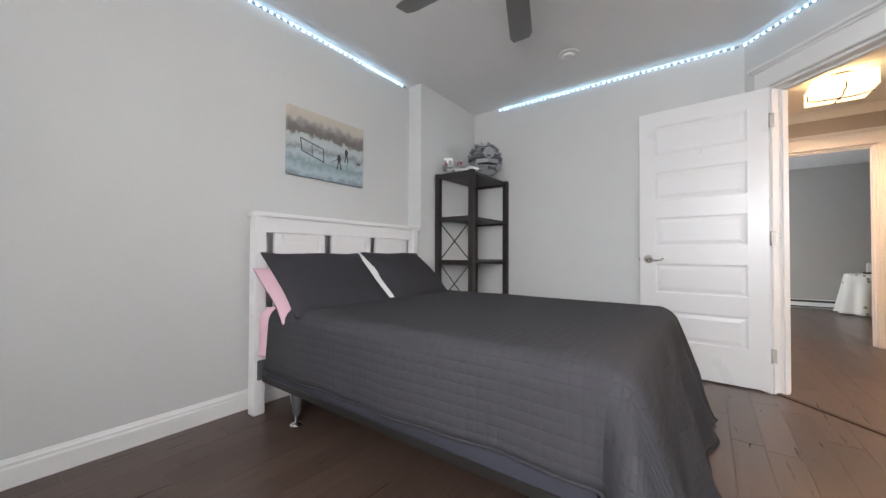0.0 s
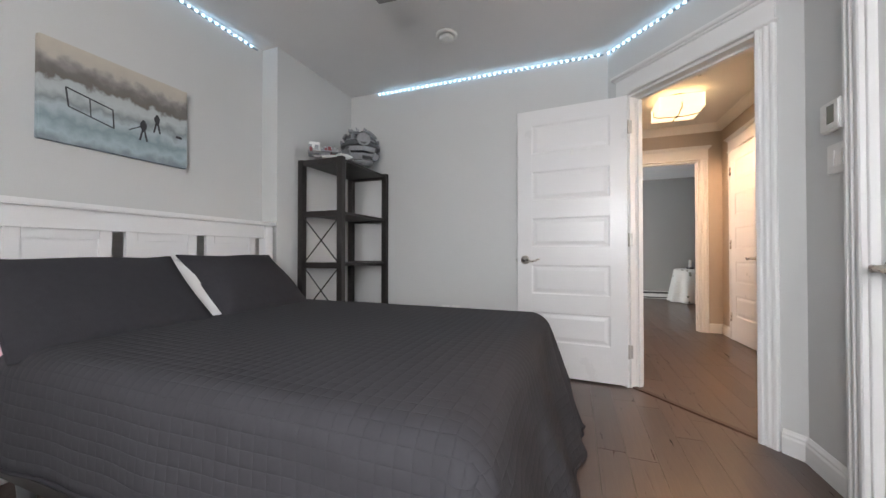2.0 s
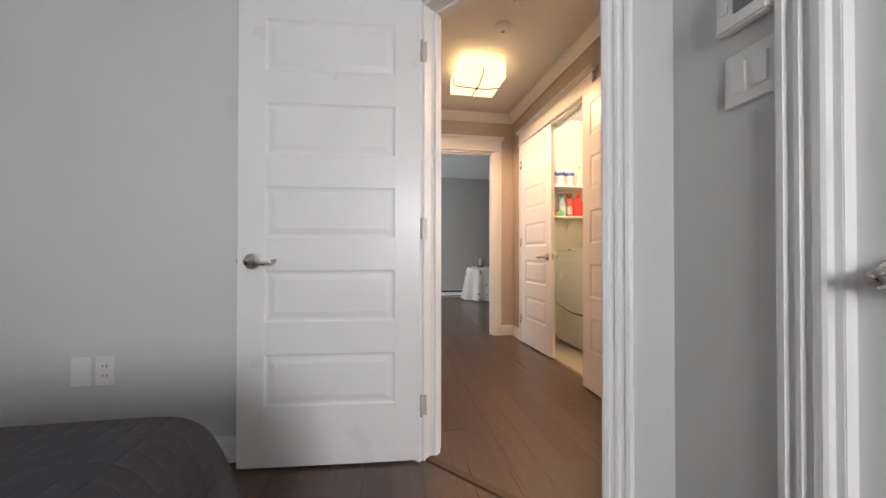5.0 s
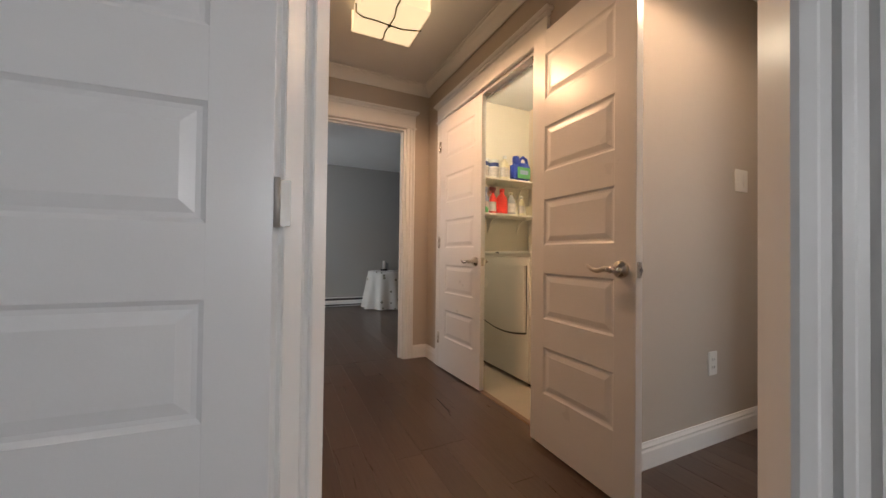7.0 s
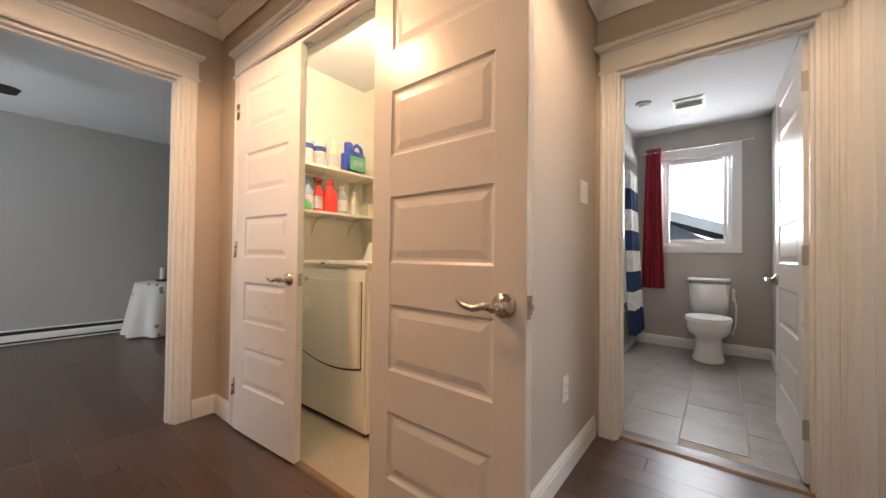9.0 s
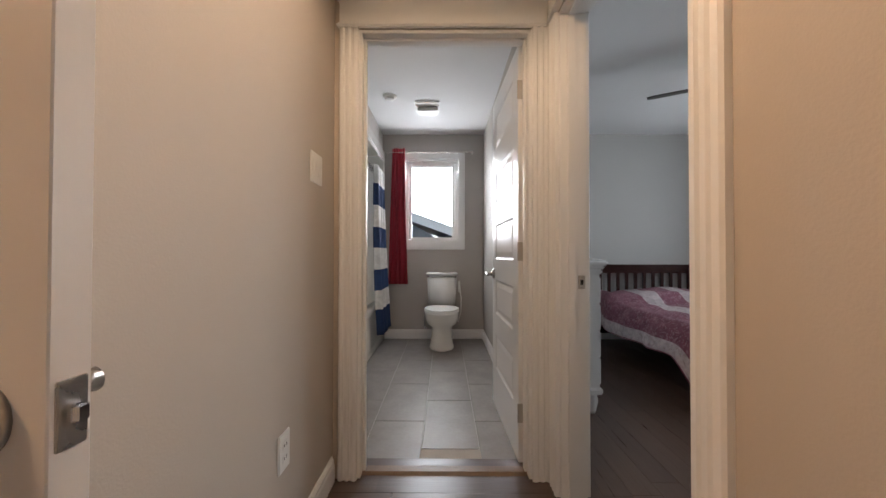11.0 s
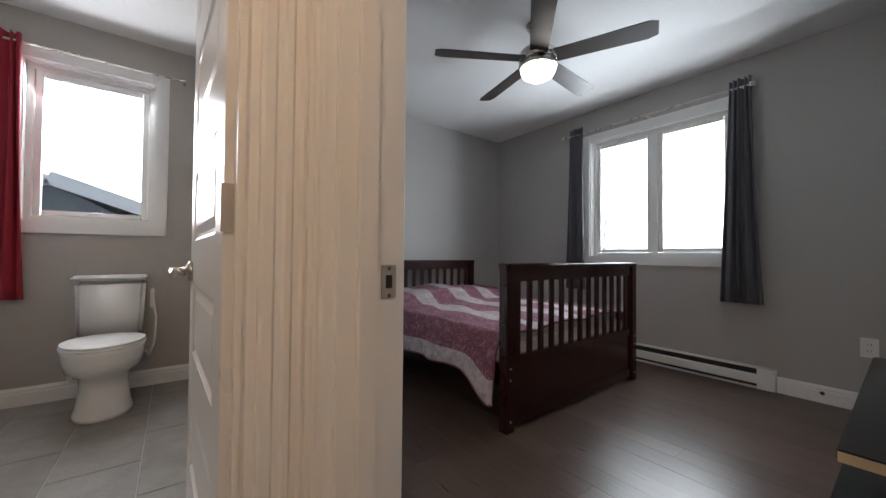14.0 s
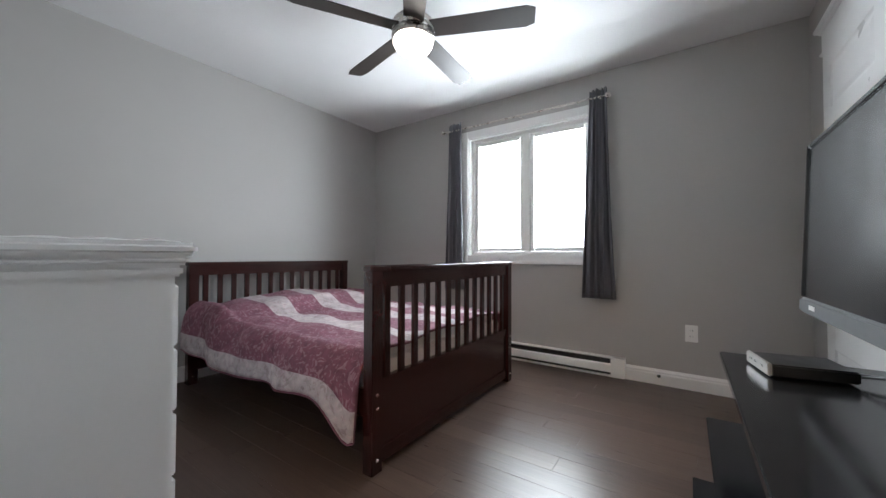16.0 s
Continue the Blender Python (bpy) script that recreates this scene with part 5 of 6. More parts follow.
# ---- laundry closet ----
def dryer():
    t = thing("dryer", pose(2.05, 4.60, 0), "cream-white front-loading dryer with a curved drop door", "dryer")
    w, d, h = 0.36, 0.66, 0.94
    part("cabinet", bx(0, d, -w, w, 0.02, h, bev=0.02, seg=3), M_APPL, t)
    part("lid", bx(-0.006, d - 0.1, -w - 0.002, w + 0.002, h, h + 0.022, bev=0.008, seg=3), M_APPL, t)
    con = part("console", extrude(B(), [(0, 0), (-0.11, 0), (-0.045, 0.16), (0, 0.16)], (d, -w, h), (d, w, h), (1, 0, 0)), M_APPL, t, "sloping control console")
    kn = lathe(B(), [(0.028, 0), (0.026, 0.02), (0.012, 0.024)], 16, m=pose(d - 0.085, 0.1, h + 0.08, 0, -60, 0))
    part("dial", kn, M_GREYP, con)
    bm = B()
    n = 14
    out = [(-w + 0.05, 0.86), (w - 0.02, 0.86), (w - 0.02, 0.41)]
    out += [(w - 0.02 - (2 * w - 0.07) * i / n, 0.41 - 0.06 * math.sin(math.pi * i / n * 0.85)) for i in range(1, n + 1)]
    cy, cz = sum(y for y, z in out) / len(out), sum(z for y, z in out) / len(out)
    # dark sheet just larger than the door, drawing the shade in its gap
    gap = B()
    ga = [gap.verts.new((-0.0015, cy + (y - cy) * 1.022, cz + (z - cz) * 1.022 - 0.012)) for y, z in out]
    gb = [gap.verts.new((0.002, v.co.y, v.co.z)) for v in ga]
    gap.faces.new(ga)
    for i in range(len(ga)):
        gap.faces.new((ga[i], gb[i], gb[(i + 1) % len(ga)], ga[(i + 1) % len(ga)]))
    bmesh.ops.recalc_face_normals(gap, faces=gap.faces)
    part("door_gap", gap, M_DARKP, t, "dark rim standing in for the shade round the door")
    a = [bm.verts.new((-0.016, y, z)) for y, z in out]
    b = [bm.verts.new((0.004, y, z)) for y, z in out]
    k = len(out)
    bm.faces.new(a)
    for i in range(k):
        bm.faces.new((a[i], b[i], b[(i + 1) % k], a[(i + 1) % k]))
    bmesh.ops.recalc_face_normals(bm, faces=bm.faces)
    bmesh.ops.bevel(bm, geom=[e for e in bm.edges if all(v.co.x < -0.01 for v in e.verts)], offset=0.006, segments=2, affect="EDGES")
    part("drum_door", bm, M_APPL, t, "large door with a curved lower edge")
    part("badge", bx(-0.009, -0.005, 0.03, 0.07, h + 0.006, h + 0.016), M_DARKP, t)
    for y in (-w + 0.05, w - 0.05):
        for x in (0.05, d - 0.05):
            part("foot", lathe(B(), [(0.02, 0), (0.02, 0.012), (0.012, 0.022)], 12, (x, y, 0)), M_DARKP, t)


dryer()


def wall_shelf(z):
    t = thing("wall_shelf", pose(1.79, 5.25, z), "cream painted wall shelf on small brackets", "shelf", "shelves above the dryer")
    part("board", bx(0.0, 1.035, -0.28, 0, -0.018, 0, bev=0.003), M_CREAM, t)
    for x in (0.16, 0.55, 0.9):
        part("bracket", sweep(B(), [(x, -0.002, -0.15), (x, -0.012, -0.1), (x, -0.06, -0.04), (x, -0.15, -0.02)], 0.007, 6), M_CREAM, t)
        part("bracket_plate", bx(x - 0.012, x + 0.012, -0.006, 0, -0.17, -0.02), M_CREAM, t)


S1, S2 = 1.643, 1.315
wall_shelf(S1)
wall_shelf(S2)


def can(x, y, z):
    t = thing("canister", pose(x, y, z), "white canister with a dark blue printed label", "canister", "canisters on the shelf")
    part("can", lathe(B(), [(0.048, 0.001), (0.05, 0.006), (0.048, 0.01), (0.048, 0.17), (0.05, 0.174), (0.043, 0.178)], 24), M_PLASTIC, t, "", True)
    part("paper_band", lathe(B(), [(0.0488, 0.02), (0.0488, 0.105)], 24, cap=False), M_LABEL, t, "printed paper band", True)
    part("stripe", lathe(B(), [(0.0486, 0.115), (0.0486, 0.152)], 24, cap=False), M_NAVYL, t, "dark blue stripe", True)
    part("lid", lathe(B(), [(0.049, 0.172), (0.049, 0.182), (0.04, 0.185)], 24), M_PLASTIC, t, "", True)


def bottle(x, y, z, h, r, mat, capmat, label, band=None, squash=0.7, ang=0.0, trigger=False):
    t = thing("bottle", pose(x, y, z, 0, 0, ang), label, "bottle")
    sq = Matrix.Diagonal((1, squash, 1, 1))
    part("bottle_body", lathe(B(), [(r * 0.92, 0.001), (r, 0.012), (r, h * 0.55), (r * 0.85, h * 0.68), (r * 0.38, h * 0.8), (r * 0.34, h * 0.88)], 20, m=sq), mat, t, "", True)
    cp = part("cap", lathe(B(), [(r * 0.4, h * 0.87), (r * 0.42, h * 0.88), (r * 0.4, h), (r * 0.2, h * 1.005)], 16), capmat, t, "", True)
    if band:
        part("paper_label", lathe(B(), [(r * 1.01, h * 0.12), (r * 1.01, h * 0.5)], 20, m=sq, cap=False), band, t, "", True)
    if trigger:
        part("spray_head", bx(-0.045, 0.03, -0.012, 0.012, h * 0.96, h * 1.1, bev=0.006), capmat, cp)
        part("trigger", sweep(B(), [(-0.02, 0, h * 0.98), (-0.035, 0, h * 0.9), (-0.04, 0, h * 0.82)], 0.006, 6), capmat, cp)
    return t


def jug(x, y, z, ang):
    t = thing("detergent_jug", pose(x, y, z, 0, 0, ang), "large blue laundry detergent jug with a printed label", "detergent jug")
    part("jug_body", bx(-0.105, 0.105, -0.055, 0.055, 0.001, 0.19, bev=0.03, seg=3), M_BLUE, t, "", True)
    part("spout_cap", lathe(B(), [(0.032, 0.18), (0.034, 0.2), (0.034, 0.245), (0.026, 0.252)], 18, (-0.055, 0, 0)), M_BLUE, t, "", True)
    part("grip", sweep(B(), [(-0.02, 0, 0.17), (-0.005, 0, 0.225), (0.035, 0, 0.255), (0.075, 0, 0.235), (0.092, 0, 0.17), (0.09, 0, 0.12)], [0.016, 0.015, 0.015, 0.015, 0.017, 0.018], 10), M_BLUE, t, "moulded carrying handle", True)
    part("paper_label", bx(-0.08, 0.08, -0.058, -0.0535, 0.03, 0.14, bev=0.002), M_GREENL, t, "green and blue label")
    part("label_mark", bx(-0.05, 0.05, -0.0595, -0.0575, 0.07, 0.11), M_LILAC, t)


for x in (1.96, 2.067, 2.174, 2.281):
    can(x, 5.08, S1 + 0.001)
bottle(2.392, 5.06, S1 + 0.001, 0.235, 0.045, M_CREAMP, M_PLASTIC, "cream plastic bottle with a white cap", M_LABEL)
jug(2.59, 5.08, S1 + 0.001, 4)
bottle(2.0, 5.10, S2 + 0.001, 0.13, 0.035, M_REDP, M_DARKP, "small dark red plastic bottle", None)
tagged(part("sponge_box", bx(2.04, 2.115, 5.03, 5.13, S2 + 0.001, S2 + 0.045, bev=0.004), M_ORANGE), "small orange carton on the shelf", "carton")
bottle(2.15, 5.03, S2 + 0.001, 0.075, 0.04, M_GREENL, M_LILAC, "small green and blue plastic tub", None, 1.0)
bottle(2.205, 5.1, S2 + 0.001, 0.235, 0.05, M_LILAC, M_LILAC, "grey-blue trigger spray bottle", M_LABEL, 0.6, 20, True)
bottle(2.285, 5.09, S2 + 0.001, 0.235, 0.042, M_REDB, M_REDP, "red trigger spray bottle", M_LABEL, 0.6, 10, True)
bottle(2.372, 5.07, S2 + 0.001, 0.245, 0.06, M_REDB, M_REDB, "large red bleach bottle", None, 0.75)
bottle(2.485, 5.08, S2 + 0.001, 0.225, 0.05, M_GREYP, M_CREAMP, "clear grey bottle with a paper label", M_LABEL)
bottle(2.59, 5.05, S2 + 0.001, 0.19, 0.032, M_CREAMP, M_PLASTIC, "slim cream bottle with a paper label", M_LABEL)
tagged(part("carton", bx(2.68, 2.76, 4.99, 5.10, S2 + 0.001, S2 + 0.1, bev=0.004), M_CREAMP), "small cream cardboard carton on the shelf", "carton")
lg = thing("ceiling_lamp", pose(1.93, 4.36, H), "lit round flush ceiling lamp", "ceiling lamp")
part("base", lathe(B(), [(0.13, 0), (0.13, -0.02), (0.12, -0.025)], 28), M_PLASTIC, lg, "", True)
part("globe", lathe(B(), [(0.12, -0.022), (0.115, -0.05), (0.07, -0.08), (0.001, -0.09)], 28), M_LAUNLITE, lg, "glowing glass bowl", True)

# ---- bathroom ----
def toilet():
    t = thing("toilet", pose(5.57, 2.828, 0), "white two-piece porcelain toilet, lid down", "toilet")
    tank = part("tank", bx(-0.185, 0, -0.172, 0.172, 0.40, 0.765, bev=0.025, seg=4), M_PORC, t, "", True)
    for v in tank.data.vertices:
        k = (v.co.z - 0.40) / 0.365
        v.co.y *= 0.9 + 0.1 * k
    part("tank_lid", bx(-0.2, 0.004, -0.184, 0.184, 0.765, 0.80, bev=0.012, seg=3), M_PORC, tank, "", True)
    part("flush_button", lathe(B(), [(0.022, 0.799), (0.022, 0.807), (0.016, 0.809)], 16, (-0.1, 0, 0)), M_CHROME, tank, "chrome flush button")

    def oval(sx, sy, z, cx, sq=1.0):
        return [(cx - sx * math.cos(a) * (1.0 if math.cos(a) > 0 else 0.72), sy * math.sin(a), z) for a in [2 * math.pi * i / 32 for i in range(32)]]
    bm = B()
    rings = [oval(0.19, 0.135, 0.0, -0.37), oval(0.19, 0.135, 0.02, -0.37), oval(0.172, 0.122, 0.06, -0.37), oval(0.155, 0.108, 0.16, -0.37), oval(0.16, 0.112, 0.235, -0.375), oval(0.225, 0.165, 0.275, -0.39), oval(0.245, 0.18, 0.33, -0.392), oval(0.25, 0.185, 0.385, -0.395), oval(0.25, 0.185, 0.40, -0.395), oval(0.2, 0.14, 0.402, -0.395)]
    rv = [[bm.verts.new(p) for p in r] for r in rings]
    for a, b in zip(rv, rv[1:]):
        for i in range(32):
            bm.faces.new((a[i], b[i], b[(i + 1) % 32], a[(i + 1) % 32]))
    bm.faces.new(rv[0])
    bm.faces.new(rv[-1][::-1])
    bmesh.ops.recalc_face_normals(bm, faces=bm.faces)
    part("bowl", bm, M_PORC, t, "", True)
    part("neck", bx(-0.26, -0.02, -0.09, 0.09, 0.05, 0.405, bev=0.03, seg=3), M_PORC, t, "", True)
    for nm, z0, z1, k in (("seat", 0.403, 0.418, 1.02), ("lid", 0.419, 0.436, 1.0)):
        bm = B()
        r0, r1, r2 = oval(0.25 * k, 0.187 * k, z0, -0.39), oval(0.25 * k, 0.187 * k, z1 - 0.006, -0.39), oval(0.235 * k, 0.172 * k, z1, -0.39)
        rv = [[bm.verts.new(p) for p in r] for r in (r0, r1, r2)]
        for a, b in zip(rv, rv[1:]):
            for i in range(32):
                bm.faces.new((a[i], b[i], b[(i + 1) % 32], a[(i + 1) % 32]))
        bm.faces.new(rv[0])
        bm.faces.new(rv[-1])
        bmesh.ops.recalc_face_normals(bm, faces=bm.faces)
        part(nm, bm, M_PLASTIC, t, "", False)
    part("water_hose", sweep(B(), [(-0.06, 0.17, 0.40), (-0.06, 0.2, 0.3), (-0.03, 0.21, 0.2), (-0.01, 0.2, 0.14)], 0.006, 8), M_GREYP, t, "braided supply hose", True)
    part("stop_valve", bx(-0.035, 0.008, 0.185, 0.215, 0.12, 0.155, bev=0.006), M_CHROME, t)
    part("spray_hose", sweep(B(), [(-0.06, -0.2, 0.66), (-0.08, -0.225, 0.5), (-0.1, -0.22, 0.34), (-0.07, -0.19, 0.22), (-0.03, -0.17, 0.26)], 0.008, 8), M_PLASTIC, t, "white bidet spray hose", True)
    part("spray_wand", bx(-0.075, -0.05, -0.215, -0.19, 0.56, 0.70, bev=0.008), M_PLASTIC, t)


toilet()


def tub():
    x0, x1, y0, y1 = 4.068, E - 0.002, 3.535, BN - 0.002
    t = thing("bathtub", pose(0, 0, 0), "white moulded bathtub and shower surround in an alcove", "bathtub")
    bm = B()
    prof = [(y0 - 0.012, 0.0), (y0 - 0.012, 0.02), (y0 + 0.012, 0.05), (y0 + 0.012, 0.38), (y0 - 0.01, 0.43), (y0 - 0.006, 0.455), (y0 + 0.012, 0.465), (y0 + 0.08, 0.462), (y0 + 0.11, 0.44), (y0 + 0.15, 0.12), (y0 + 0.25, 0.09), (y1 - 0.2, 0.09), (y1 - 0.1, 0.14), (y1 - 0.07, 0.44), (y1 - 0.02, 0.462)]
    xs = [x0, x1]
    g = [[bm.verts.new((x, y, z)) for y, z in prof] for x in xs]
    for i in range(len(prof) - 1):
        bm.faces.new((g[0][i], g[1][i], g[1][i + 1], g[0][i + 1]))
    bmesh.ops.recalc_face_normals(bm, faces=bm.faces)
    bmesh.ops.solidify(bm, geom=bm.faces[:], thickness=0.006)
    part("tub_shell", bm, M_ACRYL, t, "", True)
    part("back_panel", bx(x0 + 0.03, x1 - 0.03, y1 - 0.03, y1, 0.46, 2.19, bev=0.004), M_ACRYL, t)
    for a in (x0, x1 - 0.03):
        part("end_panel", bx(a, a + 0.03, y0 + 0.02, y1 - 0.002, 0.1, 2.19, bev=0.004), M_ACRYL, t)
    part("soap_ledge", bx(x0 + 0.3, x1 - 0.3, y1 - 0.10, y1 - 0.028, 0.95, 0.98, bev=0.01, seg=3), M_ACRYL, t)
    part("roof_panel", bx(x0, x1, y0 + 0.055, y1, 2.19, 2.22, bev=0.004), M_ACRYL, t)
    for a, b in ((x0 - 0.02, x0 + 0.045), (x1 - 0.05, x1)):
        part("flange", bx(a, b, y0 - 0.012, y0 + 0.02, 0.44, 2.25, bev=0.012, seg=3), M_ACRYL, t)
    part("top_flange", bx(x0 - 0.02, x1, y0 - 0.014, y0 + 0.02, 2.12, 2.25, bev=0.012, seg=3), M_ACRYL, t)
    part("faucet", sweep(B(), [(x0 + 0.03, 3.9, 0.62), (x0 + 0.12, 3.9, 0.62), (x0 + 0.14, 3.9, 0.59)], 0.018, 12), M_CHROME, t, "chrome tub spout", True)


tub()
sr = thing("shower_rod", pose(4.075, 3.56, 1.915), "chrome shower curtain rod", "curtain rod")
part("rod", lathe(B(), [(0.0125, 0.0), (0.0125, 1.50)], 14, m=pose(0, 0, 0, 0, 90, 0)), M_CHROME, sr, "", True)
for x in (0.0, 1.485):
    part("flange", lathe(B(), [(0.03, 0), (0.028, 0.012), (0.016, 0.016)], 16, m=pose(x, 0, 0, 0, 90, 0)), M_CHROME, sr)


def drape(name, m, w_top, w_bot, h, folds, depth, mat, label, n=90, flare=0.0, lean=0.0):
    """A pleated curtain hanging h down from its origin; x along the rod."""
    def fn(u, v):
        w = w_top + (w_bot - w_top) * v ** 1.2
        ph = u * folds * 2 * math.pi
        d = depth * (0.7 + 0.5 * v)
        x = (u - 0.5) * w + 0.006 * math.sin(ph * 0.5 + 3 * v) + lean * v
        y = d * math.sin(ph + 0.5 * math.sin(3.1 * v + u * 4)) + 0.25 * d * math.sin(2.3 * ph + 1) - flare * v * v
        return (x, y, -h * v + 0.004 * math.sin(ph))
    ob = part(name, sheet(B(), n, 30, fn, 0.003), mat, None, "", True)
    ob.matrix_world = m
    return tagged(ob, label, "curtain")


NAVY, WHITE = (0.018, 0.045, 0.13), (0.74, 0.74, 0.72)
hh = 1.73
bands = []
for i, (z, c) in enumerate(zip([-1.48, -1.285, -1.07, -0.855, -0.64, -0.415, -0.195, 0.1], (NAVY, WHITE) * 4)):
    bands.append((z, c))
M_STRIPE = striped("navy_white_stripes", "Z", bands, 0.15)
sc = drape("shower_curtain", pose(5.08, 3.50, 1.925), 0.42, 0.5, hh, 7, 0.03, M_STRIPE, "navy and white striped shower curtain pulled aside", flare=0.05, lean=0.06)
M_LINER = bpy.data.materials.new("translucent_liner")
M_LINER.use_nodes = True
lnn = M_LINER.node_tree.nodes
l1, l2, l3 = lnn.new("ShaderNodeBsdfTranslucent"), lnn.new("ShaderNodeMixShader"), lnn.new("ShaderNodeBsdfTransparent")
l4 = lnn.new("ShaderNodeMixShader")
l1.inputs[0].default_value = (0.9, 0.9, 0.88, 1)
lnn["Principled BSDF"].inputs["Base Color"].default_value = (0.85, 0.85, 0.83, 1)
l2.inputs[0].default_value, l4.inputs[0].default_value = 0.55, 0.3
for a, b in ((lnn["Principled BSDF"].outputs[0], l2.inputs[1]), (l1.outputs[0], l2.inputs[2]), (l2.outputs[0], l4.inputs[1]), (l3.outputs[0], l4.inputs[2]), (l4.outputs[0], lnn["Material Output"].inputs[0])):
    M_LINER.node_tree.links.new(a, b)
ln_ = drape("curtain_liner", pose(4.88, 3.64, 1.91), 0.2, 0.42, 1.42, 3, 0.014, M_LINER, "translucent white shower curtain liner hanging inside the tub", lean=-0.05)
for i in range(9):
    r_ = thing("curtain_ring", pose(4.89 + i * 0.048, 3.56, 1.912, 90, 0, 90), "chrome shower curtain ring", "curtain ring", "curtain rings")
    part("ring", sweep(B(), [(0.022 * math.cos(a), 0.022 * math.sin(a) - 0.006, 0) for a in [6.283 * k / 12 for k in range(13)]], 0.0022, 5), M_CHROME, r_)

cr = thing("curtain_rod", pose(E - 0.06, 0, 2.222), "thin grey curtain rod with end brackets", "curtain rod")
part("rod", sweep(B(), [(0, 2.47, 0), (0, 3.50, 0)], 0.007, 10), M_NICKEL, cr)
for y in (2.47, 3.49):
    part("bracket", bx(-0.008, 0.058, y - 0.008, y + 0.008, -0.012, 0.012, bev=0.003), M_NICKEL, cr)
drape("window_curtain", pose(E - 0.062, 3.345, 2.27, 0, 0, 90), 0.15, 0.23, 1.615, 4, 0.022, M_REDC, "crimson curtain gathered at the window's side", 60)
fv = thing("bath_fan", pose(4.76, 2.965, H), "white bathroom exhaust fan cover on the ceiling", "exhaust fan")
part("grille", bx(-0.124, -0.026, -0.112, 0.112, -0.0135, -0.011), M_VINYL, fv, "beige slatted intake")
part("housing", bx(-0.13, 0.13, -0.12, 0.12, -0.012, 0, bev=0.004), M_PLASTIC, fv)
for i in range(6):
    part("slat", bx(-0.12, -0.03, -0.105 + i * 0.036, -0.09 + i * 0.036, -0.0155, -0.011), M_VINYL, fv)
part("lens", bx(-0.02, 0.12, -0.1, 0.1, -0.05, -0.012, bev=0.008), M_PLASTIC, fv, "white plastic light cover")
round_vent(pose(4.54, 3.30, H), "round white plastic ceiling air vent", r=0.065)

# ---- second bedroom ----
def bed():
    t = thing("bed", pose(0, 0, 0), "dark cherry wooden bed with slatted head and footboard", "bed")
    y0, y1 = -0.365, 1.098

    def board(name, xa, xb, h, zp, z0):
        bd = part(name, bx(xa, xb, y0 + 0.02, y1 - 0.02, zp - 0.05, zp, bev=0.004), M_CHERRY, t)
        for y in (y0, y1 - 0.065):
            part("post", bx(xa - 0.012, xb + 0.012, y, y + 0.065, 0, h - 0.03, bev=0.004), M_CHERRY, bd)
        part("top_rail", bx(xa - 0.014, xb + 0.014, y0 - 0.008, y1 + 0.008, h - 0.03, h, bev=0.006, seg=3), M_CHERRY, bd)
        part("upper_rail", bx(xa, xb, y0 + 0.065, y1 - 0.065, h - 0.1, h - 0.03, bev=0.002), M_CHERRY, bd)
        part("panel", bx(xa + 0.008, xb - 0.008, y0 + 0.06, y1 - 0.06, z0 + 0.06, zp - 0.04), M_CHERRY, bd)
        part("lower_rail", bx(xa, xb, y0 + 0.065, y1 - 0.065, z0, z0 + 0.07, bev=0.004), M_CHERRY, bd)
        n = 13
        for i in range(n):
            y = y0 + 0.065 + (y1 - y0 - 0.13) * (i + 0.5) / n
            part("slat", bx(xa + 0.008, xb - 0.008, y - 0.019, y + 0.019, zp, h - 0.098, bev=0.003, seg=1), M_CHERRY, bd)
        for y in (y0 + 0.032, y1 - 0.032):
            for z in (0.06, 0.28, 0.34):
                part("bolt", lathe(B(), [(0.007, 0), (0.005, 0.003)], 10, m=pose(xa - 0.012, y, z, 0, -90, 0)), M_NICKEL, bd)
        return bd
    board("footboard", 3.586, 3.621, 0.905, 0.40, 0.03)
    board("headboard", 5.46, 5.495, 0.895, 0.42, 0.1)
    for y in (y0 + 0.01, y1 - 0.035):
        part("side_rail", bx(3.633, 5.448, y, y + 0.025, 0.24, 0.36, bev=0.003), M_CHERRY, t)
    for x in (3.9, 4.4, 4.9, 5.3):
        part("bed_slat", bx(x, x + 0.08, y0 + 0.04, y1 - 0.04, 0.25, 0.268), M_OAK, t)


bed()
tagged(part("mattress", bx(3.645, 5.44, -0.325, 1.06, 0.27, 0.50, bev=0.05, seg=4), M_WHITEC), "white mattress in the wooden bed", "mattress")

MAUVE, PALE = (0.175, 0.062, 0.092), (0.43, 0.38, 0.385)
M_COMF = striped("mauve_floral_stripes", "Y", [(-0.13, PALE), (0.20, MAUVE), (0.36, PALE), (0.56, MAUVE), (0.72, PALE), (0.94, MAUVE), (1.11, PALE), (1.57, MAUVE), (2.2, PALE)], 0.5, 45, "UV", (0.35, 1.6))
cn, ck = M_COMF.node_tree.nodes, M_COMF.node_tree.links.new
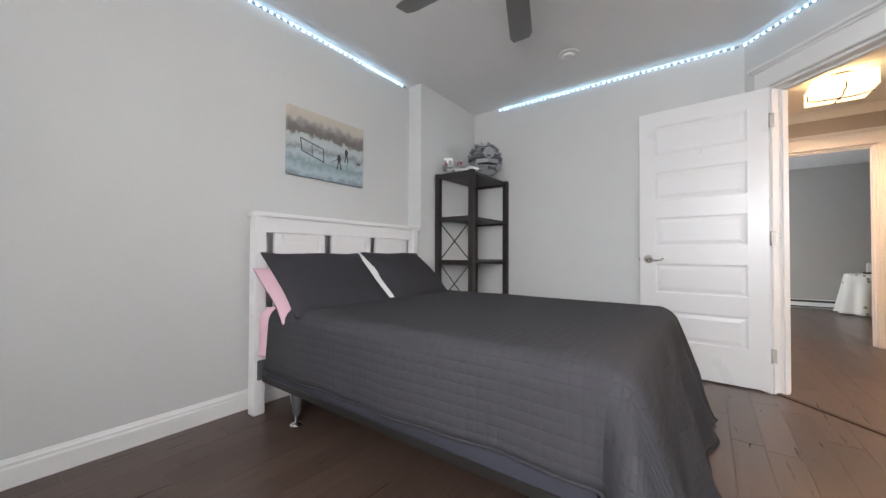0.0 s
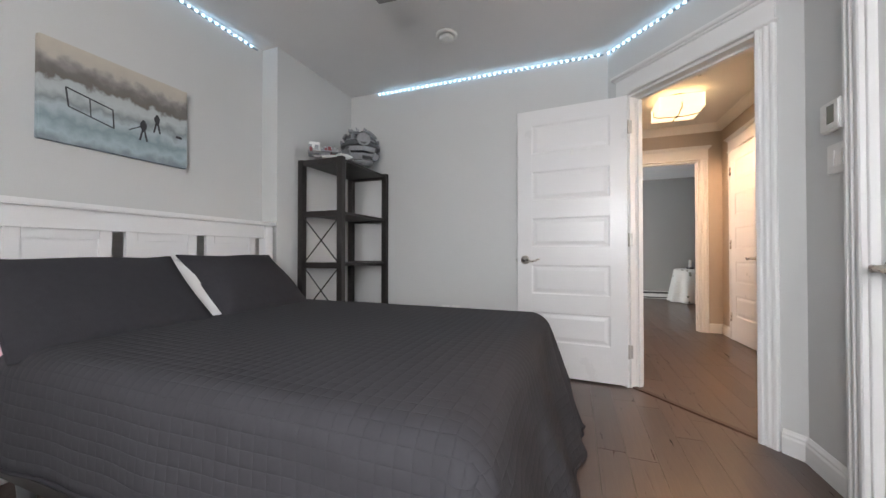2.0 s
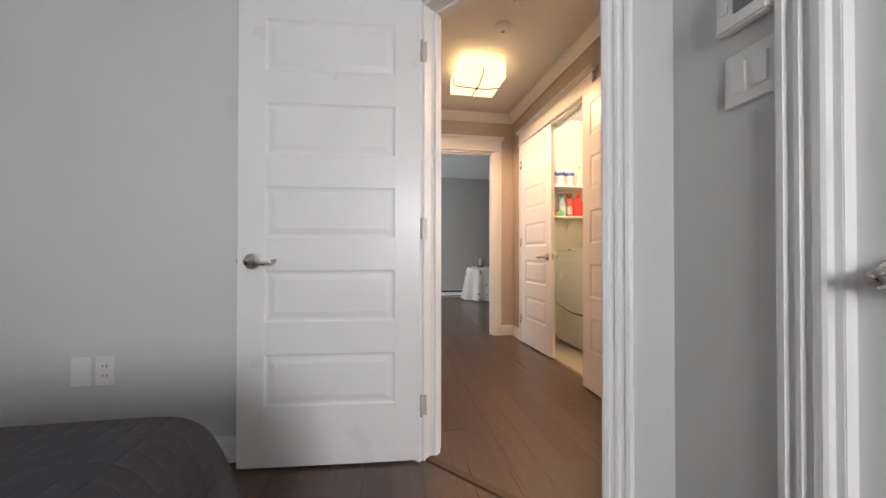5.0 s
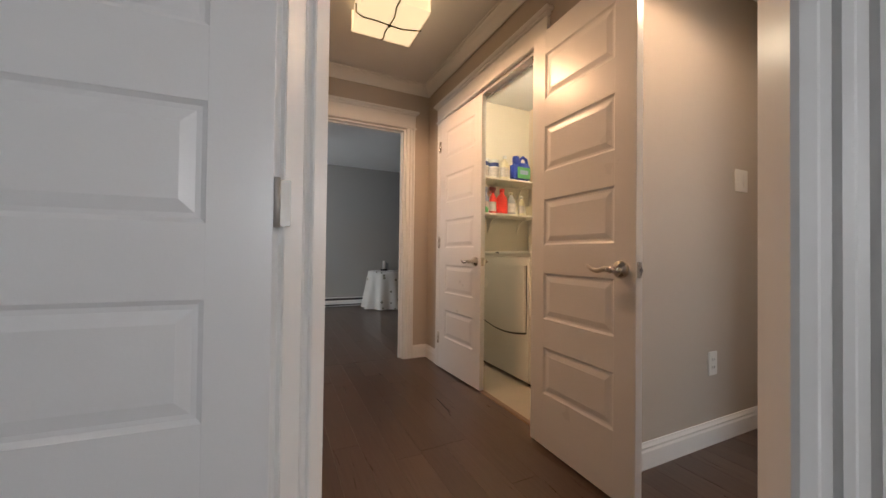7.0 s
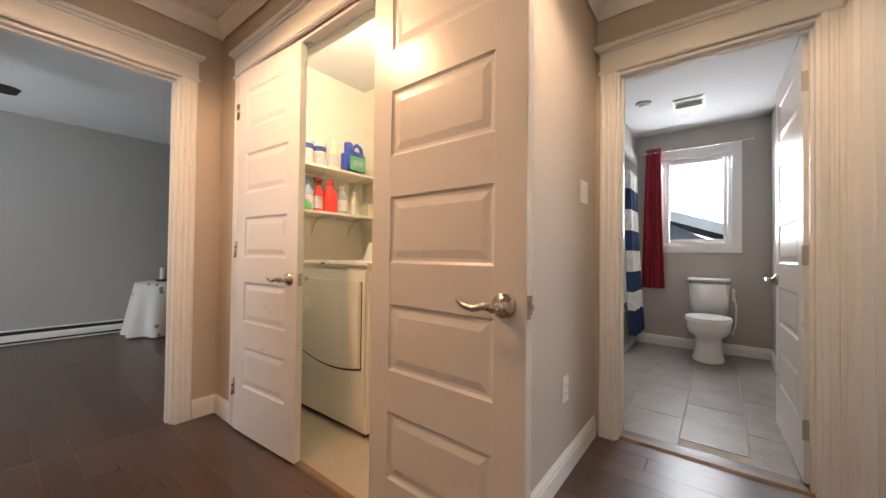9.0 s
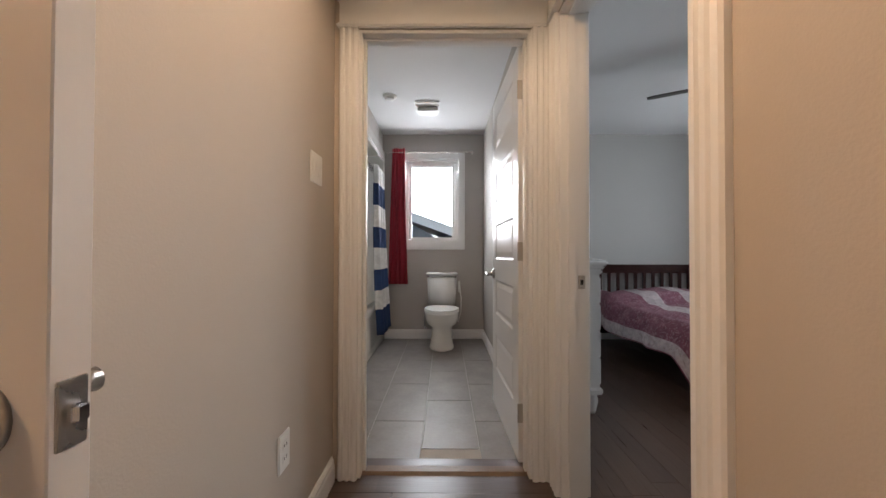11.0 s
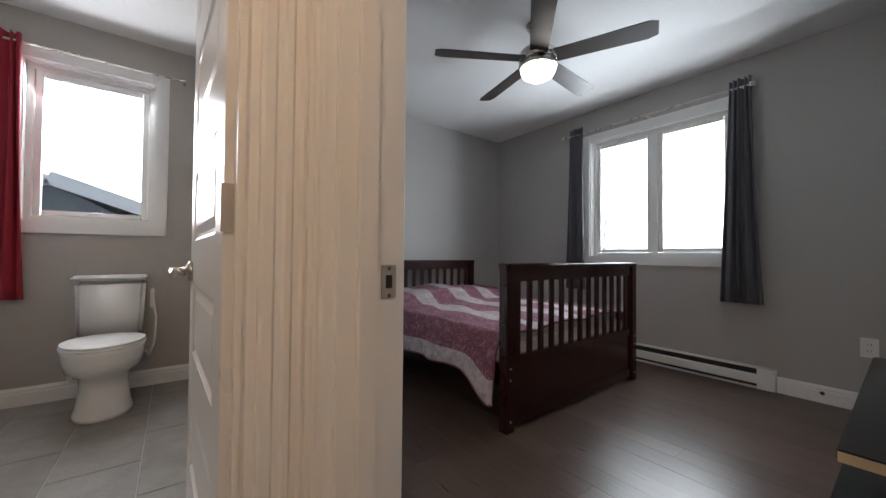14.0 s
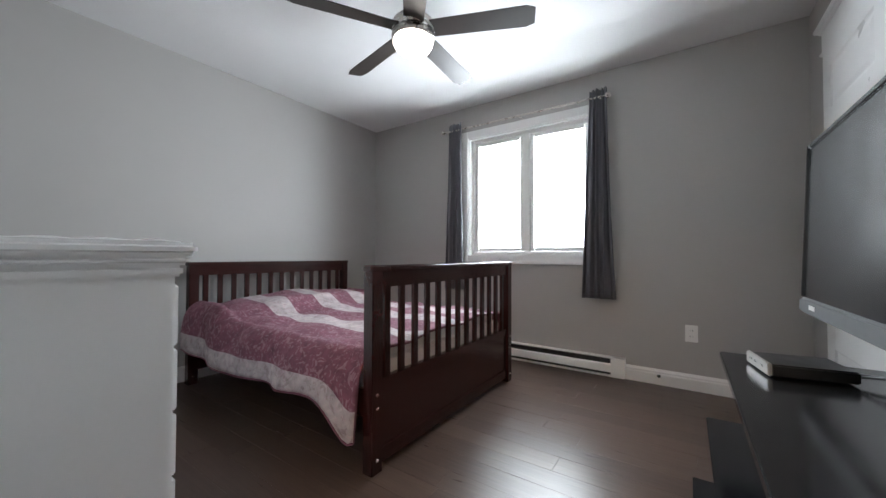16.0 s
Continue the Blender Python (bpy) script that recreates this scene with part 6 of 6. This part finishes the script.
# pale sprigs and darker leaves printed over the bands
tcu = cn.new("ShaderNodeTexCoord")
old = cn["Principled BSDF"].inputs["Base Color"].links[0].from_socket
for sc_, lo_, hi_, col_ in ((26, 0.535, 0.60, (0.50, 0.36, 0.40)), (17, 0.56, 0.62, (0.13, 0.05, 0.075))):
    nz_, mr_, mx_ = cn.new("ShaderNodeTexNoise"), cn.new("ShaderNodeMapRange"), cn.new("ShaderNodeMix")
    nz_.inputs["Scale"].default_value, nz_.inputs["Detail"].default_value, nz_.inputs["Distortion"].default_value = sc_, 3, 2.2
    ck(tcu.outputs["UV"], nz_.inputs["Vector"])
    mr_.inputs["From Min"].default_value, mr_.inputs["From Max"].default_value = lo_, hi_
    mr_.inputs["To Max"].default_value = 0.32
    ck(nz_.outputs["Fac"], mr_.inputs["Value"])
    mx_.data_type = "RGBA"
    mx_.inputs["B"].default_value = (*col_, 1)
    ck(mr_.outputs[0], mx_.inputs["Factor"])
    ck(old, mx_.inputs["A"])
    old = mx_.outputs["Result"]
ck(old, cn["Principled BSDF"].inputs["Base Color"])


def comforter():
    x0, x1, ya, yb, zt = 3.638, 5.40, -0.345, 1.08, 0.525
    near, far = 0.25, 0.26

    def fn(u, v):
        s = x0 + u * (x1 - x0)
        c = -far + v * (yb - ya + near + far)
        wd = yb - ya
        dn, df = max(0.0, c - wd + 0.05), max(0.0, -c + 0.05)
        d = max(dn, df)
        sg = 1 if dn > 0 else -1
        r = 0.09
        q = r * math.pi / 2
        if d <= 0:
            o, z = 0, 0
        elif d < q:
            o, z = r * math.sin(d / r), r * (1 - math.cos(d / r))
        else:
            o, z = r, r + d - q
        y = ya + min(max(c, 0.05), wd - 0.05) + sg * o
        zz = zt - z
        puff = 0.012 * math.sin(s * 13 + 2 * c) * math.sin(c * 11 + 1) + 0.009 * noise.noise(Vector((s * 6, c * 6, 0)))
        if d <= 0:
            zz += puff + 0.012 * math.sin(c * 3.3)
            hd = max(0.0, (s - 4.83) / 0.2)
            zz += 0.10 * (min(1, hd) ** 2 * (3 - 2 * min(1, hd))) * max(0.0, math.sin(math.pi * min(1, max(0, (c - 0.0) / wd)))) ** 0.35
        else:
            g = min(1, z / 0.2)
            y += sg * (0.02 * g * math.sin(s * 8 + 1) + 0.012 * g * math.sin(s * 17) + puff * 1.2 + 0.05 * g)
            near_foot = math.exp(-((s - 3.665) / 0.1) ** 2)
            y -= 0.07 * near_foot * g if sg < 0 else 0.0
            zz -= (0.16 * near_foot if sg > 0 else 0.09 * near_foot) * g + 0.02 * g * math.sin(s * 3)
            hd = min(1, max(0.0, (s - 4.83) / 0.2))
            zz += 0.09 * hd * (1 - g)
        return (s, y, zz)
    cf = tagged(part("comforter", sheet(B(), 80, 80, fn, 0.012, uv=lambda u, v: (u * (x1 - x0), -far + v * (yb - ya + near + far))), M_COMF, None, "", True), "mauve and pale striped floral comforter on the bed", "comforter")
    for e in (0.0, 1.0):
        part("hem", sweep(B(), [fn(i / 60, e) for i in range(61)], 0.005, 6), M_COMF, cf, "pale stitched hem", True)


comforter()


def dresser():
    t = thing("dresser", pose(3.578, 1.80, 0), "tall white painted dresser with a moulded top on turned feet", "dresser")
    w, d = 1.05, 0.40
    part("carcass", bx(0, w, 0.012, d, 0.13, 0.90, bev=0.003), M_WHITEW, t)
    bm = box(B(), -0.012, w + 0.012, -0.004, d, 0.89, 0.92, bev=0.008)
    box(bm, -0.022, w + 0.022, -0.016, d, 0.92, 0.945, bev=0.01, seg=3)
    box(bm, -0.036, w + 0.036, -0.03, d, 0.945, 0.98, bev=0.012, seg=3)
    part("top", bm, M_WHITEW, t)
    part("base_moulding", bx(-0.014, w + 0.014, -0.004, d, 0.13, 0.17, bev=0.008), M_WHITEW, t)
    for x in (0.045, w - 0.045):
        for y in (0.05, d - 0.045):
            part("foot", lathe(B(), [(0.024, 0.0), (0.03, 0.02), (0.042, 0.08), (0.036, 0.11), (0.044, 0.13)], 18, (x, y, 0)), M_WHITEW, t, "", True)
    for i in range(2):
        for j in range(4):
            x, z = 0.02 + i * 0.51, 0.185 + j * 0.173
            dr = part("drawer", bx(x, x + 0.5, -0.004, 0.014, z, z + 0.162, bev=0.004), M_WHITEW, t)
            part("knob", lathe(B(), [(0.008, 0), (0.008, 0.012), (0.016, 0.02), (0.01, 0.028)], 14, m=pose(x + 0.25, -0.004, z + 0.08, 90, 0, 0)), M_NICKEL, dr, "", True)


dresser()
bm = sheet(B(), 30, 24, lambda u, v: (3.58 + 0.55 * u, 1.80 + 0.34 * v, 0.984 + 0.006 * abs(math.sin(14 * u) * math.sin(11 * v))), 0.004)
tagged(part("lace_runner", bm, M_WHITEC, None, "", True), "crumpled white lace runner on the dresser", "runner")

cr = thing("curtain_rod", pose(0, Y2 + 0.085, 2.215), "slim nickel curtain rod with ball finials", "curtain rod")
part("rod", sweep(B(), [(2.97, 0, 0), (4.53, 0, 0)], 0.008, 10), M_NICKEL, cr)
for x in (2.965, 4.535):
    part("finial", lathe(B(), [(0.004, -0.024), (0.02, -0.014), (0.024, 0), (0.02, 0.014), (0.004, 0.024)], 16, (x, 0, 0)), M_NICKEL, cr, "", True)
for x in (3.02, 3.70, 4.48):
    part("bracket", bx(x - 0.006, x + 0.006, -0.085, 0.006, -0.012, -0.0, bev=0.002), M_NICKEL, cr)
drape("window_curtain", pose(3.035, Y2 + 0.085, 2.28), 0.13, 0.25, 1.665, 4, 0.024, M_GREYC, "slate grey curtain gathered at the window's side", 60)
drape("window_curtain", pose(4.385, Y2 + 0.085, 2.28), 0.15, 0.22, 1.665, 4, 0.024, M_GREYC, "slate grey curtain gathered at the window's side", 60)


def heater(m, length, label):
    t = thing("baseboard_heater", m, label, "baseboard heater")
    part("back_plate", bx(0, length, 0, 0.012, 0.012, 0.155), M_PLASTIC, t)
    part("front_panel", extrude(B(), [(0.058, 0.045), (0.064, 0.045), (0.064, 0.1), (0.056, 0.112), (0.05, 0.11), (0.058, 0.098)], (0.10, 0, 0), (length - 0.1, 0, 0), (0, 1, 0)), M_PLASTIC, t)
    part("top_panel", bx(0, length, 0.0, 0.06, 0.15, 0.158, bev=0.002), M_PLASTIC, t)
    part("fin", bx(0.1, length - 0.1, 0.012, 0.045, 0.022, 0.148), M_DARKP, t, "dark heating element behind the slots")
    part("bottom_panel", bx(0, length, 0.0, 0.06, 0.008, 0.02, bev=0.002), M_PLASTIC, t)
    for x in (0, length - 0.1):
        part("end_cap", bx(x, x + 0.1, 0.0, 0.066, 0.008, 0.158, bev=0.004), M_PLASTIC, t)


heater(pose(2.86, Y2, 0), 2.0, "white electric baseboard heater below the window")
plate("outlet", pose(2.44, Y2, 0.40), 0.075, 0.12, "white duplex wall outlet", "outlet", sockets=2)
cj = thing("cable_jack", pose(2.64, Y2 + 0.016, 0.065), "small cable jack in the baseboard", "cable jack")
part("jack", lathe(B(), [(0.012, 0), (0.012, 0.004), (0.006, 0.006), (0.006, 0.014)], 12, m=pose(0, 0, 0, -90, 0, 0)), M_DARKP, cj)

ceiling_fan(pose(3.738, 0.638, H), 0.675, M_BLADE, "dark-bladed five-blade ceiling fan with a lit globe", [59 + 72 * i for i in range(5)], M_NICKEL, M_GLOBE, 0.155)


def tv_stand():
    t = thing("tv_stand", pose(1.87, 0.50, 0), "three-tier glossy black television stand with a bare wood end edge", "television stand")
    L = 1.03
    for z, w, h in ((0.573, 0.495, 0.022), (0.33, 0.538, 0.012), (0.09, 0.582, 0.012)):
        sh = part("shelf", bx(0.02, w, 0.0, L, z, z + h, bev=0.003), M_BGLASS, t, "glossy black shelf")
        if h > 0.02:
            part("edge_strip", bx(0.022, w - 0.002, L, L + 0.003, z + 0.001, z + h - 0.003), M_EDGE, sh, "pale bare wood edge")
    for y in (0.12, L - 0.12):
        part("leg", lathe(B(), [(0.028, 0), (0.028, 0.573)], 16, (0.12, y, 0)), M_BLACKM, t, "", True)
        part("leg", lathe(B(), [(0.02, 0), (0.02, 0.33)], 16, (0.42, y, 0)), M_BLACKM, t, "", True)
        part("foot", bx(0.05, 0.5, y - 0.04, y + 0.04, 0, 0.02, bev=0.006), M_BLACKM, t)
    part("mount_column", bx(0.035, 0.085, L / 2 - 0.06, L / 2 + 0.06, 0.595, 1.30, bev=0.004), M_BLACKM, t)
    part("mount_arm", bx(0.085, 0.19, L / 2 - 0.05, L / 2 + 0.05, 0.98, 1.12, bev=0.004), M_BLACKM, t)


tv_stand()


def television():
    t = thing("television", pose(2.118, 0.0, 0.757, 0, -2.3, 0), "large black flat television, switched off", "television")
    y0, y1, h = 0.44, 1.42, 0.58
    part("back_cover", bx(-0.05, 0.0, y0 + 0.03, y1 - 0.03, 0.05, h - 0.03, bev=0.015), M_DARKP, t)
    part("screen", bx(0.0, 0.012, y0 + 0.016, y1 - 0.016, 0.05, h - 0.016), M_TV, t, "dark satin screen")
    bm = B()
    for q in ((y0, y0 + 0.018, 0.05, h), (y1 - 0.018, y1, 0.05, h), (y0 + 0.018, y1 - 0.018, h - 0.018, h)):
        box(bm, -0.008, 0.018, q[0], q[1], q[2], q[3], bev=0.004)
    part("bezel", bm, M_TVB, t, "glossy black bezel")
    low = part("lower_bezel", bx(-0.012, 0.022, y0, y1, 0.0, 0.052, bev=0.008, seg=3), M_MIDP, t, "dark grey rounded lower bezel")
    part("maker_badge", bx(0.021, 0.0235, y0 + 0.13, y0 + 0.19, 0.02, 0.034), M_PLASTIC, low)


television()
bxx = thing("set_top_box", pose(2.19, 0.685, 0.596, 0, 0, 11), "black set-top box with a silver front edge", "set-top box")
part("case", bx(-0.10, 0.09, -0.075, 0.085, 0.004, 0.038, bev=0.004), M_DARKP, bxx)
part("front_trim", bx(0.088, 0.099, -0.077, 0.087, 0.004, 0.041, bev=0.003), M_HINGE, bxx, "silver front trim")
for y in (-0.04, 0.0, 0.04):
    part("button", bx(0.096, 0.099, y - 0.012, y + 0.012, 0.02, 0.028), M_DARKP, bxx)
part("cable", sweep(B(), [(-0.10, 0.03, 0.02), (-0.2, 0.1, 0.03), (-0.24, 0.22, 0.06), (-0.22, 0.3, 0.02), (-0.2, 0.4, 0.006)], 0.005, 8), M_DARKP, bxx, "black cable", True)
part("cable", sweep(B(), [(-0.10, 0.06, 0.02), (-0.17, 0.16, 0.05), (-0.2, 0.27, 0.1), (-0.17, 0.38, 0.06), (-0.15, 0.46, 0.006)], 0.004, 8), M_DARKP, bxx, "black cable", True)

# ---- living room beyond the hall ----
M_CLOTH = material("printed_tablecloth", (0.62, 0.61, 0.58), 0.85, 0, 0.05, 8, 0.2, 150)
nn, lk = M_CLOTH.node_tree.nodes, M_CLOTH.node_tree.links.new
vo, tcn, gt, mx = nn.new("ShaderNodeTexVoronoi"), nn.new("ShaderNodeTexCoord"), nn.new("ShaderNodeMath"), nn.new("ShaderNodeMix")
vo.inputs["Scale"].default_value = 7.5
gt.operation = "LESS_THAN"
gt.inputs[1].default_value = 0.17
mx.data_type = "RGBA"
mx.inputs["A"].default_value, mx.inputs["B"].default_value = (0.62, 0.61, 0.58, 1), (0.24, 0.24, 0.19, 1)
lk(tcn.outputs["Object"], vo.inputs["Vector"])
lk(vo.outputs["Distance"], gt.inputs[0])
lk(gt.outputs[0], mx.inputs["Factor"])
lk(mx.outputs["Result"], nn["Principled BSDF"].inputs["Base Color"])
tb = thing("side_table", pose(2.15, 8.22, 0), "small round side table under a cloth", "side table")
part("tabletop", lathe(B(), [(0.28, 0.61), (0.28, 0.632)], 28), M_OAK, tb)
for a in (45, 135, 225, 315):
    part("leg", sweep(B(), [(0.2 * math.cos(radians(a)), 0.2 * math.sin(radians(a)), 0), (0.16 * math.cos(radians(a)), 0.16 * math.sin(radians(a)), 0.61)], 0.018, 10), M_OAK, tb)
bm = B()
rows = []
for j in range(15):
    v = j / 14
    ring = []
    for i in range(72):
        a = 2 * math.pi * i / 72
        if v < 0.35:
            r, z = 0.001 + 0.285 * v / 0.35, 0.635
        else:
            k = (v - 0.35) / 0.65
            r, z = 0.29 + 0.09 * k + (0.04 + 0.012 * math.sin(2 * a)) * k * math.sin(9 * a + 1), 0.632 - 0.615 * k
        ring.append(bm.verts.new((r * math.cos(a), r * math.sin(a), z)))
    rows.append(ring)
for a, b in zip(rows, rows[1:]):
    for i in range(72):
        bm.faces.new((a[i], b[i], b[(i + 1) % 72], a[(i + 1) % 72]))
bmesh.ops.recalc_face_normals(bm, faces=bm.faces)
tc_ = part("tablecloth", bm, M_CLOTH, None, "", True)
tc_.matrix_world = pose(2.15, 8.22, 0.002)
tagged(tc_, "white tablecloth with small leaf print reaching the floor", "tablecloth")
ph_ = thing("phone_cradle", pose(2.10, 8.16, 0.638, 0, 0, 20), "small white cordless phone in a dark cradle", "telephone")
part("cradle", bx(-0.05, 0.05, -0.04, 0.04, 0, 0.03, bev=0.008), M_DARKP, ph_)
part("handset", bx(-0.022, 0.022, -0.02, 0.012, 0.02, 0.17, bev=0.008), M_PLASTIC, ph_)
part("stand_card", bx(0.04, 0.1, 0.0, 0.008, 0.0, 0.13, bev=0.002), M_GREYP, ph_)
heater(pose(2.9, LY1, 0, 0, 0, 180), 3.2, "white electric baseboard heater along the far wall")
ceiling_fan(pose(0.26, 6.83, H), 0.66, M_BLADE, "dark-bladed five-blade ceiling fan", [14 + 72 * i for i in range(5)], M_NICKEL, M_OFFGLOBE, 0.17)

# ---- floors, piece by piece ----
cache = {}


def plank_mesh(length, width, mat, name, bev=0.0008, dz=0.01):
    key = (round(length, 2), width, name)
    if key not in cache:
        l, w = round(length, 2) / 2 - 0.0003, width / 2 - 0.0003
        me = bpy.data.meshes.new(name)
        v = [(x, y, -dz) for x, y in ((-l, -w), (l, -w), (l, w), (-l, w))] + [(x, y, -bev) for x, y in ((-l, -w), (l, -w), (l, w), (-l, w))]
        v += [(x, y, 0) for x, y in ((-l + bev, -w + bev), (l - bev, -w + bev), (l - bev, w - bev), (-l + bev, w - bev))]
        f = [(8, 9, 10, 11)] + [(4 + i, 4 + (i + 1) % 4, 8 + (i + 1) % 4, 8 + i) for i in range(4)] + [(i, (i + 1) % 4, 4 + (i + 1) % 4, 4 + i) for i in range(4)]
        me.from_pydata(v, [], f)
        me.materials.append(mat)
        cache[key] = me
    return cache[key]


def boards(parent, runs, along, rnd, width=0.127):
    """Rows of boards: runs are (row centre, from, to)."""
    for c, a, b in runs:
        p = a - rnd.uniform(0.1, 1.0)
        while p < b:
            q = p + rnd.choice((0.7, 0.9, 1.1, 1.25, 1.4))
            s, e = max(p, a), min(q, b)
            if e - s > 0.04:
                ob = new("plank", plank_mesh(e - s, width, M_PLANK, "plank"))
                mid = (s + e) / 2
                ob.matrix_world = pose(mid, c, rnd.uniform(-0.0005, 0.0003)) if along == "x" else pose(c, mid, rnd.uniform(-0.0005, 0.0003), 0, 0, 90)
                ob.parent = parent
            p = q


rnd = random.Random(7)
W = 0.127


def floor_slab(name, x0, x1, y0, y1, label, mat=M_UNDER, z=-0.006):
    return tagged(part(name, bx(x0, x1, y0, y1, -0.12, z), mat), label, "floor", kind="structure")


f1_ = floor_slab("floor", XL - 0.05, 2.985, YF - 0.05, 5.32, "dark brown hand-scraped wooden floor")
runs = []
i = 0
while XL + i * W < 2.98:
    c = XL + (i + 0.5) * W
    if c < HX0:
        runs.append((c, YF, 3.22))
    elif c < 1.08:
        runs.append((c, YF, 5.31))
    elif c < 1.72:
        runs.append((c, 2.255, 5.31))
    else:
        runs.append((c, 2.255, 3.35))
    i += 1
boards(f1_, runs, "y", rnd)
f2_ = floor_slab("floor", X2 - 0.04, E + 0.04, Y2 - 0.04, 2.252, "dark brown hand-scraped wooden floor")
for o in (f2_,):
    o.location.z -= 0.0015
runs, i = [], 0
while 2.25 - (i + 1) * W > Y2 - W:
    runs.append((2.253 - (i + 0.5) * W, X2, E))
    i += 1
boards(f2_, runs, "x", rnd)
f3_ = floor_slab("floor", LX0 - 0.04, LX1 + 0.04, 5.325, LY1 + 0.04, "dark brown hand-scraped wooden floor")
runs = [(LX0 + (i + 0.5) * W, 5.312, LY1) for i in range(int((LX1 - LX0) / W) + 1)]
boards(f3_, runs, "y", rnd)
f4_ = floor_slab("floor", 2.99, E + 0.04, 2.256, BN + 0.04, "grey rectangular porcelain floor tiles with pale grout", M_GROUT, -0.003)
row = 0
y = 2.61 - 0.305
while y < BN:
    x = 3.49 - 0.61 + (0.305 if row % 2 else 0)
    while x < E:
        a, b, c, d = max(x, 3.0), min(x + 0.61, E), max(y, 2.26), min(y + 0.305, BN)
        if b - a > 0.03 and d - c > 0.03:
            ob = new("tile", plank_mesh(b - a, round(d - c, 3) - 0.003, M_TILE, "tile", 0.002, 0.008))
            ob.matrix_world = pose((a + b) / 2, (c + d) / 2, 0)
            ob.parent = f4_
        x += 0.613
    y += 0.305
    row += 1
floor_slab("floor", 1.725, 2.86, 3.36, 5.31, "beige vinyl laundry floor", M_VINYL, -0.001)
